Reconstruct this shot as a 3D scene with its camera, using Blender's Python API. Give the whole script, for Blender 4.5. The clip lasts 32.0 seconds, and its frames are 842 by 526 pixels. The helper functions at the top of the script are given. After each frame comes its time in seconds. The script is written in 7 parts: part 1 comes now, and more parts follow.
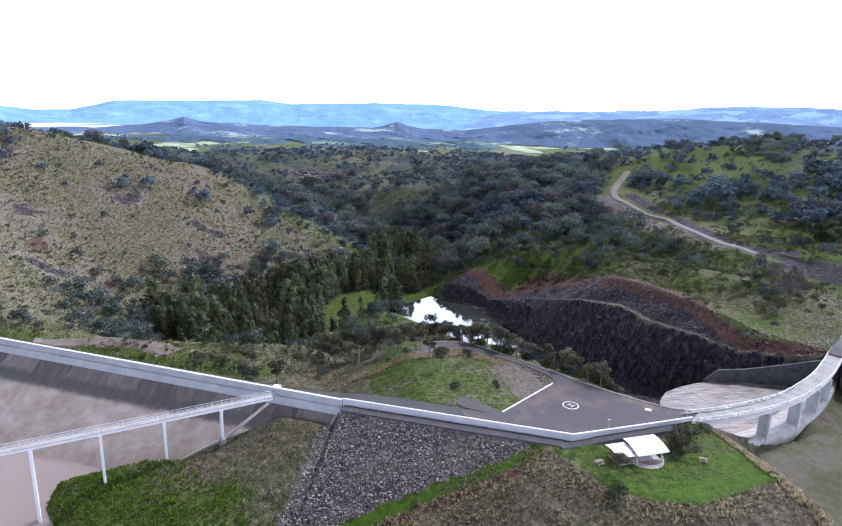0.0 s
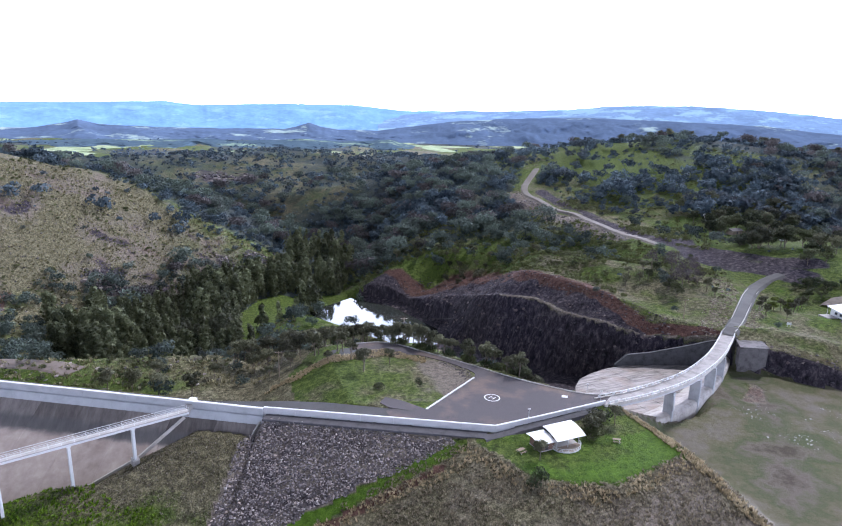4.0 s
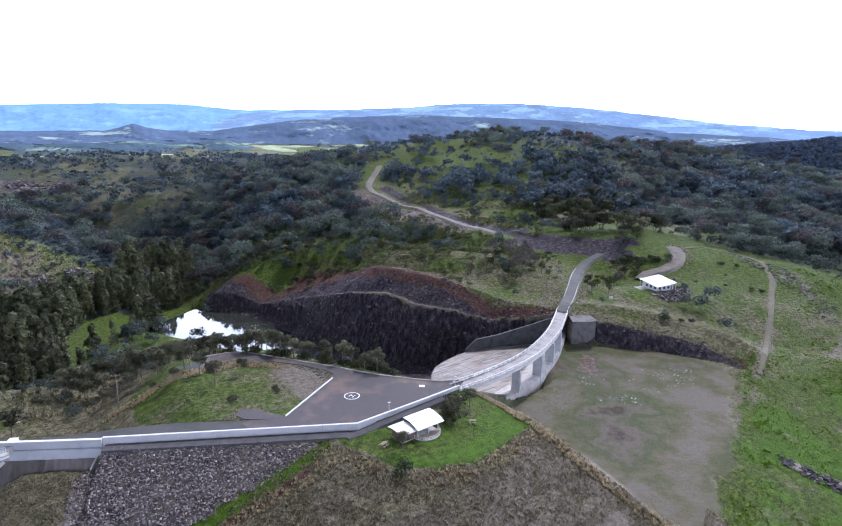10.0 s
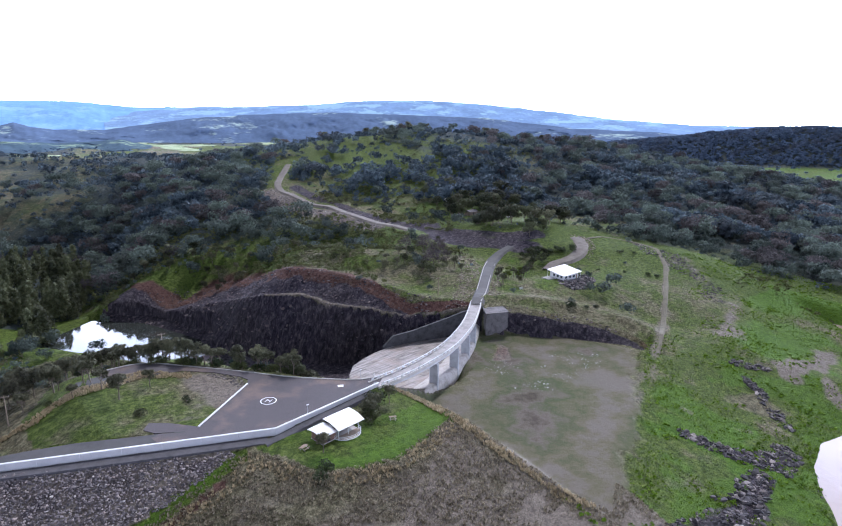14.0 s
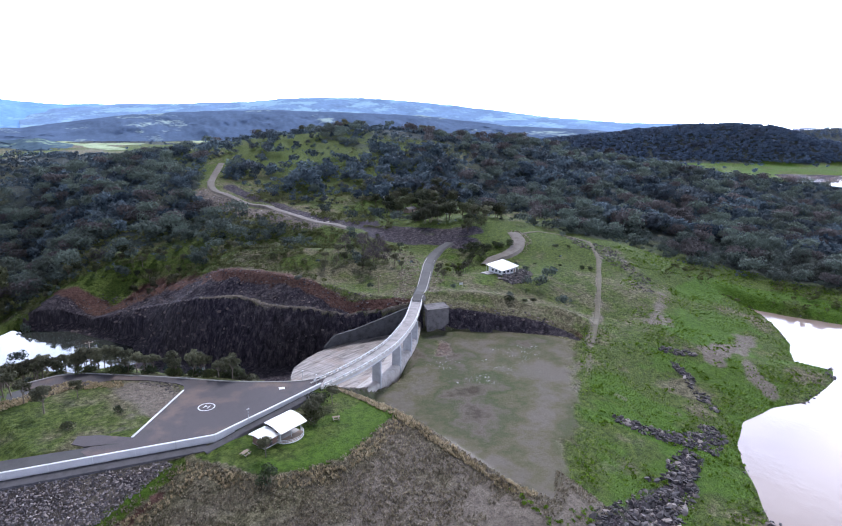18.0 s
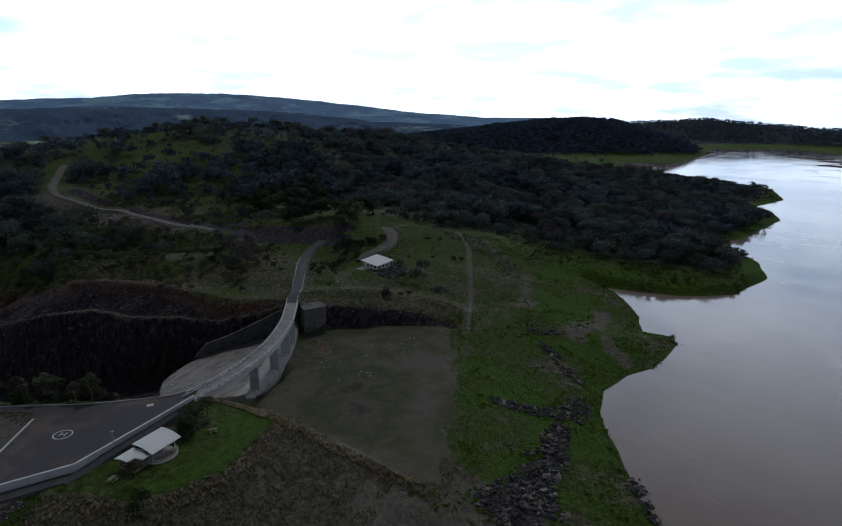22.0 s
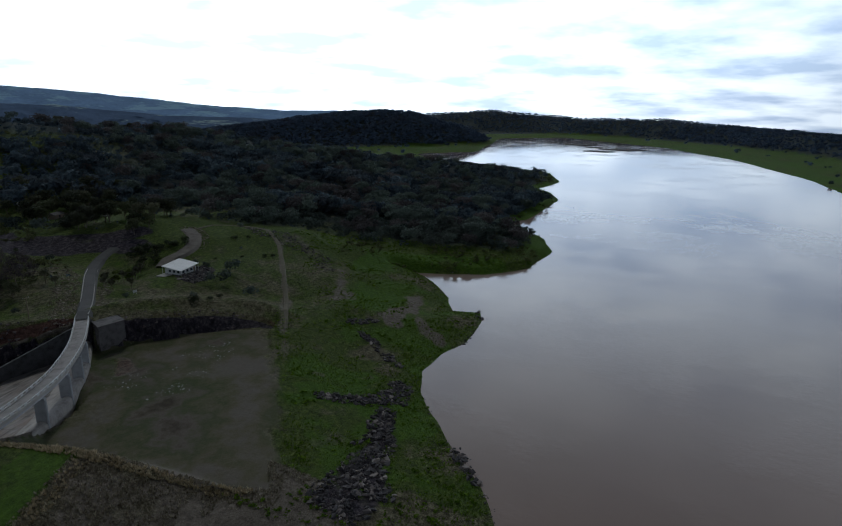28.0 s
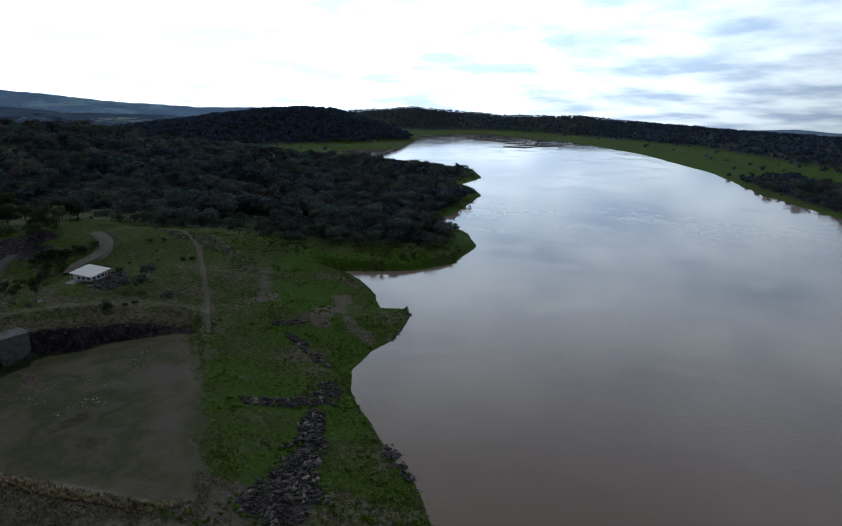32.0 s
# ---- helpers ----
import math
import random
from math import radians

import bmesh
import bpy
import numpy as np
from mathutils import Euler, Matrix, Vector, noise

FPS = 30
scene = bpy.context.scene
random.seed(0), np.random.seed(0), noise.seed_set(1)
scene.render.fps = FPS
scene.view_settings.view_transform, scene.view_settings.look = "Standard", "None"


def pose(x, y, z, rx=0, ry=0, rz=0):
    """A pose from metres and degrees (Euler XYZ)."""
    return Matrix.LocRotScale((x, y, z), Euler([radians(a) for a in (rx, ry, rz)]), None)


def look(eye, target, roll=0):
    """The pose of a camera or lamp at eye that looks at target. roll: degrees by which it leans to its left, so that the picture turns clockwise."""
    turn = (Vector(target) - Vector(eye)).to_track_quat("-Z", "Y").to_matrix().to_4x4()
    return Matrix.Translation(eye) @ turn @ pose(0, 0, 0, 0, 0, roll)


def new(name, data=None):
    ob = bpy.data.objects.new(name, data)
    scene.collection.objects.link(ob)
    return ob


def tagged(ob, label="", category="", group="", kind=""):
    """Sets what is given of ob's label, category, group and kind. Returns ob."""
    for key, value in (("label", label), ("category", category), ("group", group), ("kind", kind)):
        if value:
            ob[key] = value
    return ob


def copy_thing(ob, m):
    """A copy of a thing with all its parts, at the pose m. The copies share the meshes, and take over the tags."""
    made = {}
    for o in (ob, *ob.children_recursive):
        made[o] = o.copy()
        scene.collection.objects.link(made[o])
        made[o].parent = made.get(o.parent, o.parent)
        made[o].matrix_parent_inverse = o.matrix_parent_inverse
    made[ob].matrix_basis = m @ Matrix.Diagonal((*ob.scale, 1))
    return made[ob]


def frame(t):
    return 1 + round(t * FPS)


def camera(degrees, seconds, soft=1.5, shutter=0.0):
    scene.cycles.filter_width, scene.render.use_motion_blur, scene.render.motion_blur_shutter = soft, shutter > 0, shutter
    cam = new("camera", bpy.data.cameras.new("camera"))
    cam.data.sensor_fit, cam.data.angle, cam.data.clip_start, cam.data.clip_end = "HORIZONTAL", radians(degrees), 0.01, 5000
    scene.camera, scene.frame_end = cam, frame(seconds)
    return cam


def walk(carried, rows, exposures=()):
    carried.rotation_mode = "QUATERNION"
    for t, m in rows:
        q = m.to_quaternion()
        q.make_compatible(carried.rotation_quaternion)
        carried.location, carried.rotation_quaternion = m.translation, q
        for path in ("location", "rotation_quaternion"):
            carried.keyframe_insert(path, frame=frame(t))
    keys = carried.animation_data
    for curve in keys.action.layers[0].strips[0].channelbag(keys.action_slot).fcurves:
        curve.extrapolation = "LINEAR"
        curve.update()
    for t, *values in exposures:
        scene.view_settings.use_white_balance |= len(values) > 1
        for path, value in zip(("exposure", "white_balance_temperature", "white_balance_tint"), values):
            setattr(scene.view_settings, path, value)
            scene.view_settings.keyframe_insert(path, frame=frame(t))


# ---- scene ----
# A drone hovers over a reservoir and pans from the dam crest to the lake. Crest road at z = 0.
EYE = 70.0
LAKE = -18.3
POND = -38.0
cam = camera(70.2, 32.0, soft=1.1)
PATH = [
    (0, -0.30, -14.15, 1.74), (0.5, -0.75, -14.13, 1.70), (1, -1.83, -14.10, 1.65), (1.5, -2.77, -14.06, 1.60), (2, -3.62, -14.03, 1.54),
    (2.5, -5.06, -14.00, 1.49), (3, -6.40, -13.97, 1.44), (3.5, -7.46, -13.94, 1.41), (5.5, -10.16, -13.86, 1.29), (6, -10.77, -13.84, 1.26),
    (6.5, -11.63, -13.83, 1.24), (7, -12.48, -13.81, 1.21), (7.5, -13.15, -13.80, 1.17), (8, -13.69, -13.79, 1.12), (8.5, -15.33, -13.78, 1.06),
    (9, -18.27, -13.78, 0.99), (9.5, -20.85, -13.78, 0.92), (10, -22.97, -13.79, 0.85), (10.5, -24.95, -13.81, 0.79), (11, -26.48, -13.83, 0.74),
    (11.5, -27.48, -13.85, 0.70), (12, -28.31, -13.88, 0.68), (12.5, -29.11, -13.90, 0.67), (13, -29.90, -13.92, 0.66), (13.5, -30.48, -13.93, 0.67),
    (14, -31.41, -13.94, 0.68), (14.5, -32.23, -13.95, 0.69), (16.5, -34.40, -14.02, 0.75), (17, -34.72, -14.04, 0.75), (17.5, -36.05, -14.07, 0.75),
    (18, -37.31, -14.10, 0.74), (18.5, -38.30, -14.13, 0.72), (19, -39.28, -14.16, 0.69), (19.5, -40.51, -14.19, 0.66), (20, -41.77, -14.22, 0.63),
    (20.5, -43.56, -14.25, 0.59), (21, -45.47, -14.28, 0.55), (21.5, -47.67, -14.31, 0.52), (22, -49.61, -14.35, 0.48), (22.5, -51.77, -14.39, 0.45),
    (23, -54.24, -14.43, 0.42), (23.5, -56.34, -14.47, 0.39), (24, -57.85, -14.51, 0.37), (24.5, -59.72, -14.56, 0.36), (25, -61.35, -14.60, 0.36),
    (25.5, -62.69, -14.64, 0.36), (27.5, -67.01, -14.82, 0.41), (28, -67.91, -14.86, 0.43), (28.5, -68.58, -14.89, 0.44), (29, -69.71, -14.92, 0.46),
    (29.5, -71.82, -14.95, 0.47), (30, -73.26, -14.98, 0.48), (30.5, -74.17, -15.01, 0.50), (31, -74.71, -15.04, 0.51), (31.5, -75.01, -15.06, 0.52),
    (32, -75.18, -15.09, 0.54),
]


def drone(yaw, pitch, roll):
    return pose(0, 0, EYE, 90 + pitch, 0, yaw) @ pose(0, 0, 0, 0, 0, roll)


walk(cam, [(t, drone(yaw, pitch, roll)) for t, yaw, pitch, roll in PATH],
     [(0, 0.2, 5680, 19), (17, 0.06, 5600, 19), (19, -0.2, 5600, 17), (20.5, -1.25, 5680, 12), (22, -2.64, 5720, 6), (23, -3.15, 5750, 8), (25, -3.02, 5750, 8), (28, -2.64, 5780, 4), (32, -2.52, 5780, 2)])

# ---- sky, sun ----
SUN_AZ = radians(48)      # towards the distance, over the middle of the pan
SUN_EL = radians(48)
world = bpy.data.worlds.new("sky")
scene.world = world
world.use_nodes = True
wn, wl = world.node_tree.nodes, world.node_tree.links
wn.clear()


def wnode(kind, **values):
    n = wn.new(kind)
    for key, value in values.items():
        n.inputs[key].default_value = value
    return n


w_out = wnode("ShaderNodeOutputWorld")
w_bg = wnode("ShaderNodeBackground", Strength=0.056)
w_sky = wnode("ShaderNodeTexSky")
w_sky.sky_type = "NISHITA"
w_sky.sun_disc = False
w_sky.sun_elevation = SUN_EL
w_sky.sun_rotation = SUN_AZ
w_tc = wnode("ShaderNodeTexCoord")
w_sep = wnode("ShaderNodeSeparateXYZ")
wl.new(w_tc.outputs["Generated"], w_sep.inputs[0])
# clouds lie on a high flat layer: direction divided by its height
w_den = wnode("ShaderNodeMath")
w_den.operation = "MAXIMUM"
w_den.inputs[1].default_value = -0.08
wl.new(w_sep.outputs["Z"], w_den.inputs[0])
w_add = wnode("ShaderNodeMath")
w_add.operation = "ADD"
w_add.inputs[1].default_value = 0.17
wl.new(w_den.outputs[0], w_add.inputs[0])
w_div = wnode("ShaderNodeVectorMath")
w_div.operation = "DIVIDE"
w_cmb = wnode("ShaderNodeCombineXYZ", Z=1.0)
wl.new(w_add.outputs[0], w_cmb.inputs["X"])
wl.new(w_add.outputs[0], w_cmb.inputs["Y"])
wl.new(w_tc.outputs["Generated"], w_div.inputs[0])
wl.new(w_cmb.outputs[0], w_div.inputs[1])
w_n1 = wnode("ShaderNodeTexNoise", Scale=1.7, Detail=5.0, Roughness=0.52)
wl.new(w_div.outputs[0], w_n1.inputs["Vector"])
w_r1 = wnode("ShaderNodeValToRGB")
w_r1.color_ramp.elements[0].position = 0.36
w_r1.color_ramp.elements[1].position = 0.62
wl.new(w_n1.outputs["Fac"], w_r1.inputs["Fac"])
# how bright the cloud is: thin white to grey-blue bellies
w_cl = wnode("ShaderNodeMix")
w_cl.data_type = "RGBA"
w_cl.inputs[6].default_value = (5.9, 6.9, 8.9, 1)
w_cl.inputs[7].default_value = (12.6, 12.9, 13.6, 1)
wl.new(w_r1.outputs["Color"], w_cl.inputs[0])
w_mix = wnode("ShaderNodeMix")
w_mix.data_type = "RGBA"
w_mix.inputs[0].default_value = 0.88
wl.new(w_sky.outputs["Color"], w_mix.inputs[6])
wl.new(w_cl.outputs[2], w_mix.inputs[7])
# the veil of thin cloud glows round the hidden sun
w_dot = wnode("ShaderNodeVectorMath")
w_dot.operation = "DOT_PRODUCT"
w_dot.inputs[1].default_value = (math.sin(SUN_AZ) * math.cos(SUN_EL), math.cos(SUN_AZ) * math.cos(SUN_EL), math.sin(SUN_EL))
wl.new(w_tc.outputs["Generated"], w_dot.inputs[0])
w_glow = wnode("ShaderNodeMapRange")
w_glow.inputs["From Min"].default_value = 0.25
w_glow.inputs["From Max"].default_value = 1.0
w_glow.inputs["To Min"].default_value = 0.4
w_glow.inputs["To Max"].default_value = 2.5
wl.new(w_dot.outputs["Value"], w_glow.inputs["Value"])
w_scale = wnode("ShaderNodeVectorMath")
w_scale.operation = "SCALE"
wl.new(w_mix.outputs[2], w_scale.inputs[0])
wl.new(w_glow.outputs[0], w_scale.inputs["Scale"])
# added shaping: unseen sky overhead dimmed, low cloud brightened, so land stays dark
w_zenith_dim = wnode("ShaderNodeMapRange")
w_zenith_dim.interpolation_type = "SMOOTHSTEP"
w_zenith_dim.inputs["From Min"].default_value = 0.05
w_zenith_dim.inputs["From Max"].default_value = 0.7
w_zenith_dim.inputs["To Min"].default_value = 10.5
w_zenith_dim.inputs["To Max"].default_value = 0.15
wl.new(w_sep.outputs["Z"], w_zenith_dim.inputs["Value"])
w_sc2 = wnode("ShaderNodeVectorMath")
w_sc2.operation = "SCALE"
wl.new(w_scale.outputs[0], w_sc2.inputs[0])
wl.new(w_zenith_dim.outputs[0], w_sc2.inputs["Scale"])
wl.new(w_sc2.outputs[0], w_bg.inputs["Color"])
wl.new(w_bg.outputs[0], w_out.inputs["Surface"])

sun = new("sun", bpy.data.lights.new("sun", "SUN"))
sun.data.energy = 3.5
sun.data.angle = radians(4)
sun.data.color = (1.0, 0.95, 0.86)
sun.matrix_world = look((0, 0, 0), (-math.sin(SUN_AZ) * math.cos(SUN_EL), -math.cos(SUN_AZ) * math.cos(SUN_EL), -math.sin(SUN_EL)))

# ---- materials ----


class Mat:
    """A node material with a Principled surface and a few shorthands."""

    def __init__(self, name, color=(0.5, 0.5, 0.5), rough=0.8, metal=0.0, spec=0.3):
        self.m = bpy.data.materials.new(name)
        self.m.use_nodes = True
        self.n, self.l = self.m.node_tree.nodes, self.m.node_tree.links
        self.bsdf = self.n["Principled BSDF"]
        self.bsdf.inputs["Base Color"].default_value = (*color, 1)
        self.bsdf.inputs["Roughness"].default_value = rough
        self.bsdf.inputs["Metallic"].default_value = metal
        self.bsdf.inputs["Specular IOR Level"].default_value = spec

    def node(self, kind, **values):
        n = self.n.new(kind)
        for key, value in values.items():
            n.inputs[key].default_value = value
        return n

    def place(self):
        g = self.node("ShaderNodeNewGeometry")
        return g.outputs["Position"]

    def noise(self, scale, detail=4.0, rough=0.6, stretch=None):
        n = self.node("ShaderNodeTexNoise", Scale=scale, Detail=detail, Roughness=rough)
        p = self.place()
        if stretch:
            v = self.node("ShaderNodeVectorMath")
            v.operation = "MULTIPLY"
            v.inputs[1].default_value = stretch
            self.l.new(p, v.inputs[0])
            p = v.outputs[0]
        self.l.new(p, n.inputs["Vector"])
        return n.outputs["Fac"]

    def ramp(self, fac, stops):
        r = self.node("ShaderNodeValToRGB")
        e = r.color_ramp.elements
        while len(e) < len(stops):
            e.new(0.5)
        for i, (at, c) in enumerate(stops):
            e[i].position = at
            e[i].color = (*c, 1) if len(c) == 3 else c
        self.l.new(fac, r.inputs["Fac"])
        return r.outputs["Color"]

    def step(self, fac, lo, hi):
        r = self.node("ShaderNodeMapRange")
        r.interpolation_type = "SMOOTHSTEP"
        r.inputs["From Min"].default_value = lo
        r.inputs["From Max"].default_value = hi
        self.l.new(fac, r.inputs["Value"])
        return r.outputs[0]

    def math(self, op, a, b):
        m = self.node("ShaderNodeMath")
        m.operation = op
        for i, v in enumerate((a, b)):
            if isinstance(v, (int, float)):
                m.inputs[i].default_value = v
            else:
                self.l.new(v, m.inputs[i])
        return m.outputs[0]

    def mix(self, fac, a, b, mode="MIX"):
        m = self.node("ShaderNodeMix")
        m.data_type, m.blend_type = "RGBA", mode
        for i, v in ((0, fac), (6, a), (7, b)):
            if isinstance(v, (int, float)):
                m.inputs[i].default_value = v
            elif isinstance(v, tuple):
                m.inputs[i].default_value = (*v, 1)
            else:
                self.l.new(v, m.inputs[i])
        return m.outputs[2]

    def attr(self, name):
        a = self.node("ShaderNodeAttribute")
        a.attribute_name = name
        return a.outputs["Fac"]

    def color(self, c):
        self.l.new(c, self.bsdf.inputs["Base Color"])
        return self

    def bump(self, fac, strength=0.4, distance=0.1):
        b = self.node("ShaderNodeBump", Strength=strength, Distance=distance)
        self.l.new(fac, b.inputs["Height"])
        self.l.new(b.outputs[0], self.bsdf.inputs["Normal"])
        return self


def ground_material():
    m = Mat("hillside", rough=0.95, spec=0.1)
    broad = m.noise(0.02, 5)
    mid = m.noise(0.12, 6, 0.65)
    fine = m.math("ADD", m.math("MULTIPLY", m.noise(0.7, 6, 0.7), 0.5), m.math("MULTIPLY", m.noise(2.6, 6, 0.75), 0.5))
    dry = m.ramp(fine, [(0.4, (0.03, 0.029, 0.019)), (0.5, (0.118, 0.108, 0.064)), (0.6, (0.27, 0.245, 0.16))])
    green = m.ramp(fine, [(0.4, (0.018, 0.03, 0.007)), (0.5, (0.06, 0.094, 0.016)), (0.61, (0.15, 0.188, 0.04))])
    lush = m.math("ADD", m.attr("lush"), m.math("MULTIPLY", m.math("SUBTRACT", mid, 0.5), 1.5))
    c = m.mix(m.step(lush, 0.25, 0.75), dry, green)
    vivid = m.ramp(fine, [(0.4, (0.028, 0.066, 0.006)), (0.61, (0.1, 0.18, 0.017))])
    c = m.mix(m.step(lush, 1.05, 1.5), c, vivid)
    # dark woodland floor litter; its blue cast is painted haze
    hazed_litter = m.ramp(fine, [(0.37, (0.016, 0.024, 0.028)), (0.64, (0.075, 0.092, 0.088))])
    c = m.mix(m.step(m.math("ADD", m.attr("wood"), m.math("SUBTRACT", mid, 0.5)), 0.3, 0.8), c, hazed_litter)
    soil = m.ramp(fine, [(0.37, (0.075, 0.065, 0.054)), (0.5, (0.17, 0.145, 0.12)), (0.63, (0.28, 0.24, 0.2))])
    c = m.mix(m.step(m.math("ADD", m.attr("bare"), m.math("SUBTRACT", mid, 0.5)), 0.35, 0.75), c, soil)
    silt = m.ramp(m.math("ADD", m.math("MULTIPLY", m.noise(0.042, 7, 0.62), 0.92), m.math("MULTIPLY", fine, 0.08)), [(0.37, (0.054, 0.042, 0.032)), (0.43, (0.112, 0.098, 0.081)), (0.49, (0.057, 0.07, 0.03)), (0.54, (0.095, 0.091, 0.055)), (0.6, (0.13, 0.115, 0.098))])
    c = m.mix(m.math("MULTIPLY", m.step(m.attr("silt"), 0.2, 0.8), 0.9), c, silt)
    red = m.ramp(fine, [(0.4, (0.034, 0.017, 0.015)), (0.61, (0.16, 0.088, 0.073))])
    c = m.mix(m.step(m.math("ADD", m.attr("red"), m.math("MULTIPLY", m.math("SUBTRACT", mid, 0.5), 1.2)), 0.3, 0.8), c, red)
    rock = m.ramp(m.noise(0.6, 7, 0.78, (1.0, 1.0, 0.35)), [(0.38, (0.011, 0.01, 0.017)), (0.52, (0.048, 0.041, 0.056)), (0.66, (0.15, 0.122, 0.126))])
    c = m.mix(m.step(m.math("ADD", m.attr("rock"), m.math("MULTIPLY", m.math("SUBTRACT", mid, 0.5), 0.9)), 0.4, 0.7), c, rock)
    c = m.mix(m.step(broad, 0.35, 0.7), c, m.mix(0.12, c, (0.1, 0.085, 0.04)))
    # plain fields lifted to a pale green that stands for sunshine
    sunlit_field = m.ramp(m.noise(0.02, 5, 0.7), [(0.4, (0.2, 0.27, 0.13)), (0.6, (0.38, 0.45, 0.28))])
    c = m.mix(m.step(m.attr("sunlit_field"), 0.35, 0.6), c, sunlit_field)
    m.color(c)
    m.bump(m.math("MULTIPLY", m.noise(0.8, 8, 0.78), m.math("SUBTRACT", 1.0, m.math("MULTIPLY", m.step(m.attr("silt"), 0.2, 0.8), 0.75))), 1.0, 0.8)
    return m.m


M_GROUND = ground_material()


def plain(name, color, rough=0.8, metal=0.0, spread=0.18, scale=1.5, bump=0.2, fine=12.0, spec=0.3):
    """A surface of one colour with stains at one scale and grain at another."""
    m = Mat(name, color, rough, metal, spec)
    big, small = m.noise(scale, 5, 0.65), m.noise(fine, 4, 0.7)
    lo = tuple(v * (1 - 1.6 * spread) for v in color)
    hi = tuple(min(0.95, v * (1 + spread)) for v in color)
    c = m.ramp(m.math("ADD", m.math("MULTIPLY", big, 0.65), m.math("MULTIPLY", small, 0.35)), [(0.3, lo), (0.5, color), (0.72, hi)])
    m.color(c)
    m.bump(small, bump, 0.02)
    return m.m


def leaf_material(name, dark, light, thin=0.3):
    """Leaves: tone differs from plant to plant and a little from tuft to tuft; some light passes through."""
    m = Mat(name, rough=0.75, spec=0.15)
    g = m.node("ShaderNodeNewGeometry")
    o = m.node("ShaderNodeObjectInfo")
    own = m.math("ADD", m.attr("tone"), m.math("MULTIPLY", o.outputs["Random"], 0.45))
    f = m.math("ADD", m.math("MULTIPLY", g.outputs["Random Per Island"], 0.35), own)
    c = m.ramp(f, [(0.08, dark), (0.5, tuple((a + b) / 2 for a, b in zip(dark, light))), (1.0, light)])
    patch = m.noise(0.02, 4)
    c = m.mix(m.step(patch, 0.5, 0.66), c, m.mix(0.4, c, (0.08, 0.069, 0.07)))
    c = m.mix(m.step(m.noise(0.011, 4), 0.5, 0.68), c, m.mix(0.4, c, tuple(0.8 * v for v in light)))
    c = m.mix(m.step(m.noise(0.016, 3), 0.56, 0.7), c, m.mix(0.45, c, dark))
    c = m.mix(m.step(m.noise(1.3, 5, 0.75), 0.36, 0.62), m.mix(0.35, c, (0.004, 0.005, 0.004)), c)
    m.color(c)
    m.bump(m.noise(1.6, 5, 0.75), 1.0, 0.8)
    glow_through = m.node("ShaderNodeBsdfTranslucent")
    m.l.new(c, glow_through.inputs["Color"])
    mixer = m.node("ShaderNodeMixShader", Fac=thin)
    m.l.new(m.bsdf.outputs[0], mixer.inputs[1])
    m.l.new(glow_through.outputs[0], mixer.inputs[2])
    m.l.new(mixer.outputs[0], m.n["Material Output"].inputs["Surface"])
    return m.m


M_GUM = leaf_material("gum_leaves", (0.045, 0.048, 0.032), (0.32, 0.32, 0.19))
# mid-distance gums: glaucous green plus some haze blue in the colour
M_MIDGUM = leaf_material("hazed_glaucous_gum_leaves", (0.016, 0.028, 0.03), (0.17, 0.215, 0.18))
# farthest woods: blue of distance haze painted into the leaves
M_HAZEGUM = leaf_material("hazed_far_leaves", (0.028, 0.046, 0.085), (0.14, 0.2, 0.3))
M_DARKSHRUB = leaf_material("dark_shrub_leaves", (0.018, 0.029, 0.013), (0.1, 0.13, 0.06))
M_MAUVE = leaf_material("bare_mauve_twigs", (0.05, 0.042, 0.046), (0.21, 0.175, 0.18), 0.45)
M_LIME = leaf_material("fresh_lime_leaves", (0.09, 0.13, 0.02), (0.34, 0.42, 0.07))
# ridge woods: leaf colour shifted to blue in place of haze
M_FARGUM = leaf_material("hazed_far_gum_leaves", (0.013, 0.024, 0.042), (0.15, 0.205, 0.24))
M_OAK = leaf_material("river_oak_leaves", (0.014, 0.02, 0.012), (0.2, 0.22, 0.115))
M_SHRUB = leaf_material("shrub_leaves", (0.03, 0.042, 0.018), (0.19, 0.21, 0.08))


def blade_material(name, dark, light):
    """Thin grass blades: light passes through them."""
    m = Mat(name, rough=0.8, spec=0.1)
    g = m.node("ShaderNodeNewGeometry")
    f = m.math("ADD", m.math("MULTIPLY", g.outputs["Random Per Island"], 0.5), m.math("MULTIPLY", m.attr("tone"), 0.75))
    c = m.ramp(f, [(0.1, dark), (0.9, light)])
    m.color(c)
    through_light = m.node("ShaderNodeBsdfTranslucent")
    m.l.new(c, through_light.inputs["Color"])
    mixer = m.node("ShaderNodeMixShader", Fac=0.5)
    m.l.new(m.bsdf.outputs[0], mixer.inputs[1])
    m.l.new(through_light.outputs[0], mixer.inputs[2])
    m.l.new(mixer.outputs[0], m.n["Material Output"].inputs["Surface"])
    return m.m


M_BARK = plain("bark", (0.16, 0.13, 0.105), 0.9, scale=3, bump=0.5)
M_CONCRETE = plain("weathered_concrete", (0.38, 0.36, 0.34), 0.85, scale=0.3, spread=0.22)
M_PAINTED = plain("pale_painted_concrete", (0.54, 0.53, 0.545), 0.7, scale=0.25, spread=0.12)
M_ASPHALT = plain("asphalt", (0.062, 0.06, 0.06), 0.9, scale=0.12, spread=0.3)
M_GRAVEL = plain("gravel_road", (0.165, 0.145, 0.125), 0.95, scale=0.35, spread=0.35)
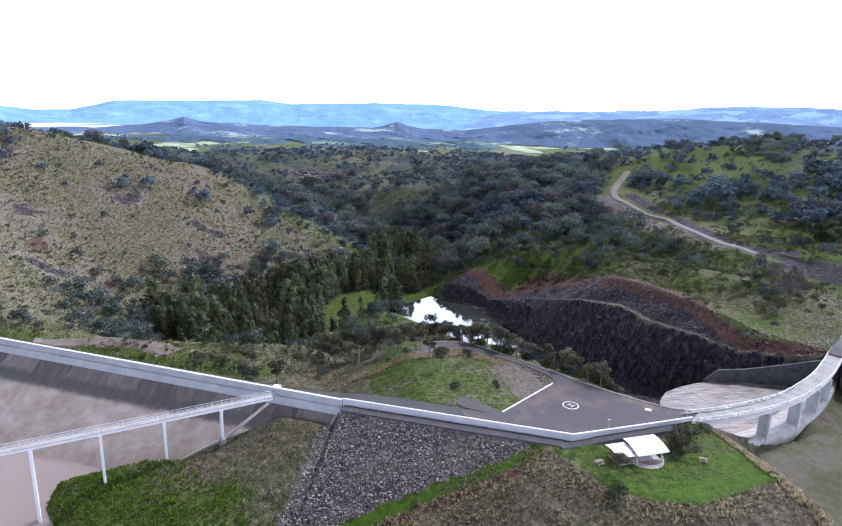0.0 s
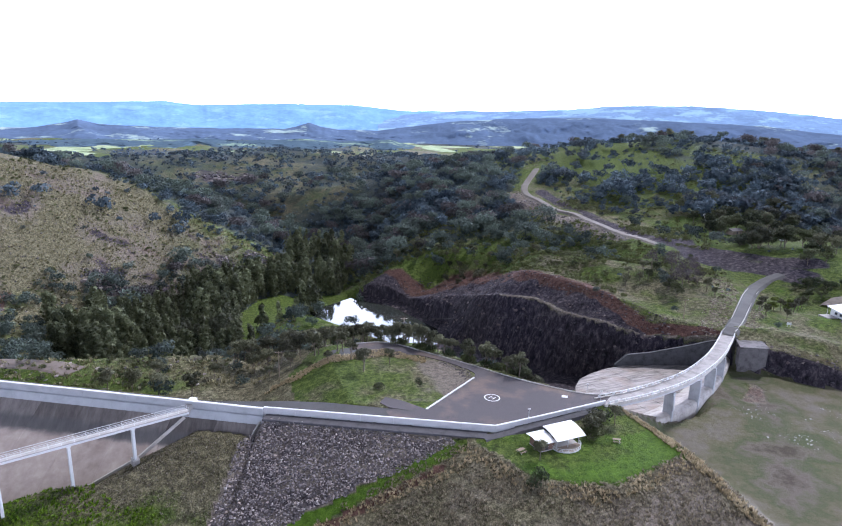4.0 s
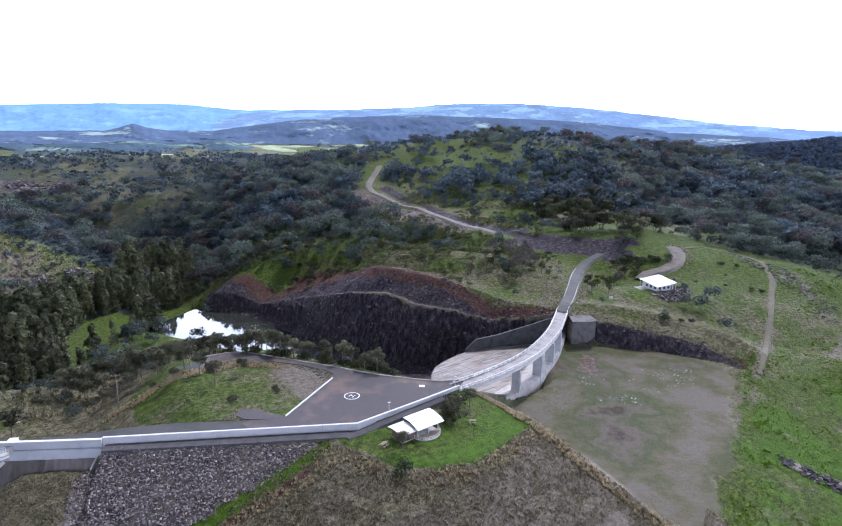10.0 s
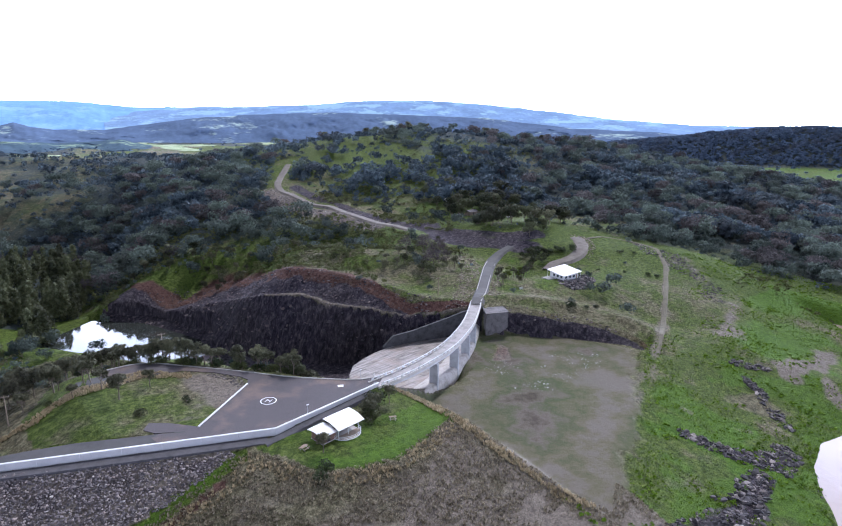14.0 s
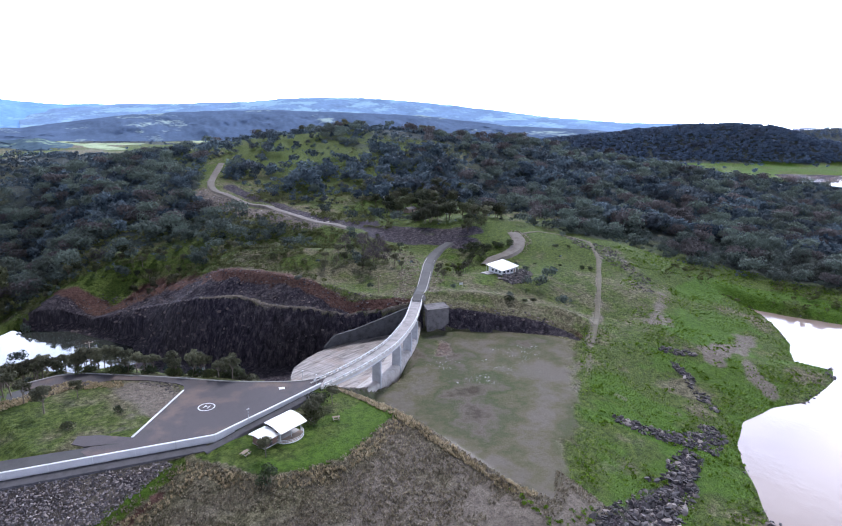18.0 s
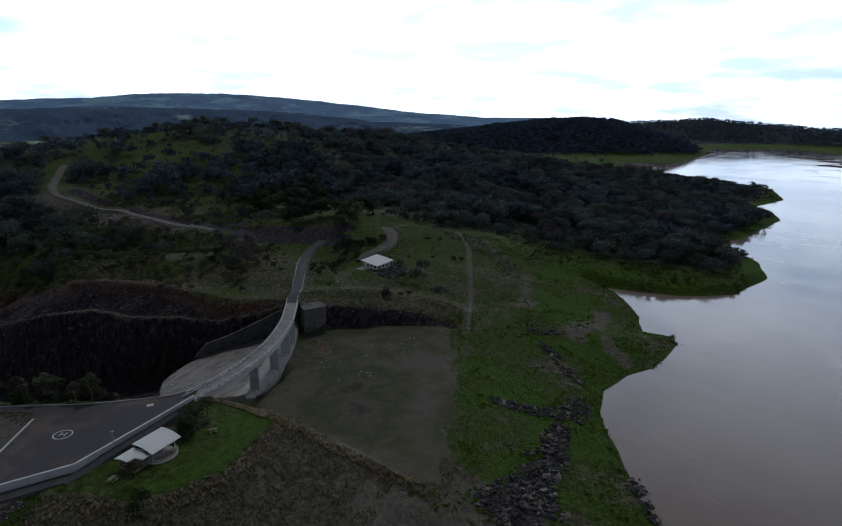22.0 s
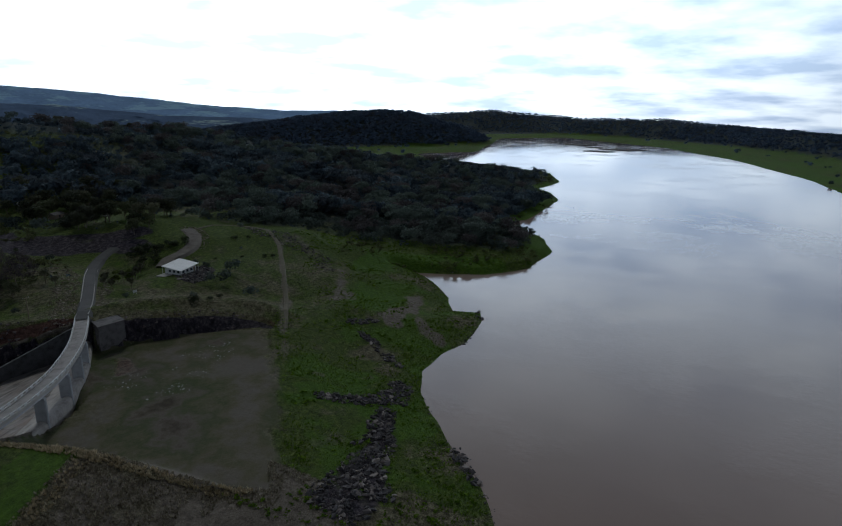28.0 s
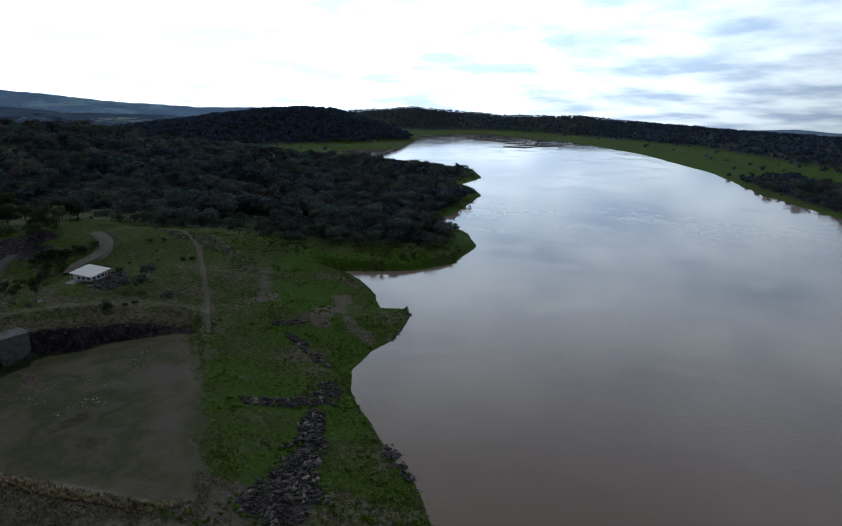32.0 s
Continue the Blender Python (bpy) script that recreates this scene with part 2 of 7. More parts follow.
M_WHITE = plain("white_paint", (0.6, 0.6, 0.6), 0.6, scale=0.8, spread=0.06)
M_ROOF = plain("white_sheet_roof", (0.72, 0.72, 0.72), 0.45, scale=0.4, spread=0.05, bump=0.05)
M_STONE = plain("dark_rock", (0.1, 0.095, 0.1), 0.9, scale=0.6, spread=0.45, bump=0.5)


def water_material(name, color, ripple):
    m = Mat(name, color, 0.06, spec=0.5)
    m.bsdf.inputs["IOR"].default_value = 1.5
    a, b = m.noise(0.9, 4, 0.6, (1.0, 0.45, 1.0)), m.noise(0.025, 4)
    m.bump(m.math("MULTIPLY", a, m.step(b, 0.48, 0.62)), ripple, 0.12)
    m.color(m.ramp(m.noise(0.008, 4), [(0.3, tuple(v * 0.85 for v in color)), (0.7, tuple(v * 1.15 for v in color))]))
    return m.m


M_LAKE = water_material("brown_lake_water", (0.27, 0.205, 0.175), 0.5)
M_POND = water_material("pond_water", (0.035, 0.04, 0.035), 0.08)

# ---- the lie of the land ----
AXIS = np.array((-0.955, 0.297))          # along the dam crest, away from the bridge
UPST = np.array((-0.297, -0.955))         # towards the lake
KINK = np.array((36.0, 121.0))            # bend of the parapet at the foot of the lawn


def dam(a, s):
    """Plan place a metres along the crest from the bend and s metres upstream of the parapet."""
    p = KINK + AXIS * a + UPST * s
    return float(p[0]), float(p[1])


def smooth(x, lo, hi):
    t = np.clip((x - lo) / (hi - lo), 0, 1)
    return t * t * (3 - 2 * t)


def hash2(ix, iy):
    v = np.sin(ix * 127.1 + iy * 311.7) * 43758.5453
    return v - np.floor(v)


def vnoise(x, y):
    ix, iy = np.floor(x), np.floor(y)
    fx, fy = x - ix, y - iy
    ux, uy = fx * fx * (3 - 2 * fx), fy * fy * (3 - 2 * fy)
    a, b = hash2(ix, iy), hash2(ix + 1, iy)
    c, d = hash2(ix, iy + 1), hash2(ix + 1, iy + 1)
    return (a * (1 - ux) + b * ux) * (1 - uy) + (c * (1 - ux) + d * ux) * uy


def fbm(x, y, size, octaves=5):
    out, amp, tot = 0.0, 1.0, 0.0
    for i in range(octaves):
        out = out + amp * vnoise(x / size + 17.3 * i, y / size - 9.1 * i)
        tot += amp
        amp, size = amp * 0.5, size * 0.5
    return out / tot - 0.5


def line_near(x, y, pts):
    """Distance to a line of points and the values (third numbers) carried along it."""
    best = np.full(np.shape(x), 1e9)
    val = np.zeros(np.shape(x))
    for p, q in zip(pts[:-1], pts[1:]):
        dx, dy = q[0] - p[0], q[1] - p[1]
        t = np.clip(((x - p[0]) * dx + (y - p[1]) * dy) / (dx * dx + dy * dy), 0, 1)
        d = np.hypot(x - p[0] - t * dx, y - p[1] - t * dy)
        near = d < best
        best = np.where(near, d, best)
        if len(p) > 2:
            val = np.where(near, p[2] + t * (q[2] - p[2]), val)
    return best, val


def area(x, y, pts):
    """Signed distance to a closed outline: negative inside."""
    d, _ = line_near(x, y, [p[:2] for p in pts] + [pts[0][:2]])
    inside = np.zeros(np.shape(x), bool)
    for p, q in zip(pts, list(pts[1:]) + [pts[0]]):
        if p[1] == q[1]:
            continue
        cross = ((p[1] > y) != (q[1] > y)) & (x < (q[0] - p[0]) * (y - p[1]) / (q[1] - p[1]) + p[0])
        inside ^= cross
    return np.where(inside, -d, d)


def ridge(x, y, pts, slope, crown=12.0):
    """A spur whose crest runs along pts (x, y, height) and falls away on both sides; every piece counts, so spurs join softly."""
    best = np.full(np.shape(x), -1e9)
    for p, q in zip(pts[:-1], pts[1:]):
        d, z = line_near(x, y, [p, q])
        best = np.maximum(best, z - slope * (np.sqrt(d * d + crown * crown) - crown))
    return best


def beside(x, y, pts):
    """Signed distance to a line (positive to its left), the values carried along it, and whether the place lies past its ends."""
    best = np.full(np.shape(x), 1e9)
    side = np.ones(np.shape(x))
    past = np.zeros(np.shape(x), bool)
    vals = [np.zeros(np.shape(x)) for v in pts[0][2:]]
    for i, (p, q) in enumerate(zip(pts[:-1], pts[1:])):
        dx, dy = q[0] - p[0], q[1] - p[1]
        raw = ((x - p[0]) * dx + (y - p[1]) * dy) / (dx * dx + dy * dy)
        t = np.clip(raw, 0, 1)
        d = np.hypot(x - p[0] - t * dx, y - p[1] - t * dy)
        near = d < best
        best = np.where(near, d, best)
        side = np.where(near, np.sign(dx * (y - p[1]) - dy * (x - p[0])), side)
        past = np.where(near, ((i == 0) & (raw < 0)) | ((i == len(pts) - 2) & (raw > 1)), past)
        for k in range(len(vals)):
            vals[k] = np.where(near, p[2 + k] + t * (q[2 + k] - p[2 + k]), vals[k])
    return best * side, vals, past


def smax(a, b, k):
    h = np.clip(0.5 + 0.5 * (a - b) / k, 0, 1)
    return b + (a - b) * h + k * h * (1 - h)


def smin(a, b, k):
    return -smax(-a, -b, k)


SHORE = [(85, 8), (108, 26), (115, 30), (123, 35), (132, 44), (143, 52), (160, 64), (175, 70), (191, 69), (205, 65), (231, 66), (240, 70), (237, 82), (254, 89),
         (278, 108), (286, 127), (292, 105), (300, 86), (323, 65), (365, 61), (403, 74), (437, 113), (465, 98), (512, 94), (578, 92), (632, 111), (649, 126),
         (719, 115), (816, 144), (880, 230), (900, 320)]
FAR_SHORE = [(960, 380), (1031, 430), (1124, 340), (1310, 375), (1619, 423), (1747, 281), (1421, 8), (1138, -106), (860, -168), (668, -178), (543, -205),
             (200, -400), (-300, -300), (-320, 100)]
LAKE_EDGE = SHORE + FAR_SHORE + [dam(235, 26), dam(110, 26), dam(85, 38), dam(30, 60), (40, 40)]

LAWN = [(30, 118), (50, 124), (69, 131), (75, 109), (55, 100), (40, 103)]
PAD = [dam(34, -2), dam(0, -1), (67, 130), (60, 141), (52, 147), (38, 159), (20, 177), (2, 177), (-2, 165)]
BASIN = [(70, 132), (77, 109), (88, 76), (90, 68), (102, 78), (125, 92), (164, 124), (170, 129), (169, 134), (157, 148), (143, 162), (131, 167), (126, 158), (100, 140)]
# centre line of the bridge and the spillway crest
SPILL_LINE = [(66, 131.6), (76.7, 134.4), (87.6, 138.6), (99.7, 145.0), (113.9, 156.2), (124.7, 167.3), (131.4, 174.9), (142, 186)]
# foot of the rock face: x, y, height of its ledge, height of its rim, breadth
TOE = [(12, 346, -36, -34, 20), (29, 317, -32.5, -28, 40), (40, 303, -27.5, -22.5, 46), (47, 291, -22.5, -16, 40), (56, 270, -15.5, -7, 31), (66, 250, -8.5, 0.4, 24), (76, 232, -5.5, 2.4, 22), (86, 216, -6, 2.2, 21),
       (97, 204, -6.5, 0.6, 19), (108, 192, -7.6, -1.4, 15), (121, 183, -4.8, -1.6, 10), (133, 175, -1.8, -0.9, 6)]
# foot of the low bank behind the basin: x, y, rim, breadth
BANK = [(131, 168.5, -1.2, 5), (143, 162, -1.6, 7.5), (149, 154, -2.6, 8.5), (157, 148, -3.8, 8.5), (164, 141, -5.2, 8), (169, 134, -7.4, 6.5), (171, 127, -9.4, 4)]
CUT = [(74, 134), (62, 150), (50, 190), (30, 245), (2, 290), (-8, 318), (22, 336), (38, 310), (48, 284), (66, 250), (86, 216), (108, 192), (134, 174), (128, 160), (100, 142)]
POND_EDGE = [(-8, 313), (8, 292), (30, 273), (47, 279), (50, 289), (30, 328), (16, 337)]
RIVER = [(18, 302, -39), (-12, 335, -39), (-8, 400, -40), (4, 470, -41), (-22, 560, -42), (-120, 640, -44), (-300, 700, -46), (-700, 820, -50)]
HILL_ROAD = [(131, 171), (150, 193), (170, 216), (186, 231), (182, 245), (176, 268), (170, 292), (165, 330), (162, 380), (152, 424), (149, 458), (160, 490), (176, 520), (190, 545)]
GLEN = [(-120, 262), (-88, 222), (-58, 222), (-41, 246), (-36, 285), (-14, 322), (2, 360), (10, 440), (-14, 520), (-40, 520), (-34, 412), (-62, 378), (-99, 328), (-131, 292)]
CLEARING = [(-52, 314), (-45, 343), (-29, 355), (-12, 361), (13, 359), (14, 344), (-5, 338), (-19, 320), (-22, 282), (-20, 250), (-40, 246), (-46, 280)]


def cut_face(x, y):
    """How far up the rock face (0 foot, 1 rim) a place lies, and the face's ledge and rim heights."""
    d, (ledge, rim, broad), past = beside(x, y, TOE)
    d = d + (fbm(x, y, 22.0, 3) * 7 + fbm(x + 31, y, 6.0, 3) * 3.0) * np.clip(broad / 22, 0.2, 1)
    return np.where(past, -9, d / broad), ledge, rim, d


def bank_face(x, y):
    d, (rim, broad), past = beside(x, y, BANK)
    d = d + fbm(x, y, 8.0, 3) * 2.2
    return np.where(past, -9, d / broad), rim


STONY = [([(137, 86), (141, 79), (144, 75), (152, 72), (157, 72)], 2.2), ([(144, 75), (149, 69), (157, 71)], 3.0), ([(140, 67), (130, 64), (122, 62)], 2.8), ([(126, 62), (116, 61), (106, 60), (95, 59)], 4.0),
         ([(112, 58), (102, 52), (94, 54)], 3.0), ([(186, 100), (182, 91), (176, 84), (173, 79)], 1.5), ([(196, 180), (190, 177), (184, 177)], 3.6)]
WORN = [([(262, 194), (250, 180), (225, 161), (205, 146)], 1.8, 0.85), ([(205, 146), (172, 124), (152, 109), (143, 106), (110, 88), (95, 75), (86, 65)], 3.0, 0.8), ([(204, 95), (222, 96), (242, 99)], 6.0, 1.0), ([(232, 97), (216, 90), (207, 83), (198, 72)], 3.4, 1.0),
        ([(242, 139), (226, 131), (209, 122)], 5.5, 1.0), ([(147, 98), (149, 93)], 3.0, 0.6), ([(155, 84), (157, 82)], 3.0, 0.6), ([(106, 74), (119, 73)], 4.0, 0.6),
        ([(154, 114), (142, 109), (124, 96)], 4.0, 0.7), ([(26, 158), (31, 151), (29, 143)], 7.0, 0.95), ([(24, 137), (14, 137.5)], 2.5, 0.7), ([(262, 194), (258, 170), (250, 158)], 7.0, 0.65)]


def ground(x, y, with_cut=False):
    """Height of the land; with_cut also gives how deep the rock was cut away there."""
    x, y = np.asarray(x, float), np.asarray(y, float)
    wob = fbm(x, y, 60.0) * 9
    xs, ys = x + wob, y + fbm(x + 500, y - 300, 60.0) * 9
    r = np.hypot(x, y)
    h = -47 - 6 * smooth(r, 900, 3000) + fbm(x, y, 500.0, 4) * 10
    h = h - 62 * smooth(r, 1600, 3200) * smooth(np.degrees(np.arctan2(x, y)), 78, 92)
    # the dry hill across the river
    left = smax(ridge(xs, ys, [(-700, 470, 85), (-420, 425, 70), (-295, 428, 50), (-189, 441, 28), (-88, 441, 0), (-12, 432, -20), (12, 440, -38)], 0.3, 30),
                ridge(xs, ys, [(-420, 230, 70), (-320, 290, 45), (-240, 320, 26), (-165, 345, 8), (-100, 375, -10), (-45, 402, -24)], 0.36, 25), 25)
    left = smax(left, ridge(xs, ys, [(-420, 150, 60), (-270, 175, 22), (-190, 195, 0), (-165, 215, -12)], 0.33, 20), 15)
    h = smax(h, left, 10)
    # the wooded tableland behind
    h = smax(h, ridge(xs, ys, [(-900, 640, 22), (-465, 771, 14), (-303, 848, 5), (-70, 947, 12), (36, 899, 10), (98, 844, 13), (203, 774, 9)], 0.17, 40), 14)
    # the hill behind the quarry and its long wooded arm to the lake
    hill = ridge(xs, ys, [(203, 774, 6), (229, 662, 18), (293, 614, 44), (376, 591, 51), (455, 545, 41), (509, 510, 35), (588, 415, 19), (655, 330, 5), (705, 262, -2), (728, 190, -12)], 0.2, 45)
    hill = smax(hill, ridge(xs, ys, [(229, 662, 18), (165, 495, 8), (168, 396, 6), (176, 304, 4), (214, 262, 8), (240, 232, 8), (262, 196, 2), (232, 160, -4)], 0.3, 18), 12)
    hill = smax(hill, ridge(xs, ys, [(253, 400, 12), (258, 330, 7), (255, 270, 8)], 0.24, 30), 12)
    hill = smax(hill, ridge(xs, ys, [(176, 304, 4), (150, 245, 5), (122, 262, 5), (92, 286, 3), (64, 314, -3), (42, 344, -12), (18, 372, -26)], 0.42, 12), 8)
    hill = smax(hill, ridge(xs, ys, [(158, 236, 2), (150, 196, 1), (184, 184, 0), (212, 178, -1)], 0.3, 14), 6)
    brow = ridge(xs, ys, [(140, 184, 1.5), (160, 166, 1.5), (178, 154, -2), (188, 146, -6)], 0.3, 10) - np.maximum(0, area(x, y, BASIN) - 14) * 0.4
    hill = smax(hill, brow, 5)
    hill = smax(hill, ridge(xs, ys, [(509, 510, 33), (440, 360, 8), (380, 240, -6), (350, 120, -12)], 0.14, 40), 12)
    h = smax(h, hill, 8)
    # hill over the far arm of the lake and the shores beyond
    h = smax(h, ridge(xs, ys, [(1000, 1150, -4), (1085, 990, 8), (1158, 874, 24), (1213, 794, 36), (1265, 710, 47), (1300, 645, 52), (1331, 576, 48), (1364, 494, 24), (1384, 433, 2), (1399, 390, -22)], 0.5, 40), 15)
    h = smax(h, ridge(xs, ys, [(2131, 865, 30), (2118, 594, 48), (2158, 426, 34), (2020, 234, 24), (1950, 31, 28), (1760, -165, 16), (1400, -330, 12), (1215, -385, 14), (1100, -420, 16), (800, -540, 14)], 0.36, 45), 20)
    h = h + fbm(x, y, 45.0, 5) * 7 * smooth(r, 160, 420)
    # reservoir: flats slope gently into the water
    lake = area(x + fbm(x, y, 25.0, 3) * 4, y + fbm(x + 90, y, 25.0, 3) * 4, LAKE_EDGE)
    flats = LAKE + np.where(lake > 0, np.minimum(lake * np.where(r < 330, 0.18, 0.07), 8.7) - np.maximum(0, lake - 75) * 0.6, lake * 0.25)
    flats = flats + fbm(x, y, 12.0, 3) * 0.8 * smooth(lake, 1, 12)
    h = np.where(lake > 0, np.minimum(smax(h, flats, 2), LAKE + lake * 0.7), flats)
    shelf = LAKE + 1.2 + np.maximum(0, lake - 12) * 0.004
    h = np.where((r > 850) & (lake > 0) & (lake < 420), np.maximum(h, np.minimum(shelf, LAKE + lake * 0.08)), h)
    # river valley below the dam
    d, z = line_near(x, y, RIVER)
    h = smin(h, z + np.maximum(0, d - 14) * 0.62, 6)
    glen = area(x, y, GLEN)
    h = np.where(y > 195, smin(h, -33 - smooth(y, 250, 340) * 4 + np.maximum(0, glen) * 0.5, 6), h)
    # made ground: dam, shoulder, lawn mound, basin
    rel_a = (x - KINK[0]) * AXIS[0] + (y - KINK[1]) * AXIS[1]
    rel_s = (x - KINK[0]) * UPST[0] + (y - KINK[1]) * UPST[1]
    sunk = 1.7 * smooth(rel_a, 44, 70)
    edge = 4.9 - 2.3 * smooth(rel_a, 44, 66)
    bank = np.where(rel_s > -edge, np.where((rel_a > 53.5) & (rel_s > -1.6), -5.0, -1.8 - sunk), -0.15 - sunk - np.maximum(0, -rel_s - edge - 0.6) / 1.5)
    h = np.where((rel_s < 0) & (rel_a > -4) & (rel_a < 235), np.maximum(h, bank), h)
    pad = area(x, y, PAD)
    h = np.maximum(h, -0.15 - np.maximum(0, pad) * 0.4 + fbm(x, y, 9.0, 3) * 0.8 * smooth(pad, 1, 12))
    h = np.where((rel_s < 0) & (rel_s > -edge + 0.2) & (rel_a > -4) & (rel_a < 235), bank, h)
    face = -1.0 - np.maximum(0, rel_s) / 1.35
    riprap = -0.7 - np.maximum(0, rel_s - 3.0 - 0.03 * np.clip(rel_a, 0, 55)) / 1.55
    wet = (rel_s >= 0) & (rel_a < 235) & (rel_a > -6)
    h = np.where(wet, np.where(rel_a > 54.5, face - 0.6 - 2.6 * (1 - smooth(rel_s, 2.5, 5.5)), np.where(rel_s < 0.043 * rel_a, -2.1, riprap)), h)
    # earth bank heaped on the slabs beside the intake
    top = -4.5 - np.maximum(0, rel_s - 8) * 0.3
    toe = np.interp(rel_s, [0, 13.5, 19.2, 23.4, 26.4, 31, 40], [62, 84, 92.5, 104, 117, 128, 138])
    flank = np.minimum(riprap + (rel_a - 56) * 0.5, face + (toe - rel_a) * 0.45)
    berm = np.minimum(top, flank) + fbm(x, y, 14.0, 4) * 1.8
    h = np.where(wet & (rel_s > 6) & (rel_a > 54.5), np.maximum(h, berm), h)
    # mound with the lawn; a gully parts it from the rock facing
    lawn = area(x, y, LAWN)
    gully = (rel_s - 1.1) * 0.86 - (rel_a - 3.7) * 0.51
    mound = -1.0 - np.maximum(0, lawn) * 0.26 + fbm(x, y, 16.0, 4) * 2.4 * smooth(lawn, 0, 8)
    mound = np.minimum(mound, np.where(rel_a > 2, riprap - 0.4 + np.maximum(0, gully) * 0.5, 99))
    h = np.where((rel_s > 1.0) & (rel_a < 56) & (gully > 0) & (y < 133) & (x < 112), np.maximum(h, mound), h)
    h = np.where((rel_a < 3) & (pad > 0) & (lawn < 25) & (y < 133) & (x > 34) & (x < 112), np.maximum(h, mound), h)
    b = area(x, y, BASIN)
    west = line_near(x, y, [(70, 132), (77, 109), (89, 73)])[0]
    dike = -1.0 - np.maximum(0, lawn) * 0.26 + fbm(x, y, 16.0, 4) * 0.5
    h = np.where(b < 0, np.maximum(-9.9, np.where(x < 110, dike - west * 0.62 + 0.3, -99)) + fbm(x, y, 14.0, 3) * 0.25, h)
    kb, brim = bank_face(x, y)
    low = np.where(kb < 0.42, -9.9 + (brim - 1.6 + 9.9) * np.clip(kb / 0.42, 0, 1), brim - 1.6 + 1.6 * np.clip((kb - 0.42) / 0.58, 0, 1))
    low = np.where(kb < 1, low, brim + (h - brim) * smooth(kb, 1, 2.4))
    h = np.where((kb > 0) & (kb < 2.4), low, np.where((kb > -1.5) & (kb <= 0) & (b >= 0) & (x > 126), -9.9, h))
    # the basin floor reaches the sill
    front = beside(x, y, SPILL_LINE)[0]
    h = np.where((front < 1.2) & (front > -13) & (x > 108) & (y < 173.5) & (kb <= 0), np.minimum(h, -9.9), h)
    # spillway cut through the rock down to the pond
    c = area(xs, ys, CUT)
    along = (x - 100) * -0.38 + (y - 150) * 0.925
    floor = np.interp(along, [-30, 0, 28, 46, 120, 145], [-14.0, -14.5, -16.0, -27.0, -37.5, -39.5])
    k, ledge, rim, dt = cut_face(x, y)
    rise = np.maximum(0, c + fbm(x, y, 14.0, 4) * 5) * smooth(-dt, 8, 24)
    inner = ~((x < 73) & (y < 134)) & ((b > 0) | (y > 128)) & (along > -8) & (k <= 0) & (dt < 3) & (kb <= 0) & (front > -0.5)
    h = np.where(inner, np.minimum(h, floor + rise * 1.35), h)
    low = np.where(k < 0.36, floor + (ledge - floor) * np.clip(k / 0.36, 0, 1) ** 0.85, np.where(k < 0.5, ledge + (k - 0.36) * 3, ledge + 0.4 + (rim - ledge - 0.4) * np.clip((k - 0.5) / 0.5, 0, 1)))
    crag = fbm(x, y, 5.0, 3) * 2.2 + np.abs(fbm(x + 40, y - 15, 9.0, 3)) * 4.0 - 0.8
    low = low + crag * smooth(k, 0.02, 0.1) * (1 - 0.75 * smooth(k, 0.33, 0.36) * (1 - smooth(k, 0.44, 0.52))) * (1 - smooth(k, 0.9, 1.1))
    over = np.maximum(0, dt * (1 - 1 / np.maximum(k, 0.2)))
    low = np.where(k < 1, low, rim + (h - rim) * smooth(over, 0, 26))
    ease = smooth((x - 12) * 0.55 - (y - 346) * 0.84, 0, 38)
    h = np.where((k > 0) & (over < 26) & (kb <= 0), h + (low - h) * ease, h)
    depth = np.where((k > 0) & (k < 1.05) | (kb > 0) & (kb < 1.0), 6.0, 0.0)
    # earth bank under the near end of the bridge
    bank = -1.6 - west * 0.43 - np.maximum(0, front - 1.5) * 0.9 - np.maximum(0, -1.5 - front) * 0.7 + fbm(x, y, 6.0, 3) * 0.5
    h = np.where((x > 66) & (x < 94) & (front > -8) & (front < 12) & (y > 128) & (y < 150), np.maximum(h, bank), h)
    # the pond's own bed
    p = area(x, y, POND_EDGE)
    h = np.where(p < 8, np.minimum(h, POND - 0.8 + np.maximum(0, p) * 0.45 - (p < 0) * 1.0), h)
    return (h, depth) if with_cut else h


def gz(x, y):
    return float(ground(np.array([x]), np.array([y]))[0])


def from_arrays(name, verts, faces, mat, smooth_faces=False, attrs=None, parent=None):
    """One mesh object from numpy arrays of corners and of faces with equally many corners."""
    me = bpy.data.meshes.new(name)
    verts, faces = np.asarray(verts, np.float32), np.asarray(faces, np.int32)
    n = faces.shape[1]
    me.vertices.add(len(verts))
    me.vertices.foreach_set("co", verts.ravel())
    me.loops.add(faces.size)
    me.loops.foreach_set("vertex_index", faces.ravel())
    me.polygons.add(len(faces))
    me.polygons.foreach_set("loop_start", np.arange(0, faces.size, n, dtype=np.int32))
    me.polygons.foreach_set("use_smooth", np.full(len(faces), smooth_faces))
    for key, values in (attrs or {}).items():
        a = me.attributes.new(key, "FLOAT", "POINT")
        a.data.foreach_set("value", np.asarray(values, np.float32))
    me.update(calc_edges=True)
    me.materials.append(mat)
    ob = new(name, me)
    if parent:
        ob.parent = parent
    return ob


def pad_area(x, y):
    return area(x, y, PAD)


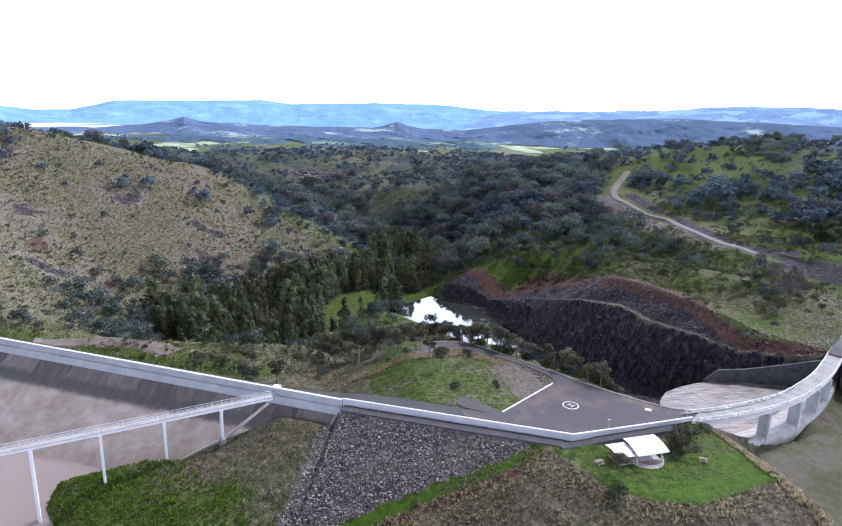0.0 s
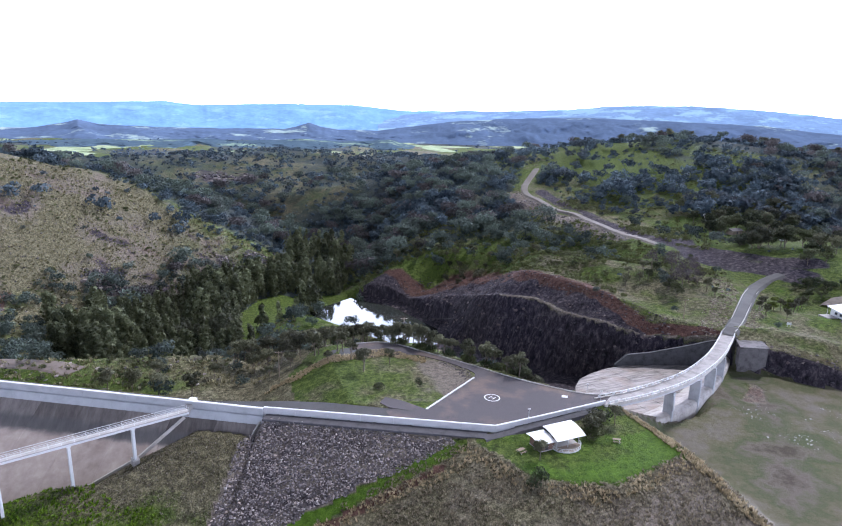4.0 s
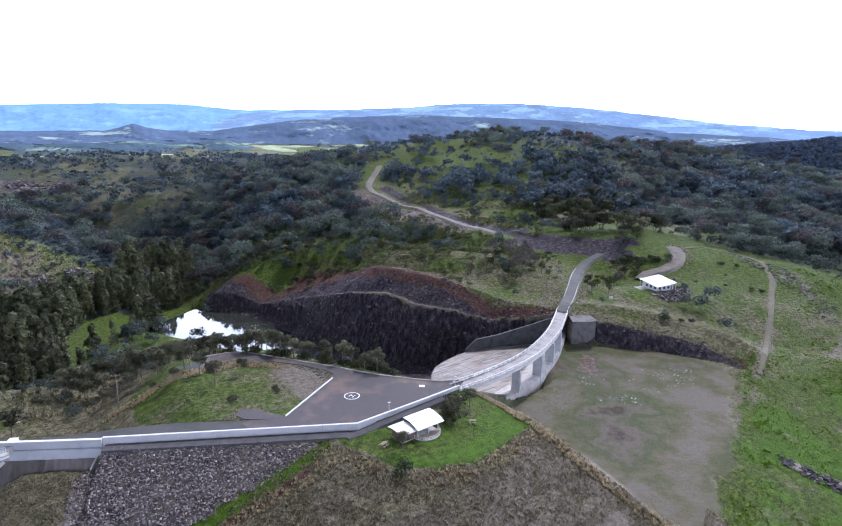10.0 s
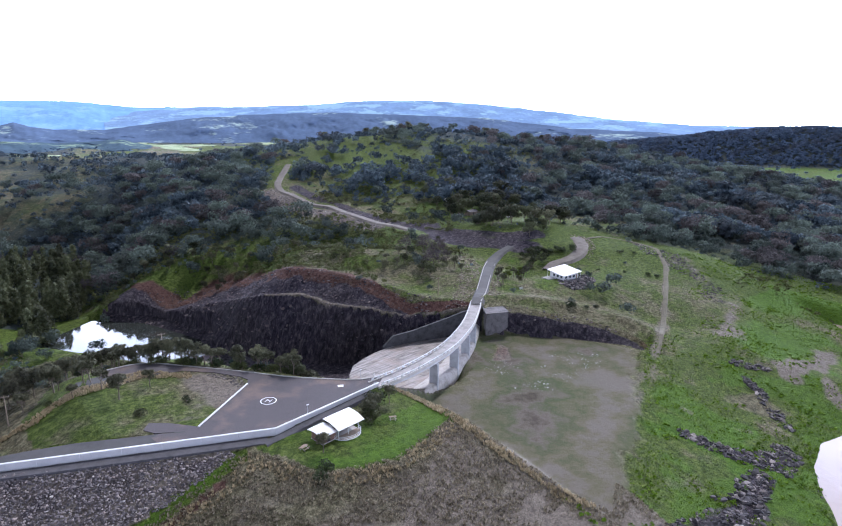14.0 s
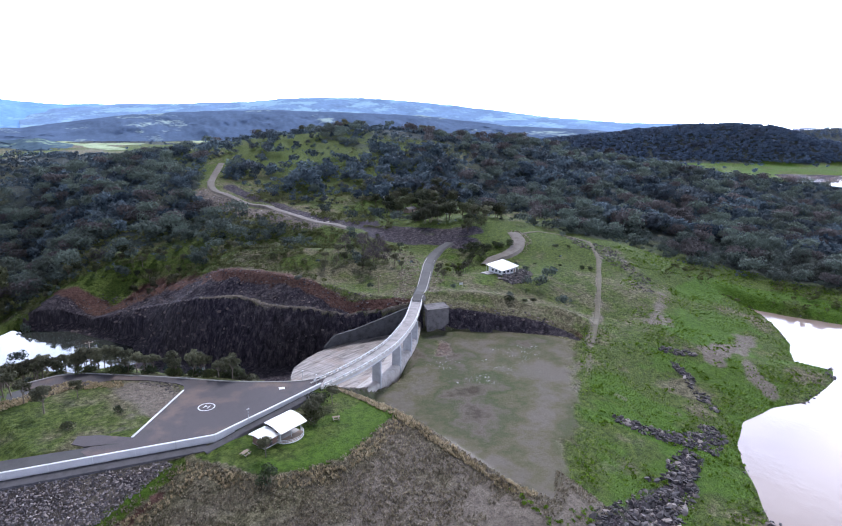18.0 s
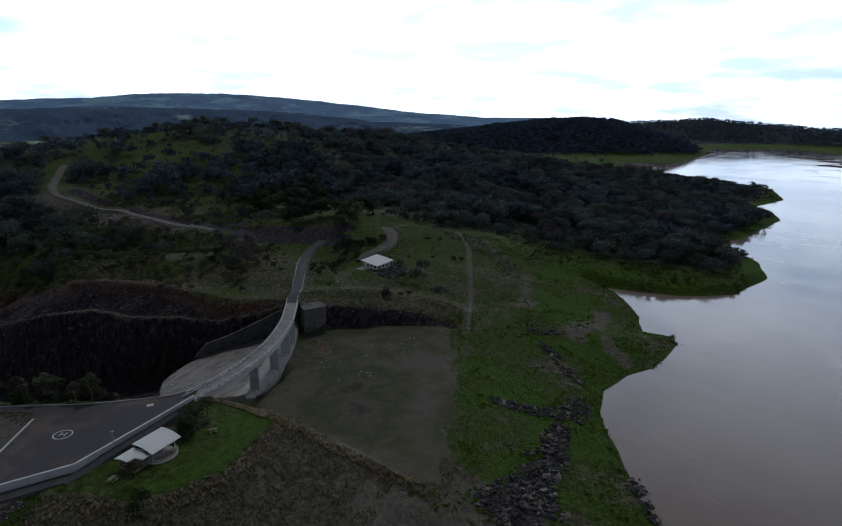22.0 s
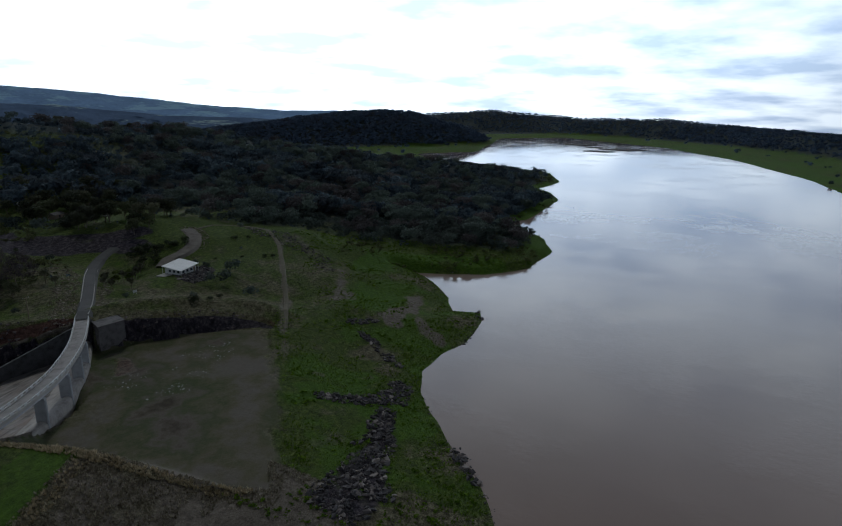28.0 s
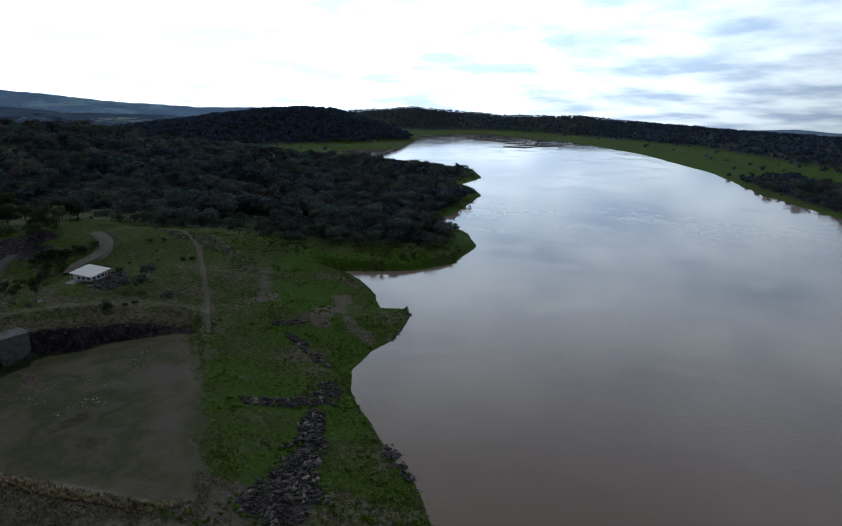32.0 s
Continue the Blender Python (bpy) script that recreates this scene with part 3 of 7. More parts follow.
def cover(x, y, z, depth=0.0):
    """What grows on the land: shares of wood, lush grass, bare soil, red earth and rock."""
    r = np.hypot(x, y)
    n = fbm(x, y, 90.0, 4)
    n2 = fbm(x + 70, y - 40, 24.0, 4)
    lake = area(x, y, LAKE_EDGE)
    rel_a = (x - KINK[0]) * AXIS[0] + (y - KINK[1]) * AXIS[1]
    rel_s = (x - KINK[0]) * UPST[0] + (y - KINK[1]) * UPST[1]
    glen = area(x, y, GLEN)
    dry_hill = (glen > 0) * smooth(-x - 0.05 * y, -20, 20) * smooth(y + 0.2 * x, 150, 200) * (1 - smooth(y + 0.25 * x, 395, 455))
    flats = (1 - smooth(lake, 30, 60)) * (lake > -5) * (z > LAKE - 1) * (1 - smooth(z, -9.3, -8))
    flats = np.where((r > 330) & (r < 850), (1 - smooth(lake, 6, 26)) * (lake > -5) * (z > LAKE - 1), flats)
    flats = np.where(r > 850, (1 - smooth(lake, 120, 240)) * (1 - smooth(z, -15, -10)), flats)
    house_hill = 1 - smooth(line_near(x, y, [(190, 160), (225, 165), (252, 190), (240, 222), (195, 188), (150, 190)])[0], 24, 40)
    wood = smooth(r, 300, 420) * 0.8 + n * 1.5 + 0.25 * smooth(x, 300, 420)
    wood = wood * (1 - dry_hill * np.clip(0.97 - n2 * 0.6, 0, 1)) * (1 - house_hill)
    open_hill = smooth(x, 130, 170) * (1 - smooth(x + 0.35 * (y - 400), 270, 340)) * (y > 250) * (y < 640)
    wood = wood * (1 - 0.5 * open_hill) + 0.25 * open_hill * n2
    road_gap = line_near(x, y, HILL_ROAD)[0]
    camp = smooth(np.hypot(x - 240, (y - 300) * 0.72), 22, 44)
    wood = wood * smooth(road_gap, 5, 12) * camp * smooth(np.hypot(x - 211, y - 348), 12, 22)
    wood = np.where(glen < 0, 1.2, wood)
    wood = np.where(area(x, y, CLEARING) < 0, 0, wood)
    wood = np.maximum(wood, dry_hill * (1 - smooth(glen, 12, 50)) * (0.5 + n2))
    c = area(x, y, CUT)
    k, ledge_z, rim_z, dt = cut_face(x, y)
    kb, brim = bank_face(x, y)
    near_cut = (k > 0) * (1 - smooth(k, 1.15, 1.35)) + (kb > 0) * (1 - smooth(kb, 1.3, 1.8))
    near_cut = np.clip(near_cut, 0, 1)
    knoll = smooth(z, 12, 34) * (x > 200) * (x < 420)
    made = (rel_s > -14) & (rel_a > -6) & (rel_a < 240) & (y < 320) | (r < 345) & (lake < 75) & (y < 190) & (x > 80)
    wood = np.where(made, 0, wood)
    wood = np.where((r > 1000) & (x > 700) & ((z > -13) | (lake > 230)), 1.2, wood)
    wood = np.where((x > 300) & (r > 400) & (r < 900) & (lake > 25), np.maximum(wood, 0.72 + n2 * 2.2), wood)
    wood = np.where((r > 470) & (x < 130) & (dry_hill < 0.3), np.maximum(wood, 0.62 + n * 1.2), wood)
    wood = wood * smooth(line_near(x, y, [(-128, 188), (-112, 193), (-99, 192), (-86, 188), (-74, 179), (-64, 168)])[0], 10, 16)
    crown = (1 - smooth(np.hypot(x - 290, (y - 510) * 0.75), 60, 110)) * (x < 380)
    wood = np.clip(wood * (1 - flats) * (1 - near_cut) * (r > 170) * (1 - 0.3 * knoll) * (1 - 0.3 * crown), 0, 1)
    plains = smooth(r, 1050, 1500) * (1 - smooth(z, -42, -30)) * smooth(fbm(x, y, 300.0, 4), -0.05, 0.06)
    wood = wood * (1 - plains)
    lush = 0.38 + 0.42 * smooth(r, 260, 330) * (1 - dry_hill) + n * 1.2 + n2 * (0.6 + 2.4 * flats) + flats * (r < 330) * fbm(x - 40, y, 9.0, 4) * 2.2 + 0.58 * flats * (r < 850) + 0.42 * flats * (r > 850) + 0.2 * knoll - 0.12 * smooth(r, 330, 420) * (r < 900)
    lawn = area(x, y, LAWN)
    lush = np.where(lawn < 1.2 + n2 * 5, 1.6 + n2 * 1.6, lush)
    for cx, cy, cr in ((222, 346, 16), (258, 262, 12), (268, 300, 12), (162, 190, 10), (118, 248, 14), (150, 268, 16)):
        lush = np.maximum(lush, 1.25 - np.hypot(x - cx, y - cy) / cr + n2 * 2)
    lush = lush + 0.12 * crown - (0.36 - 0.5 * (1 - smooth(glen, 15, 60)) - 0.5 * smooth(x + 0.4 * (y - 400), -150, -70)) * dry_hill - 0.06 * house_hill
    lush = np.where((r > 850) & (z < -13.5) & (lake > 0) & (lake < 420), 1.35 + n2 * 1.2, lush)
    lush = lush * (1 - plains) + plains * (0.6 + fbm(x, y * 0.5, 130.0, 3) * 2.6)
    lush = np.where(area(x, y, CLEARING) < 3, 0.9, lush)
    gully = (rel_s - 1.1) * 0.86 - (rel_a - 3.7) * 0.51
    mound = (lawn > 0.8) * (gully > 4) * (rel_s > 2) * (x < 100) * (rel_a < 60) * (y < 134)
    lush = lush - mound * 0.8 + 0.9 * (gully > 0) * (gully < 4.5) * (rel_s > 4) * (rel_a > 6) * (rel_a < 55)
    b = area(x, y, BASIN)
    bare = np.clip(1 - smooth(b + n2 * 10, -4, 3), 0, 1) * (0.42 + n2 * 1.2) + mound * (0.45 + 0.4 * smooth(n2, 0.0, 0.2)) + dry_hill * (0.42 + n2 * 1.3)
    bare = np.maximum(bare, plains * smooth(fbm(x + 900, y * 0.5, 150.0, 3), 0.04, 0.18) * 0.55)
    on_face = (k > -0.02) & (k < 1.3)
    on_bank = (kb > -0.05) & (kb < 1.3)
    rock = on_face * (1 - smooth(k + n2 * 0.8, 0.6, 0.86)) + on_bank * (1 - smooth(kb, 0.45, 0.65)) + np.where((c < 0) & (y > 172) & (k <= 0), 0.9, 0)
    red = on_face * smooth(k + n2 * 0.3, 0.5, 0.62) * (1 - smooth(k + n2 * 1.2, 0.95, 1.3)) * (1.05 + n2 * 1.4) + on_bank * smooth(kb, 0.3, 0.6) * (1 - smooth(kb, 0.9, 1.2)) * (0.5 + n2)
    ledge = on_face * smooth(k, 0.345, 0.37) * (1 - smooth(k, 0.42, 0.47)) * (x > 74)
    bare = np.maximum(bare, ledge * 0.9)
    rock = rock * (1 - 0.8 * ledge)
    red = red * (1 - ledge)
    scarp = line_near(x, y, [(170, 341), (176, 297), (188, 266), (203, 247), (218, 240)])[0]
    rock = np.maximum(rock, 0.75 * (1 - smooth(scarp, 5, 9)))
    red = red + 0.9 * (gully > 4.5) * (gully < 7) * (rel_s > 10) * (rel_a > 10) * (rel_a < 55)
    rip = (rel_s > 0.5) & (gully < 0.3) & (rel_a < 58 + n2 * 4) & (rel_a > 2) & (rel_s < 60)
    rock = np.where(rip, 0.52, rock)
    bare = np.where(rip, 0.9, bare)
    rock = rock + dry_hill * smooth(n2, 0.15, 0.25) * 0.8
    for ox, oy, orad in ((-125, 347, 9), (-112, 338, 6), (-72, 396, 8), (-54, 414, 9), (-40, 440, 8), (-151, 760, 30), (-110, 765, 24)):
        rock = np.maximum(rock, 1.1 - np.hypot(x - ox, (y - oy) * 0.7) / orad + n2)
    red = np.maximum(red, dry_hill * (0.16 + n2 * 1.1))
    streak = line_near(x, y, [(-160, 308), (-156, 284), (-146, 255), (-137, 233)])[0] + fbm(x, y, 6.0, 3) * 5
    red = np.maximum(red, 0.8 * (1 - smooth(np.hypot(x + 197, (y - 302) * 0.6), 3, 6)))
    red = np.maximum(red, 0.9 * (1 - smooth(streak, 1.5, 4)))
    lush = np.where(rip, 0, lush)
    heap = (rel_a > 56) & (rel_s > 5) & (rel_s < 60)
    lush = np.where(heap, 0.02 + 0.6 * smooth(rel_s + n2 * 40, 18, 34), lush)
    shoulder = (pad_area(x, y) < 12) & (rel_s < -4)
    lush = np.where(shoulder, 0.72 + n2 * 1.4, lush)
    b_in = np.clip(1 - smooth(b + fbm(x, y, 10.0, 4) * 17 * (x > 95), -4, 3), 0, 1)
    sward = 1 - smooth(np.hypot(x - 124, (y - 122) * 0.8) + n2 * 14, 8, 20)
    lush = lush * (1 - b_in) + b_in * (0.42 + n2 * 0.8 + 0.18 * sward)
    bare = bare + b_in * (0.22 - 0.3 * sward)
    # worn and bare places
    for pts, wd, amount in WORN:
        bare = np.maximum(bare, 0.8 * amount * (1 - smooth(line_near(x, y, pts)[0] + fbm(x, y, 9.0, 4) * wd * 2.2, wd * 0.1, wd * 1.5)))
    for pts, wd in STONY:
        rock = np.maximum(rock, 0.75 * (1 - smooth(line_near(x, y, pts)[0] + fbm(x, y, 6.0, 3) * 4, wd * 0.5, wd * 1.3)))
    dip = 1 - smooth(line_near(x, y, [(186, 300), (178, 268), (196, 246), (206, 230)])[0] + n2 * 8, 5, 12)
    rock = np.maximum(rock, 0.8 * dip)
    spill = 1 - smooth(line_near(x, y, [(129, 155), (122, 148)])[0] + fbm(x, y, 5.0, 4) * 9, 0.5, 4.5)
    red = np.maximum(red, 0.55 * spill)
    for cx, cy, cr in ((206, 345, 15), (218, 352, 14), (268, 305, 14), (250, 276, 11), (236, 240, 11), (246, 236, 9), (228, 296, 10), (240, 330, 12), (158, 186, 6), (172, 181, 7), (190, 224, 5), (184, 209, 8), (178, 186, 8), (224, 256, 9), (216, 258, 8), (207, 351, 12), (238, 228, 6)):
        lush = np.maximum(lush, 1.5 - np.hypot(x - cx, y - cy) / cr + n2)
    foot = beside(x, y, SPILL_LINE)[0]
    b_in = np.where((foot < 1.2) & (foot > -13) & (x > 100) & (y < 173.5) & (z < -9.0), 1.0, b_in)
    silt = b_in * (0.85 + n2 * 0.5) * (1 - spill)
    # where the plain is painted brighter, as if sunlit
    sunlit_field = plains * smooth(fbm(x - 300, y * 0.6, 260.0, 3), 0.02, 0.1) * smooth(r, 1500, 1900)
    spoil = 1 - smooth(line_near(x, y, [(161, 318), (157, 345), (150, 385), (141, 425), (138, 455)])[0] + n2 * 14, 6, 11)
    bare = np.maximum(bare, 0.8 * spoil)
    rock = np.maximum(rock, 0.42 * spoil)
    wood = wood * (1 - spoil)
    bare = np.where((x > 70) & (x < 92) & (np.abs(beside(x, y, SPILL_LINE)[0]) < 9) & (y > 128) & (b_in < 0.5), 0.9, bare)
    cutting = 1 - smooth(line_near(x, y, [(172, 318), (170, 350), (168, 390), (162, 424), (160, 455)])[0] + n2 * 8, 2.5, 6)
    rock = np.maximum(rock, 0.7 * cutting)
    bench = (rel_s > 0) & (rel_s < 4.8) & (rel_a > 0) & (rel_a < 55)
    rock = np.where(bench, 0.15, rock)
    return {"sunlit_field": sunlit_field, "silt": silt, "wood": wood, "lush": lush, "bare": bare, "red": red, "rock": rock}


def build_ground():
    seen = np.radians(np.arange(-48, 128.01, 0.25))
    rest = np.radians(np.arange(132, 309, 4.0))
    az = np.concatenate([seen, rest])
    rad = np.concatenate([np.linspace(30, 88, 8), np.arange(92, 150, 1.3), np.arange(150, 345, 1.4), 345 * (900 / 345) ** (np.arange(84) / 84), 900 * (4950 / 900) ** (np.arange(86) / 85)])
    A, R = np.meshgrid(az, rad)
    x, y = np.sin(A) * R, np.cos(A) * R
    z, depth = ground(x.ravel(), y.ravel(), True)
    nr, nc = A.shape
    i, j = np.meshgrid(np.arange(nr - 1), np.arange(nc), indexing="ij")
    k = (j + 1) % nc
    faces = np.stack([i * nc + j, i * nc + k, (i + 1) * nc + k, (i + 1) * nc + j], -1).reshape(-1, 4)[:, ::-1]
    xyz = np.c_[x.ravel(), y.ravel(), z]
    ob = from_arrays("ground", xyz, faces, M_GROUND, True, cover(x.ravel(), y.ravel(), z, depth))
    return tagged(ob, "rolling dry grass and wooded hills round the reservoir", "ground", kind="structure")


build_ground()


def sheet(name, pts, z, mat, label, category):
    bm = bmesh.new()
    bm.faces.new([bm.verts.new((x, y, z)) for x, y in pts])
    me = bpy.data.meshes.new(name)
    bm.to_mesh(me)
    bm.free()
    me.materials.append(mat)
    return tagged(new(name, me), label, category, kind="structure")


sheet("lake_water", [(-380, -380), (200, -480), (540, -290), (650, -260), (880, -240), (1180, -190), (1500, -80), (1900, 270), (1700, 480), (1000, 470), (600, 210), (300, 200),
                     (100, 60), (60, 90), (-30, 130), (-180, 170), (-380, 180)], LAKE, M_LAKE,
      "wide brown reservoir lake reflecting pale cloud", "lake")
sheet("pond_water", [(-16, 322), (2, 285), (30, 262), (56, 272), (58, 290), (30, 342), (8, 346)], POND, M_POND, "still pond below the spillway cut", "pond")


# ---- far ranges ----


def range_mesh(name, profile, dist, base, color, glow, label, rough_size, fields=0.75, pale=(0.6, 0.66, 0.66), depth=700, relief=1.0):
    """A far mountain range: folded slopes under a crest line given as (bearing, height), woods with paler fields
    between them; haze is painted as bluish colour and glow.
    """
    az = np.arange(profile[0][0], profile[-1][0], 0.1)
    crest = np.interp(az, [p[0] for p in profile], [p[1] for p in profile])
    crest = crest + fbm(az * 60, az * 0 + dist, rough_size, 5) * rough_size * 0.14
    rows = 34
    V = []
    for i in range(rows):
        k = i / (rows - 1)
        d = dist - (1 - k) * depth * dist / 4600
        fold = fbm(az * 40 + dist, az * 0 + k * 260, 110.0, 5)
        d = d + fold * 420 * relief * k * (1 - k) * 4
        zz = base + (crest - base) * (k ** 0.8) + fbm(az * 55 - dist, az * 0 + k * 300, 90.0, 4) * (crest - base) * 0.5 * relief * k * (1 - k) * 4
        V.append(np.c_[np.sin(np.radians(az)) * d, np.cos(np.radians(az)) * d, zz])
    V.append(np.c_[np.sin(np.radians(az)) * (dist + 60), np.cos(np.radians(az)) * (dist + 60), crest * 0 + base])
    rows += 1
    n = len(az)
    i, j = np.meshgrid(np.arange(rows - 1), np.arange(n - 1), indexing="ij")
    F = np.stack([i * n + j, i * n + j + 1, (i + 1) * n + j + 1, (i + 1) * n + j], -1).reshape(-1, 4)
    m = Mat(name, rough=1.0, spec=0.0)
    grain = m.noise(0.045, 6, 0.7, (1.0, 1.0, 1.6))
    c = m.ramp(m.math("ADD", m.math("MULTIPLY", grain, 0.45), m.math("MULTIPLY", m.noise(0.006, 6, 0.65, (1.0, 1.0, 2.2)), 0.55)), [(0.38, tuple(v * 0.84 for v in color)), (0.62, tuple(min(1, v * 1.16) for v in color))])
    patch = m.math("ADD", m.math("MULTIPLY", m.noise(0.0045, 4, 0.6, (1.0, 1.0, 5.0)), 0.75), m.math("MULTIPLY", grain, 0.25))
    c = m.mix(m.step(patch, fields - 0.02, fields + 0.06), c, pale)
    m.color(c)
    # self-glow in the surface colour stands in for haze
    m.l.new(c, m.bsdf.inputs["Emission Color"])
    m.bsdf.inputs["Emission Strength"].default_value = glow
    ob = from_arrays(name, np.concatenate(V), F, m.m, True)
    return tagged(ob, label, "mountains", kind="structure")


# blue of each range is distance haze put into the colour
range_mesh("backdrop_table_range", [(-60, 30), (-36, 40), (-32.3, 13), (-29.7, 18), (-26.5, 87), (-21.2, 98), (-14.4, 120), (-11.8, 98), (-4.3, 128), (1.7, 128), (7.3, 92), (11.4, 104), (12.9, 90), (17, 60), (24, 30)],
           4750, -60, (0.15, 0.27, 0.5), 0.62, "flat-topped mountain range, blue haze painted into its colour and glow", 90.0, 0.56, (0.2, 0.33, 0.54), relief=0.25)
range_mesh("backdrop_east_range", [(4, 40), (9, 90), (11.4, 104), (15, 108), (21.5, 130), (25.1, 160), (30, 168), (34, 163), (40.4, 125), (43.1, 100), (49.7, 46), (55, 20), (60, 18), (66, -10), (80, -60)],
           4550, -70, (0.16, 0.24, 0.38), 0.5, "long mountain range, blue-grey haze painted into its colour and glow", 90.0, 0.52, (0.24, 0.36, 0.46), relief=0.18)
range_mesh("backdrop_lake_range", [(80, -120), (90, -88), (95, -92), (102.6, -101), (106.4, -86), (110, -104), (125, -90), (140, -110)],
           4700, -170, (0.2, 0.27, 0.38), 0.4, "far hills beyond the lake, painted in haze blue", 60.0)
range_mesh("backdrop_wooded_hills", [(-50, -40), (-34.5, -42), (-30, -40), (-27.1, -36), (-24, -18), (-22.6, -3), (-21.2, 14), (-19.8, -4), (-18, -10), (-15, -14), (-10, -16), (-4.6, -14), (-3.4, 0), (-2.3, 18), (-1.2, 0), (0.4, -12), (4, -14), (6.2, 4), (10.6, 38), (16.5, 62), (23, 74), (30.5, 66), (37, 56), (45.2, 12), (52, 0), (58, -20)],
           3100, -62, (0.078, 0.11, 0.175), 0.55, "dark wooded hills in the middle distance, painted with bluish haze", 60.0, 0.58, (0.24, 0.31, 0.31), relief=0.6)
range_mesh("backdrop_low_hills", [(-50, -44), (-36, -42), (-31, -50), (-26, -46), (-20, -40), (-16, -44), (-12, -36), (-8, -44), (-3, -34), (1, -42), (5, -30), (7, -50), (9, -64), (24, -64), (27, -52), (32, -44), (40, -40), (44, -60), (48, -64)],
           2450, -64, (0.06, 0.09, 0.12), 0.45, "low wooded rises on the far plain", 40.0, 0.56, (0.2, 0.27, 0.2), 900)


def far_fields():
    """Paddocks on the plain at the foot of the ranges; sunlight and haze are painted as pale colour and glow."""
    az = np.radians(np.arange(-52, 62, 0.5))
    rad = np.linspace(3300, 4400, 12)
    A, R = np.meshgrid(az, rad)
    V = np.c_[(np.sin(A) * R).ravel(), (np.cos(A) * R).ravel(), np.full(A.size, -50.0)]
    n = len(az)
    i, j = np.meshgrid(np.arange(len(rad) - 1), np.arange(n - 1), indexing="ij")
    F = np.stack([i * n + j, i * n + j + 1, (i + 1) * n + j + 1, (i + 1) * n + j], -1).reshape(-1, 4)[:, ::-1]
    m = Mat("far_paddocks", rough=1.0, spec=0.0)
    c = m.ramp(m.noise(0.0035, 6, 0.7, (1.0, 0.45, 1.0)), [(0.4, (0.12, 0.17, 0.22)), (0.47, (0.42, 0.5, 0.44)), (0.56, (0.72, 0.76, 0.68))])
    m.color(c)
    # fields emit their own colour in place of hazy sunlight
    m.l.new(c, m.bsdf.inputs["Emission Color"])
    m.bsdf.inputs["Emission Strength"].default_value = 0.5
    return tagged(from_arrays("backdrop_far_fields", V, F, m.m, True), "distant plain paddocks, sunlight painted in as pale colour and glow", "fields", kind="structure")


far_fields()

# ---- dam, road, bridge ----


def part(name, bm, mat, parent=None, label=""):
    me = bpy.data.meshes.new(name)
    bm.normal_update()
    bm.to_mesh(me)
    bm.free()
    me.materials.append(mat)
    ob = new(name, me)
    if parent:
        ob.parent = parent
    if label:
        tagged(ob, label)
    return ob


def box(bm, x0, x1, y0, y1, z0, z1, m=None, bevel=0.0):
    vs = bmesh.ops.create_cube(bm, size=1, matrix=Matrix.Translation(((x0 + x1) / 2, (y0 + y1) / 2, (z0 + z1) / 2)) @ Matrix.Diagonal((x1 - x0, y1 - y0, z1 - z0, 1)))["verts"]
    if bevel:
        es = list({e for v in vs for e in v.link_edges})
        out = bmesh.ops.bevel(bm, geom=es, offset=bevel, segments=1, affect="EDGES")
        vs = out["verts"]
    if m is not None:
        bmesh.ops.transform(bm, matrix=m, verts=list({v for v in bm.verts if v in set(vs)}))
    return vs


def empty(name, m, label, category, group=""):
    ob = new(name)
    ob.matrix_basis = m
    return tagged(ob, label, category, group)


def strip(pts, left, right, z0, z1, bm=None):
    """A band along pts between two offsets (left positive), with a top at z1 and a bottom at z0; z values may be per point."""
    bm = bm or bmesh.new()
    n = len(pts)
    rows = []
    for i in range(n):
        p, q = pts[max(0, i - 1)], pts[min(n - 1, i + 1)]
        d = Vector((q[0] - p[0], q[1] - p[1])).normalized()
        o = Vector((-d.y, d.x))
        a, b = z0 if np.isscalar(z0) else z0[i], z1 if np.isscalar(z1) else z1[i]
        c = Vector(pts[i][:2])
        l, r = c + o * left, c + o * right
        rows.append([bm.verts.new((*l, a)), bm.verts.new((*r, a)), bm.verts.new((*r, b)), bm.verts.new((*l, b))])
    for s, t in zip(rows[:-1], rows[1:]):
        for k in range(4):
            bm.faces.new((s[k], t[k], t[(k + 1) % 4], s[(k + 1) % 4]))
    bm.faces.new(rows[0])
    bm.faces.new(rows[-1][::-1])
    bmesh.ops.recalc_face_normals(bm, faces=bm.faces)
    return bm


def curve_points(pts, step):
    """Points along a smooth line through pts."""
    out = []
    n = len(pts)
    for i in range(n - 1):
        p0, p1, p2, p3 = (np.array(pts[min(max(k, 0), n - 1)], float) for k in (i - 1, i, i + 1, i + 2))
        m = max(1, int(np.hypot(*(p2 - p1)[:2]) / step))
        for k in range(m):
            t = k / m
            out.append(tuple(0.5 * (2 * p1 + (p2 - p0) * t + (2 * p0 - 5 * p1 + 4 * p2 - p3) * t * t + (3 * p1 - p0 - 3 * p2 + p3) * t ** 3)))
    out.append(tuple(map(float, pts[-1])))
    return out


def beam(bm, p, q, w, h):
    """A square bar from p to q."""
    p, q = Vector(p), Vector(q)
    d = q - p
    m = Matrix.Translation((p + q) / 2) @ d.to_track_quat("Y", "Z").to_matrix().to_4x4() @ Matrix.Diagonal((w, d.length, h, 1))
    bmesh.ops.create_cube(bm, size=1, matrix=m)
    return bm


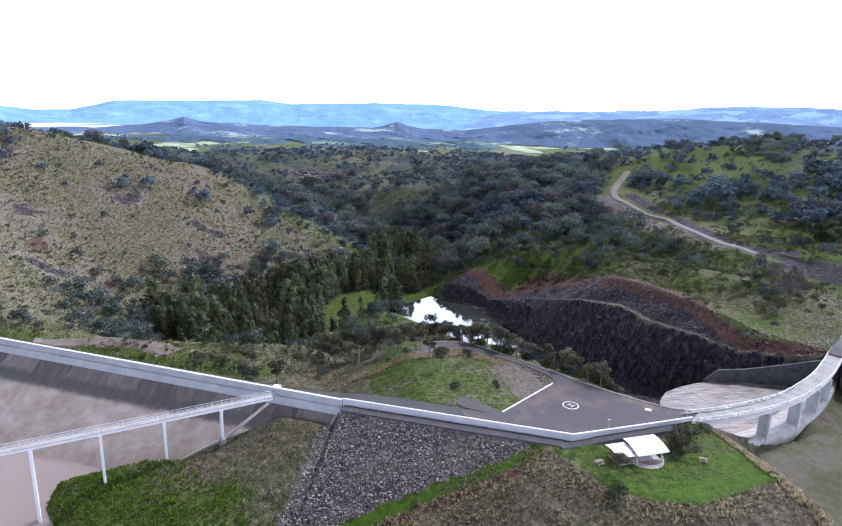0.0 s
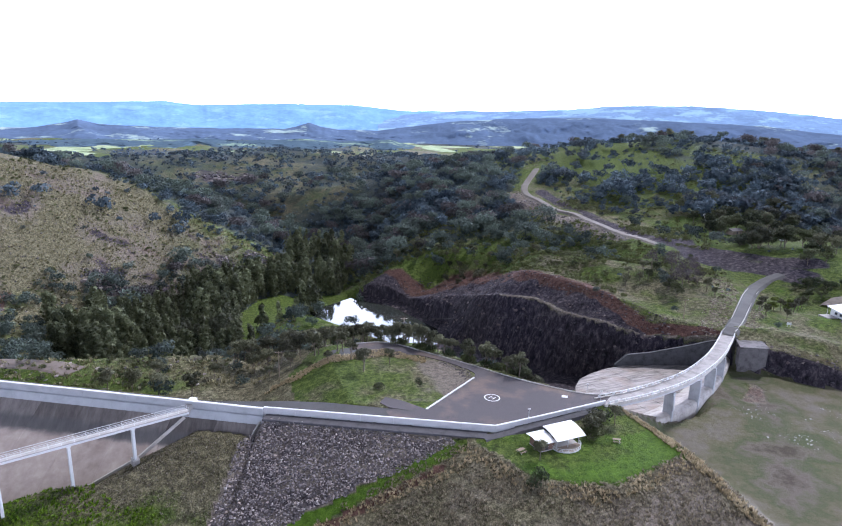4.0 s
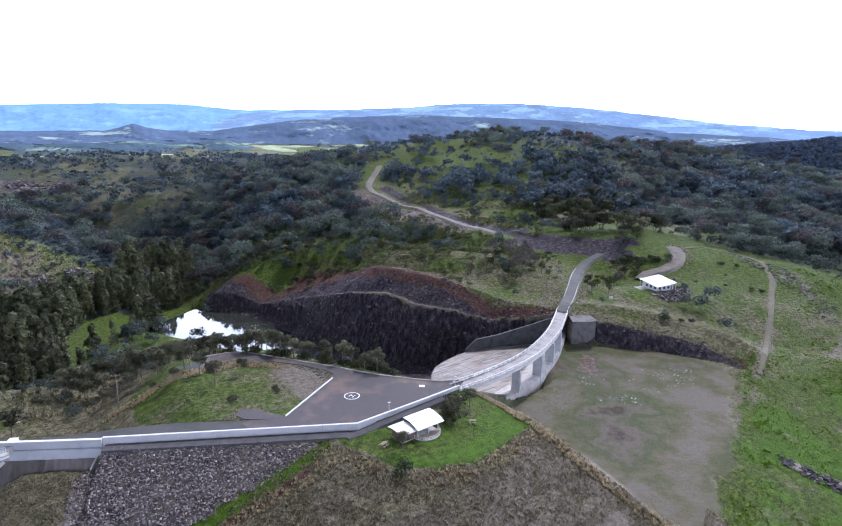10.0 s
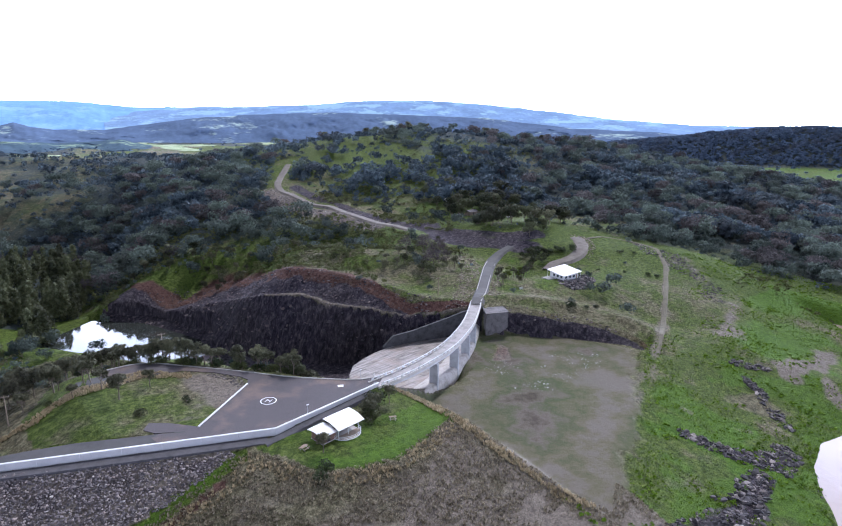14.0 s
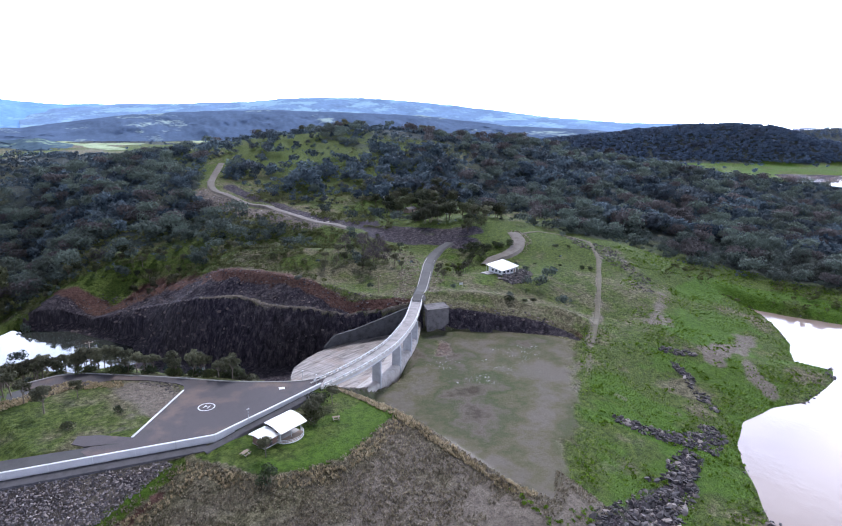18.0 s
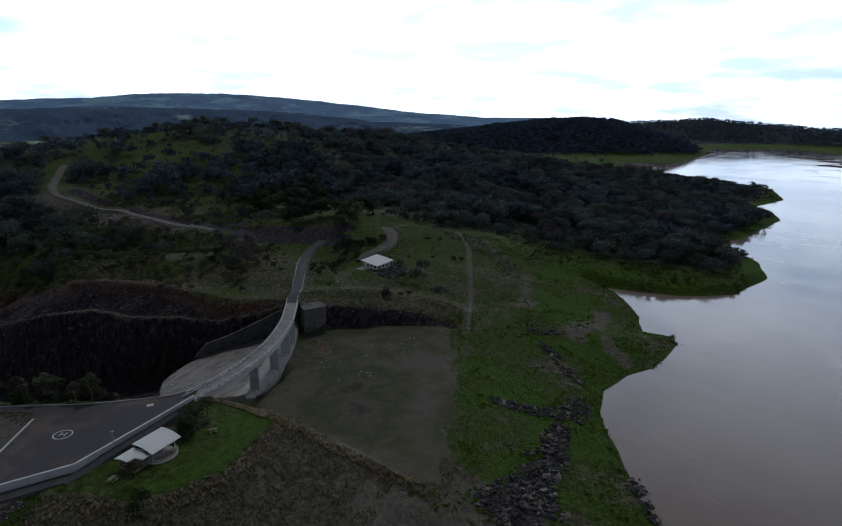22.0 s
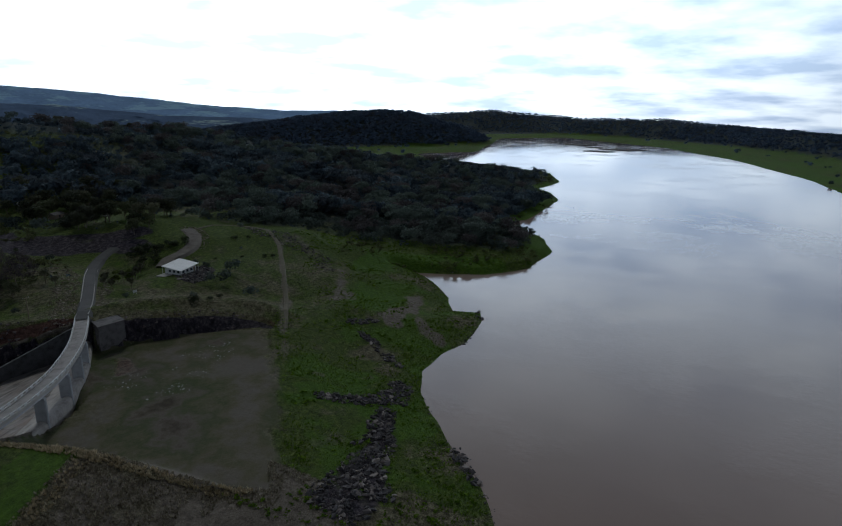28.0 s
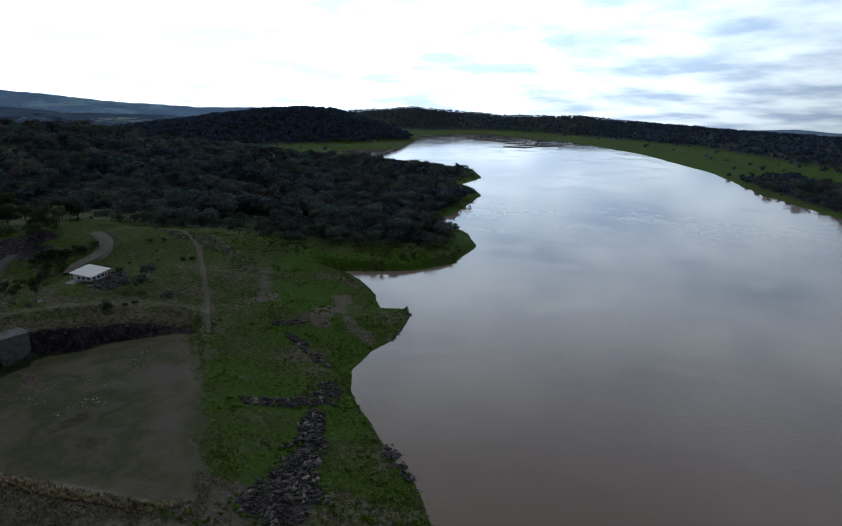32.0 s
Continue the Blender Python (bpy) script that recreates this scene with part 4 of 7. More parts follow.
def post(bm, x, y, z0, z1, r, sides=6, r2=None):
    bmesh.ops.create_cone(bm, cap_ends=True, segments=sides, radius1=r, radius2=r2 or r, depth=z1 - z0, matrix=Matrix.Translation((x, y, (z0 + z1) / 2)))
    return bm


def slab(bm, pts, z0, z1):
    """A flat plate over a closed outline."""
    lo = [bm.verts.new((x, y, z0)) for x, y in pts]
    hi = [bm.verts.new((x, y, z1)) for x, y in pts]
    bm.faces.new(hi)
    bm.faces.new(lo[::-1])
    for i in range(len(pts)):
        j = (i + 1) % len(pts)
        bm.faces.new((lo[i], lo[j], hi[j], hi[i]))
    bmesh.ops.recalc_face_normals(bm, faces=bm.faces)
    return bm


def profile_wall(pts_along, profile):
    """A wall whose section (offset upstream, height) runs along a line of dam places."""
    bm = bmesh.new()
    rows = [[bm.verts.new((*dam(a, s), z)) for s, z in profile] for a in pts_along]
    n = len(profile)
    for p, q in zip(rows[:-1], rows[1:]):
        for k in range(n):
            bm.faces.new((p[k], q[k], q[(k + 1) % n], p[(k + 1) % n]))
    bm.faces.new(rows[0])
    bm.faces.new(rows[-1][::-1])
    bmesh.ops.recalc_face_normals(bm, faces=bm.faces)
    return bm


# upstream face: concrete slabs side by side, pale silt below the old water line
def slab_material():
    m = Mat("face_slab_concrete", rough=0.85)
    pos = m.node("ShaderNodeSeparateXYZ")
    m.l.new(m.place(), pos.inputs[0])
    edge = m.math("ADD", pos.outputs["Z"], m.math("MULTIPLY", m.math("SUBTRACT", m.noise(0.25, 4), 0.5), 1.6))
    streak = m.noise(0.6, 8, 0.75, (1.0, 0.25, 0.25))
    info = m.node("ShaderNodeObjectInfo")
    dark = m.ramp(m.math("ADD", m.math("MULTIPLY", streak, 0.7), m.math("MULTIPLY", info.outputs["Random"], 0.3)), [(0.32, (0.085, 0.073, 0.067)), (0.5, (0.165, 0.143, 0.13)), (0.7, (0.29, 0.255, 0.235))])
    silt = m.ramp(m.noise(0.15, 6, 0.7), [(0.32, (0.27, 0.215, 0.19)), (0.55, (0.4, 0.335, 0.295)), (0.72, (0.5, 0.43, 0.385))])
    scum = m.ramp(streak, [(0.3, (0.1, 0.095, 0.09)), (0.7, (0.17, 0.155, 0.15))])
    c = m.mix(m.step(edge, -8.6, -7.6), silt, m.mix(m.step(edge, -6.4, -5.2), scum, dark))
    m.color(c)
    m.bump(m.noise(8.0, 4), 0.15, 0.02)
    return m.m


M_SLAB = slab_material()
M_FACE_WALL = plain("bluish_pale_concrete", (0.44, 0.45, 0.47), 0.75, scale=0.3, spread=0.16)
M_BRICK = plain("brown_brick", (0.16, 0.1, 0.075), 0.85, scale=1.2)
M_DARK = plain("dark_paint", (0.05, 0.045, 0.045), 0.6)
M_GLASS = Mat("window_glass", (0.05, 0.06, 0.07), 0.05, spec=0.6).m
M_STEEL = plain("galvanised_steel", (0.5, 0.52, 0.54), 0.4, 0.7, spread=0.1)
M_TYRE = plain("rubber", (0.03, 0.03, 0.03), 0.9)
M_TIMBER = plain("weathered_timber", (0.27, 0.21, 0.16), 0.85, scale=2)

dam_face = tagged(new("dam_face"), "sloping concrete slab face of the dam, silt-stained below an old water line", "dam", kind="structure")
bm = bmesh.new()
low, wide = 44.0, 12.05
q = [(0.04, 2.9), (wide - 0.06, 2.9), (wide - 0.06, low), (0.04, low)]
top = [bm.verts.new((*(np.array(AXIS) * a + np.array(UPST) * s), -1.0 - s / 1.35)) for a, s in q]
bot = [bm.verts.new((v.co.x, v.co.y, v.co.z - 0.5)) for v in top]
bm.faces.new(top)
bm.faces.new(bot[::-1])
for i in range(4):
    bm.faces.new((top[i], bot[i], bot[(i + 1) % 4], top[(i + 1) % 4]))
bmesh.ops.recalc_face_normals(bm, faces=bm.faces)
first = part("slab", bm, M_SLAB, dam_face)
for i in range(15):
    ob = first if i == 0 else new("slab", first.data)
    ob.parent = dam_face
    ob.matrix_basis = pose(*dam(55 + i * wide, 0), 0)
# dark backing under the joints
bm = bmesh.new()
bm.faces.new([bm.verts.new((*dam(a, s), -1.35 - s / 1.35)) for a, s in ((55, 2.9), (236, 2.9), (236, low), (55, low))])
part("joint_backing", bm, M_DARK, dam_face)

# tall wave wall with a hollow curve, in cast lengths
wave = tagged(new("parapet_wall"), "tall pale concrete wave wall with a hollow curved face on the dam crest", "wall", kind="structure")
SECTION = [(2.05, 0.45), (2.62, 0.45), (2.62, 0.3), (2.5, 0.24), (2.46, -0.4), (2.52, -1.1), (2.15, -1.18), (2.15, -1.5), (2.66, -1.58), (2.78, -1.7), (3.3, -3.2), (3.3, -3.7), (2.05, -3.7)]
for i in range(15):
    a = 55.6 + i * 12.0
    panel = part("wall_panel", profile_wall([a + 0.03, a + 11.97], SECTION), M_FACE_WALL, wave)
    part("coping", profile_wall([a + 0.02, a + 11.98], [(1.98, 0.454), (2.7, 0.454), (2.7, 0.6), (1.98, 0.6)]), M_WHITE, panel)
low_wall = tagged(new("parapet_wall"), "low pale concrete parapet wall round the hardstand", "wall", kind="structure")
line = [dam(a, 0.043 * a) for a in (55.4, 47.5, 39.6, 31.7, 23.8, 15.9, 8.0, 0)] + [(44, 123.4), (52, 125.8), (60, 128.3), (67.2, 130.6)]
for p, q in zip(line[:-1], line[1:]):
    d = Vector((q[0] - p[0], q[1] - p[1])).normalized() * 0.02
    panel = part("wall_panel", strip([(p[0] + d.x, p[1] + d.y), (q[0] - d.x, q[1] - d.y)], 0.35, 0.0, -1.6, 0.75), M_PAINTED, low_wall)
    part("coping", strip([(p[0] + d.x, p[1] + d.y), (q[0] - d.x, q[1] - d.y)], 0.42, -0.07, 0.754, 0.89), M_WHITE, panel)


def crest_road():
    """The road behind the wall: sunk behind the tall wave wall, rising to the hardstand."""
    bm = bmesh.new()
    rows = []
    for a, s0, s1, z in ((236, 2.0, -2.4, -1.6), (150, 2.0, -2.4, -1.6), (72, 2.0, -2.4, -1.6), (62, 2.0, -3.0, -1.0), (52, 1.8, -4.0, -0.35), (42, 1.4, -4.8, -0.05), (28, 0.8, -4.8, 0.0), (16, 0.3, -4.8, 0.0)):
        rows.append([bm.verts.new((*dam(a, s0), z - 1.9)), bm.verts.new((*dam(a, s1), z - 1.9)), bm.verts.new((*dam(a, s1), z)), bm.verts.new((*dam(a, s0), z))])
    for p, q in zip(rows[:-1], rows[1:]):
        for k in range(4):
            bm.faces.new((p[k], q[k], q[(k + 1) % 4], p[(k + 1) % 4]))
    bm.faces.new(rows[0])
    bm.faces.new(rows[-1][::-1])
    bmesh.ops.recalc_face_normals(bm, faces=bm.faces)
    return bm


tagged(part("crest_road", crest_road(), M_ASPHALT), "dark asphalt road along the dam crest", "road", kind="structure")


bm = bmesh.new()
slab(bm, [dam(54.6, 2.85), dam(2, 0.55), dam(1.5, 3.4), dam(20, 4.2), dam(54.6, 5.4)], -1.6, -0.6)
tagged(part("gravel_bench", bm, plain("dark_gravel", (0.085, 0.082, 0.09), 0.95, scale=0.6, spread=0.3)), "narrow dark gravel bench below the parapet", "path", kind="structure")


def hardstand_material():
    m = Mat("worn_asphalt", rough=0.9)
    grain = m.noise(6.0, 5, 0.7)
    c = m.ramp(grain, [(0.3, (0.05, 0.044, 0.047)), (0.7, (0.105, 0.092, 0.096))])
    c = m.mix(m.step(m.noise(0.09, 4), 0.5, 0.68), c, m.ramp(grain, [(0.3, (0.1, 0.075, 0.065)), (0.7, (0.17, 0.125, 0.105))]))
    c = m.mix(m.step(m.noise(0.35, 5, 0.7), 0.52, 0.75), c, m.mix(0.35, c, (0.03, 0.03, 0.032)))
    m.color(c)
    m.bump(grain, 0.2, 0.02)
    return m.m


M_PAD = hardstand_material()
KERB_FAR = [(4, 176.3), (12, 177.4), (18, 175.4), (28.3, 166.4), (38.5, 157.2), (47.4, 148.4), (57.1, 140.9), (64.3, 136.4), (71, 135.4)]
KERB_GRASS = [(21.5, 132.0), (28.0, 138.9), (37.3, 148.8), (38.2, 151.5), (36.9, 154.4), (31.5, 160.5), (24, 166.2), (15, 167.2), (6, 164.6)]
outline = [dam(24, 0.6), dam(0, -0.5), (44, 123.9), (52, 126.3), (60, 128.8), (67.2, 131.1), (71, 135.2)] + KERB_FAR[::-1][1:] + KERB_GRASS[::-1] + [(17.5, 131.2), (13.5, 133.2), (11.5, 132.2)]
tagged(part("hardstand", slab(bmesh.new(), outline, -1.8, 0.012), M_PAD), "dark worn asphalt hardstand with a reddish patch", "pavement", kind="structure")
tagged(part("hardstand", slab(bmesh.new(), [(21.4, 132.3), (15.9, 137.4), (12.0, 139.6), (10.4, 136.7), (12.5, 134.0), (17.3, 131.9), (19.0, 130.6)], -0.6, -0.03), M_PAD), "short worn asphalt spur running into the grass", "pavement", kind="structure")
tagged(part("kerb", strip(curve_points(KERB_FAR, 3), 0.15, -0.15, -0.3, 0.2), M_CONCRETE), "pale concrete kerb along the outer edge of the hardstand", "kerb", kind="structure")
tagged(part("kerb", strip(KERB_GRASS[:3], 0.2, -0.2, -0.3, 0.22), M_WHITE), "white concrete kerb between hardstand and grass", "kerb", kind="structure")

# landing circle with its letter
circle = empty("landing_mark", pose(39.2, 136.6, 0.016), "white painted landing circle with a letter H on dark asphalt", "marking")
bm = bmesh.new()
ring = [[bm.verts.new((math.cos(k * math.pi / 24) * r, math.sin(k * math.pi / 24) * r, 0.004)) for k in range(48)] for r in (2.05, 1.75)]
for k in range(48):
    bm.faces.new((ring[0][k], ring[0][(k + 1) % 48], ring[1][(k + 1) % 48], ring[1][k]))
part("ring", bm, M_WHITE, circle)
font = bpy.data.curves.new("letter", "FONT")
font.body, font.size, font.align_x, font.align_y = "H", 2.3, "CENTER", "CENTER"
font.extrude = 0.004
letter = new("letter", font)
letter.data.materials.append(M_WHITE)
letter.parent = circle
letter.matrix_basis = pose(0, 0, 0.006, 0, 0, -52)
panel = empty("white_marker_panel", pose(58.2, 135.4, 0.015, 0, 0, -20), "square white panel lying on the asphalt", "panel")
bm = bmesh.new()
box(bm, -0.75, 0.75, -0.6, 0.6, 0.0, 0.08, bevel=0.02)
part("plate", bm, M_WHITE, panel)

# bridge over the spillway
BRIDGE = curve_points(SPILL_LINE[:-1], 2.0)
BO = (66.0, 131.6)
bridge = empty("road_bridge", pose(*BO, 0), "curved pale concrete road bridge over the spillway", "bridge")
inv = Matrix.Translation((-BO[0], -BO[1], 0))


def bpart(name, bm, mat, parent=None, label=""):
    bmesh.ops.transform(bm, matrix=inv, verts=bm.verts)
    return part(name, bm, mat, parent or bridge, label)


M_DECK = plain("bleached_deck_concrete", (0.5, 0.47, 0.43), 0.85, scale=0.35, spread=0.2)
HALF = 1.85
M_RUNWAY = plain("worn_grey_deck_surface", (0.33, 0.31, 0.3), 0.9, scale=0.35, spread=0.35)
bpart("deck", strip(BRIDGE, HALF, -HALF, -0.7, 0.004), M_RUNWAY)
for o in (-1.5, 1.0):
    bpart("girder", strip(BRIDGE, o + 0.5, o, -1.5, -0.7), M_PAINTED)
for side in (1, -1):
    lo, hi = sorted((HALF * side, (HALF + 0.28) * side))
    bpart("kerb_beam", strip(BRIDGE, hi, lo, -0.55, 0.28), M_DECK)
    lo, hi = sorted(((HALF + 0.04) * side, (HALF + 0.22) * side))
    bpart("rail", strip(BRIDGE[1:], hi, lo, 0.8, 0.98), M_WHITE)
    shared = None
    for i in range(1, len(BRIDGE)):
        p, q = BRIDGE[i - 1], BRIDGE[min(len(BRIDGE) - 1, i + 1)]
        d = Vector((q[0] - p[0], q[1] - p[1])).normalized()
        if shared is None:
            bm = bmesh.new()
            box(bm, -0.42, 0.42, -0.1, 0.1, 0.26, 0.82, bevel=0.02)
            shared = part("baluster", bm, M_WHITE, bridge)
            ob = shared
        else:
            ob = new("baluster", shared.data)
            ob.parent = bridge
        o = (HALF + 0.13) * side
        ob.matrix_basis = pose(BRIDGE[i][0] - d.y * o - BO[0], BRIDGE[i][1] + d.x * o - BO[1], 0, 0, 0, math.degrees(math.atan2(d.y, d.x)))
M_PIER = plain("pier_concrete", (0.43, 0.435, 0.45), 0.8, scale=0.4, spread=0.2)
for px in (88.6, 100.6, 110.6, 119.6):
    i = min(range(1, len(BRIDGE) - 1), key=lambda k: abs(BRIDGE[k][0] - px))
    p, q = BRIDGE[i - 1], BRIDGE[i + 1]
    ang = math.degrees(math.atan2(q[1] - p[1], q[0] - p[0]))
    at = pose(BRIDGE[i][0], BRIDGE[i][1], 0, 0, 0, ang)
    bm = bmesh.new()
    box(bm, -0.45, 0.45, -2.2, 0.8, -12.5, -2.0, at, 0.2)
    pier = bpart("pier", bm, M_PIER)
    bm = bmesh.new()
    box(bm, -0.6, 0.6, -2.1, 1.9, -1.996, -1.5, at, 0.08)
    bpart("pier_cap", bm, M_PIER, pier)
bm = bmesh.new()
box(bm, -3.0, 1.2, -3.4, 3.2, -9.0, -1.0, pose(68.5, 132.4, 0, 0, 0, 18), 0.1)
bpart("abutment", bm, M_CONCRETE)
block = tagged(new("abutment_wall"), "square grey concrete abutment wall beside the bridge end", "wall", kind="structure")
M_AGED = plain("aged_grey_concrete", (0.135, 0.125, 0.125), 0.9, scale=0.5, spread=0.5)
bm = bmesh.new()
slab(bm, [(130.6, 166.9), (139.2, 164.9), (141.2, 171.0), (133.6, 173.2)], -11.0, -1.5)
part("block", bm, M_AGED, block)
part("coping", slab(bmesh.new(), [(130.3, 166.7), (139.4, 164.5), (141.6, 171.1), (133.6, 173.5)], -1.496, -1.25), M_AGED, block)

# curved sill under the bridge and the paved apron below it
SILL = BRIDGE[6:]


def rounded_sill(pts):
    bm = bmesh.new()
    prof = [(-2.05, -12.0), (-2.05, -9.0), (-1.85, -8.3), (-1.3, -7.9), (-0.5, -7.8), (0.9, -8.2), (2.7, -9.4), (4.7, -10.8), (6.9, -11.5), (6.9, -14.0), (-2.05, -14.0)]
    rows = []
    for i in range(len(pts)):
        p, q = pts[max(0, i - 1)], pts[min(len(pts) - 1, i + 1)]
        d = Vector((q[0] - p[0], q[1] - p[1])).normalized()
        rows.append([bm.verts.new((pts[i][0] - d.y * o, pts[i][1] + d.x * o, z)) for o, z in prof])
    n = len(prof)
    for a, b in zip(rows[:-1], rows[1:]):
        for k in range(n):
            bm.faces.new((a[k], b[k], b[(k + 1) % n], a[(k + 1) % n]))
    bm.faces.new(rows[0])
    bm.faces.new(rows[-1][::-1])
    bmesh.ops.recalc_face_normals(bm, faces=bm.faces)
    return bm


def apron_material():
    m = Mat("washed_apron_concrete", rough=0.8)
    turn = m.node("ShaderNodeMapping", Rotation=(0, 0, radians(12)), Scale=(8.0, 1.0, 1.0))
    turn.vector_type = "TEXTURE"
    m.l.new(m.place(), turn.inputs["Vector"])
    flow = m.node("ShaderNodeTexNoise", Scale=0.9, Detail=7.0, Roughness=0.7)
    m.l.new(turn.outputs[0], flow.inputs["Vector"])
    a = flow.outputs["Fac"]
    c = m.ramp(a, [(0.36, (0.11, 0.098, 0.09)), (0.5, (0.27, 0.245, 0.23)), (0.64, (0.39, 0.355, 0.335))])
    m.color(m.mix(m.step(m.noise(0.12, 5), 0.48, 0.7), c, m.mix(0.5, c, (0.27, 0.19, 0.15))))
    m.bump(m.noise(5.0, 5), 0.2, 0.03)
    return m.m


M_APRON = apron_material()
M_SILL = plain("rain_stained_sill", (0.4, 0.365, 0.335), 0.85, scale=0.5, spread=0.3)
tagged(part("spillway_sill", rounded_sill(SILL), M_SILL), "rounded pale concrete weir sill curving under the bridge", "spillway", kind="structure")
apron = tagged(new("spillway_apron"), "stained pale concrete spillway apron of cast bays", "spillway", kind="structure")
bays = 11
FAR_EDGE = [(70, 152), (74.5, 166), (79, 172.5), (88.3, 178.1), (97.5, 180.6), (110, 180.4), (121, 178.6), (133, 174.8)]


def along_line(pts, u):
    lens = [math.dist(p, q) for p, q in zip(pts[:-1], pts[1:])]
    d = u * sum(lens)
    for p, q, ln in zip(pts[:-1], pts[1:], lens):
        if d <= ln + 1e-6:
            return Vector(p[:2]).lerp(Vector(q[:2]), d / ln)
        d -= ln


def below_bridge(u):
    i = 3 + u * (len(BRIDGE) - 4)
    k = min(int(i), len(BRIDGE) - 2)
    p, q = Vector(BRIDGE[k]), Vector(BRIDGE[k + 1])
    d = (q - p).normalized()
    return p.lerp(q, i - k) + Vector((-d.y, d.x)) * 5.6


for i in range(bays):
    us = (i / bays, (i + 1) / bays - 0.0015)
    near = [below_bridge(u) for u in us]
    far = [along_line(FAR_EDGE, u) for u in us]
    bm = bmesh.new()
    v = [bm.verts.new((*near[0], -11.35)), bm.verts.new((*near[1], -11.35)), bm.verts.new((*far[1], -12.6)), bm.verts.new((*far[0], -12.6))]
    w = [bm.verts.new((c.co.x, c.co.y, c.co.z - 1.4)) for c in v]
    bm.faces.new(v)
    bm.faces.new(w[::-1])
    for k in range(4):
        bm.faces.new((v[k], w[k], w[(k + 1) % 4], v[(k + 1) % 4]))
    bmesh.ops.recalc_face_normals(bm, faces=bm.faces)
    part("bay", bm, M_APRON, apron)
M_OLDWALL = plain("stained_wall_concrete", (0.075, 0.075, 0.08), 0.9, scale=0.5, spread=0.5)
wall_pts = [(133.4, 175.2), (127, 177.6), (121, 179.0), (107.5, 180.8), (99, 181.2), (94.5, 180.4)]
training = tagged(new("training_wall"), "stained dark concrete training wall along the rock cut", "wall", kind="structure")
for k, (p, q) in enumerate(zip(wall_pts[:-1], wall_pts[1:])):
    tops = (-1.2, -3.2, -5.0, -8.0, -8.7, -11.8)
    part("wall_panel", strip([p, q], 0.4, -0.4, -15, [tops[k], tops[k + 1]]), M_OLDWALL, training)
tagged(part("training_wall", strip([(71, 137.0), (68, 144), (70, 152)], 0.4, -0.4, -15, [-0.8, -5.5, -11.5]), M_AGED), "low concrete training wall below the hardstand", "wall", kind="structure")

# footbridge to the intake tower
FA, FB = Vector((-35.6, 137.2, 0.0)), Vector((-118.0, 90.5, 0.0))
fd = (FB - FA).normalized()
fang = math.degrees(math.atan2(fd.y, fd.x))
foot = empty("intake_footbridge", pose(*FA, fang), "slender white steel and concrete footbridge on tall piers", "footbridge")
foot.matrix_basis = pose(FA.x, FA.y, 0, 0, 0, fang)
flen = (FB - FA).length
bm = bmesh.new()
box(bm, 0, flen, -0.85, 0.85, -0.25, 0.0)
part("deck", bm, M_CONCRETE, foot)
for s in (-0.8, 0.8):
    bm = bmesh.new()
    box(bm, 0, flen, s - 0.12, s + 0.12, -0.7, -0.254)
    part("girder", bm, M_WHITE, foot)
    bm = bmesh.new()
    box(bm, 0, flen, s - 0.04, s + 0.04, 0.98, 1.06)
    part("handrail", bm, M_WHITE, foot)
    bm = bmesh.new()
    box(bm, 0, flen, s - 0.03, s + 0.03, 0.5, 0.56)
    part("midrail", bm, M_WHITE, foot)
    bm = bmesh.new()
    box(bm, -0.04, 0.04, s - 0.04, s + 0.04, 0.0, 0.98)
    shared = part("rail_post", bm, M_WHITE, foot)
    for k in range(1, int(flen / 2.4) + 1):
        ob = new("rail_post", shared.data)
        ob.parent = foot
        ob.matrix_basis = pose(k * 2.4, 0, 0)
for x, base in ((12.4, -10.0), (25.2, -16.6), (38.2, -20.0), (51.2, -22), (64.5, -24), (78, -26)):
    bm = bmesh.new()
    box(bm, x - 0.3, x + 0.3, -0.75, 0.75, base, -0.98, None, 0.06)
    pier = part("pier", bm, M_WHITE, foot)
    bm = bmesh.new()
    box(bm, x - 0.4, x + 0.4, -1.05, 1.05, -0.976, -0.704)
    part("crosshead", bm, M_WHITE, pier)
    bm = bmesh.new()
    box(bm, x - 0.75, x + 0.75, -1.2, 1.2, base - 1.5, base + 1.4, None, 0.1)
    part("footing", bm, M_CONCRETE, pier)
cab = empty("control_cabinet", pose(*dam(74.4, 1.2), -1.6, 0, 0, 162), "white control cabinet on the crest beside the footbridge", "cabinet")
bm = bmesh.new()
box(bm, -0.8, 0.8, -0.5, 0.5, 0.0, 2.1, None, 0.04)
part("body", bm, M_WHITE, cab)
bm = bmesh.new()
box(bm, -0.9, 0.9, -0.6, 0.6, 2.104, 2.2)
part("lid", bm, M_ROOF, cab)
bm = bmesh.new()
box(bm, -0.35, 0.35, -0.53, -0.505, 0.25, 1.9)
part("door", bm, M_PAINTED, cab)
gate = empty("bridge_landing", pose(*dam(74.6, 1.4), 0, 0, 0, fang), "concrete landing block where the footbridge meets the wall", "landing")
bm = bmesh.new()
box(bm, -1.6, 1.6, -1.3, 1.3, -3.2, -0.26, None, 0.1)
part("block", bm, M_CONCRETE, gate)
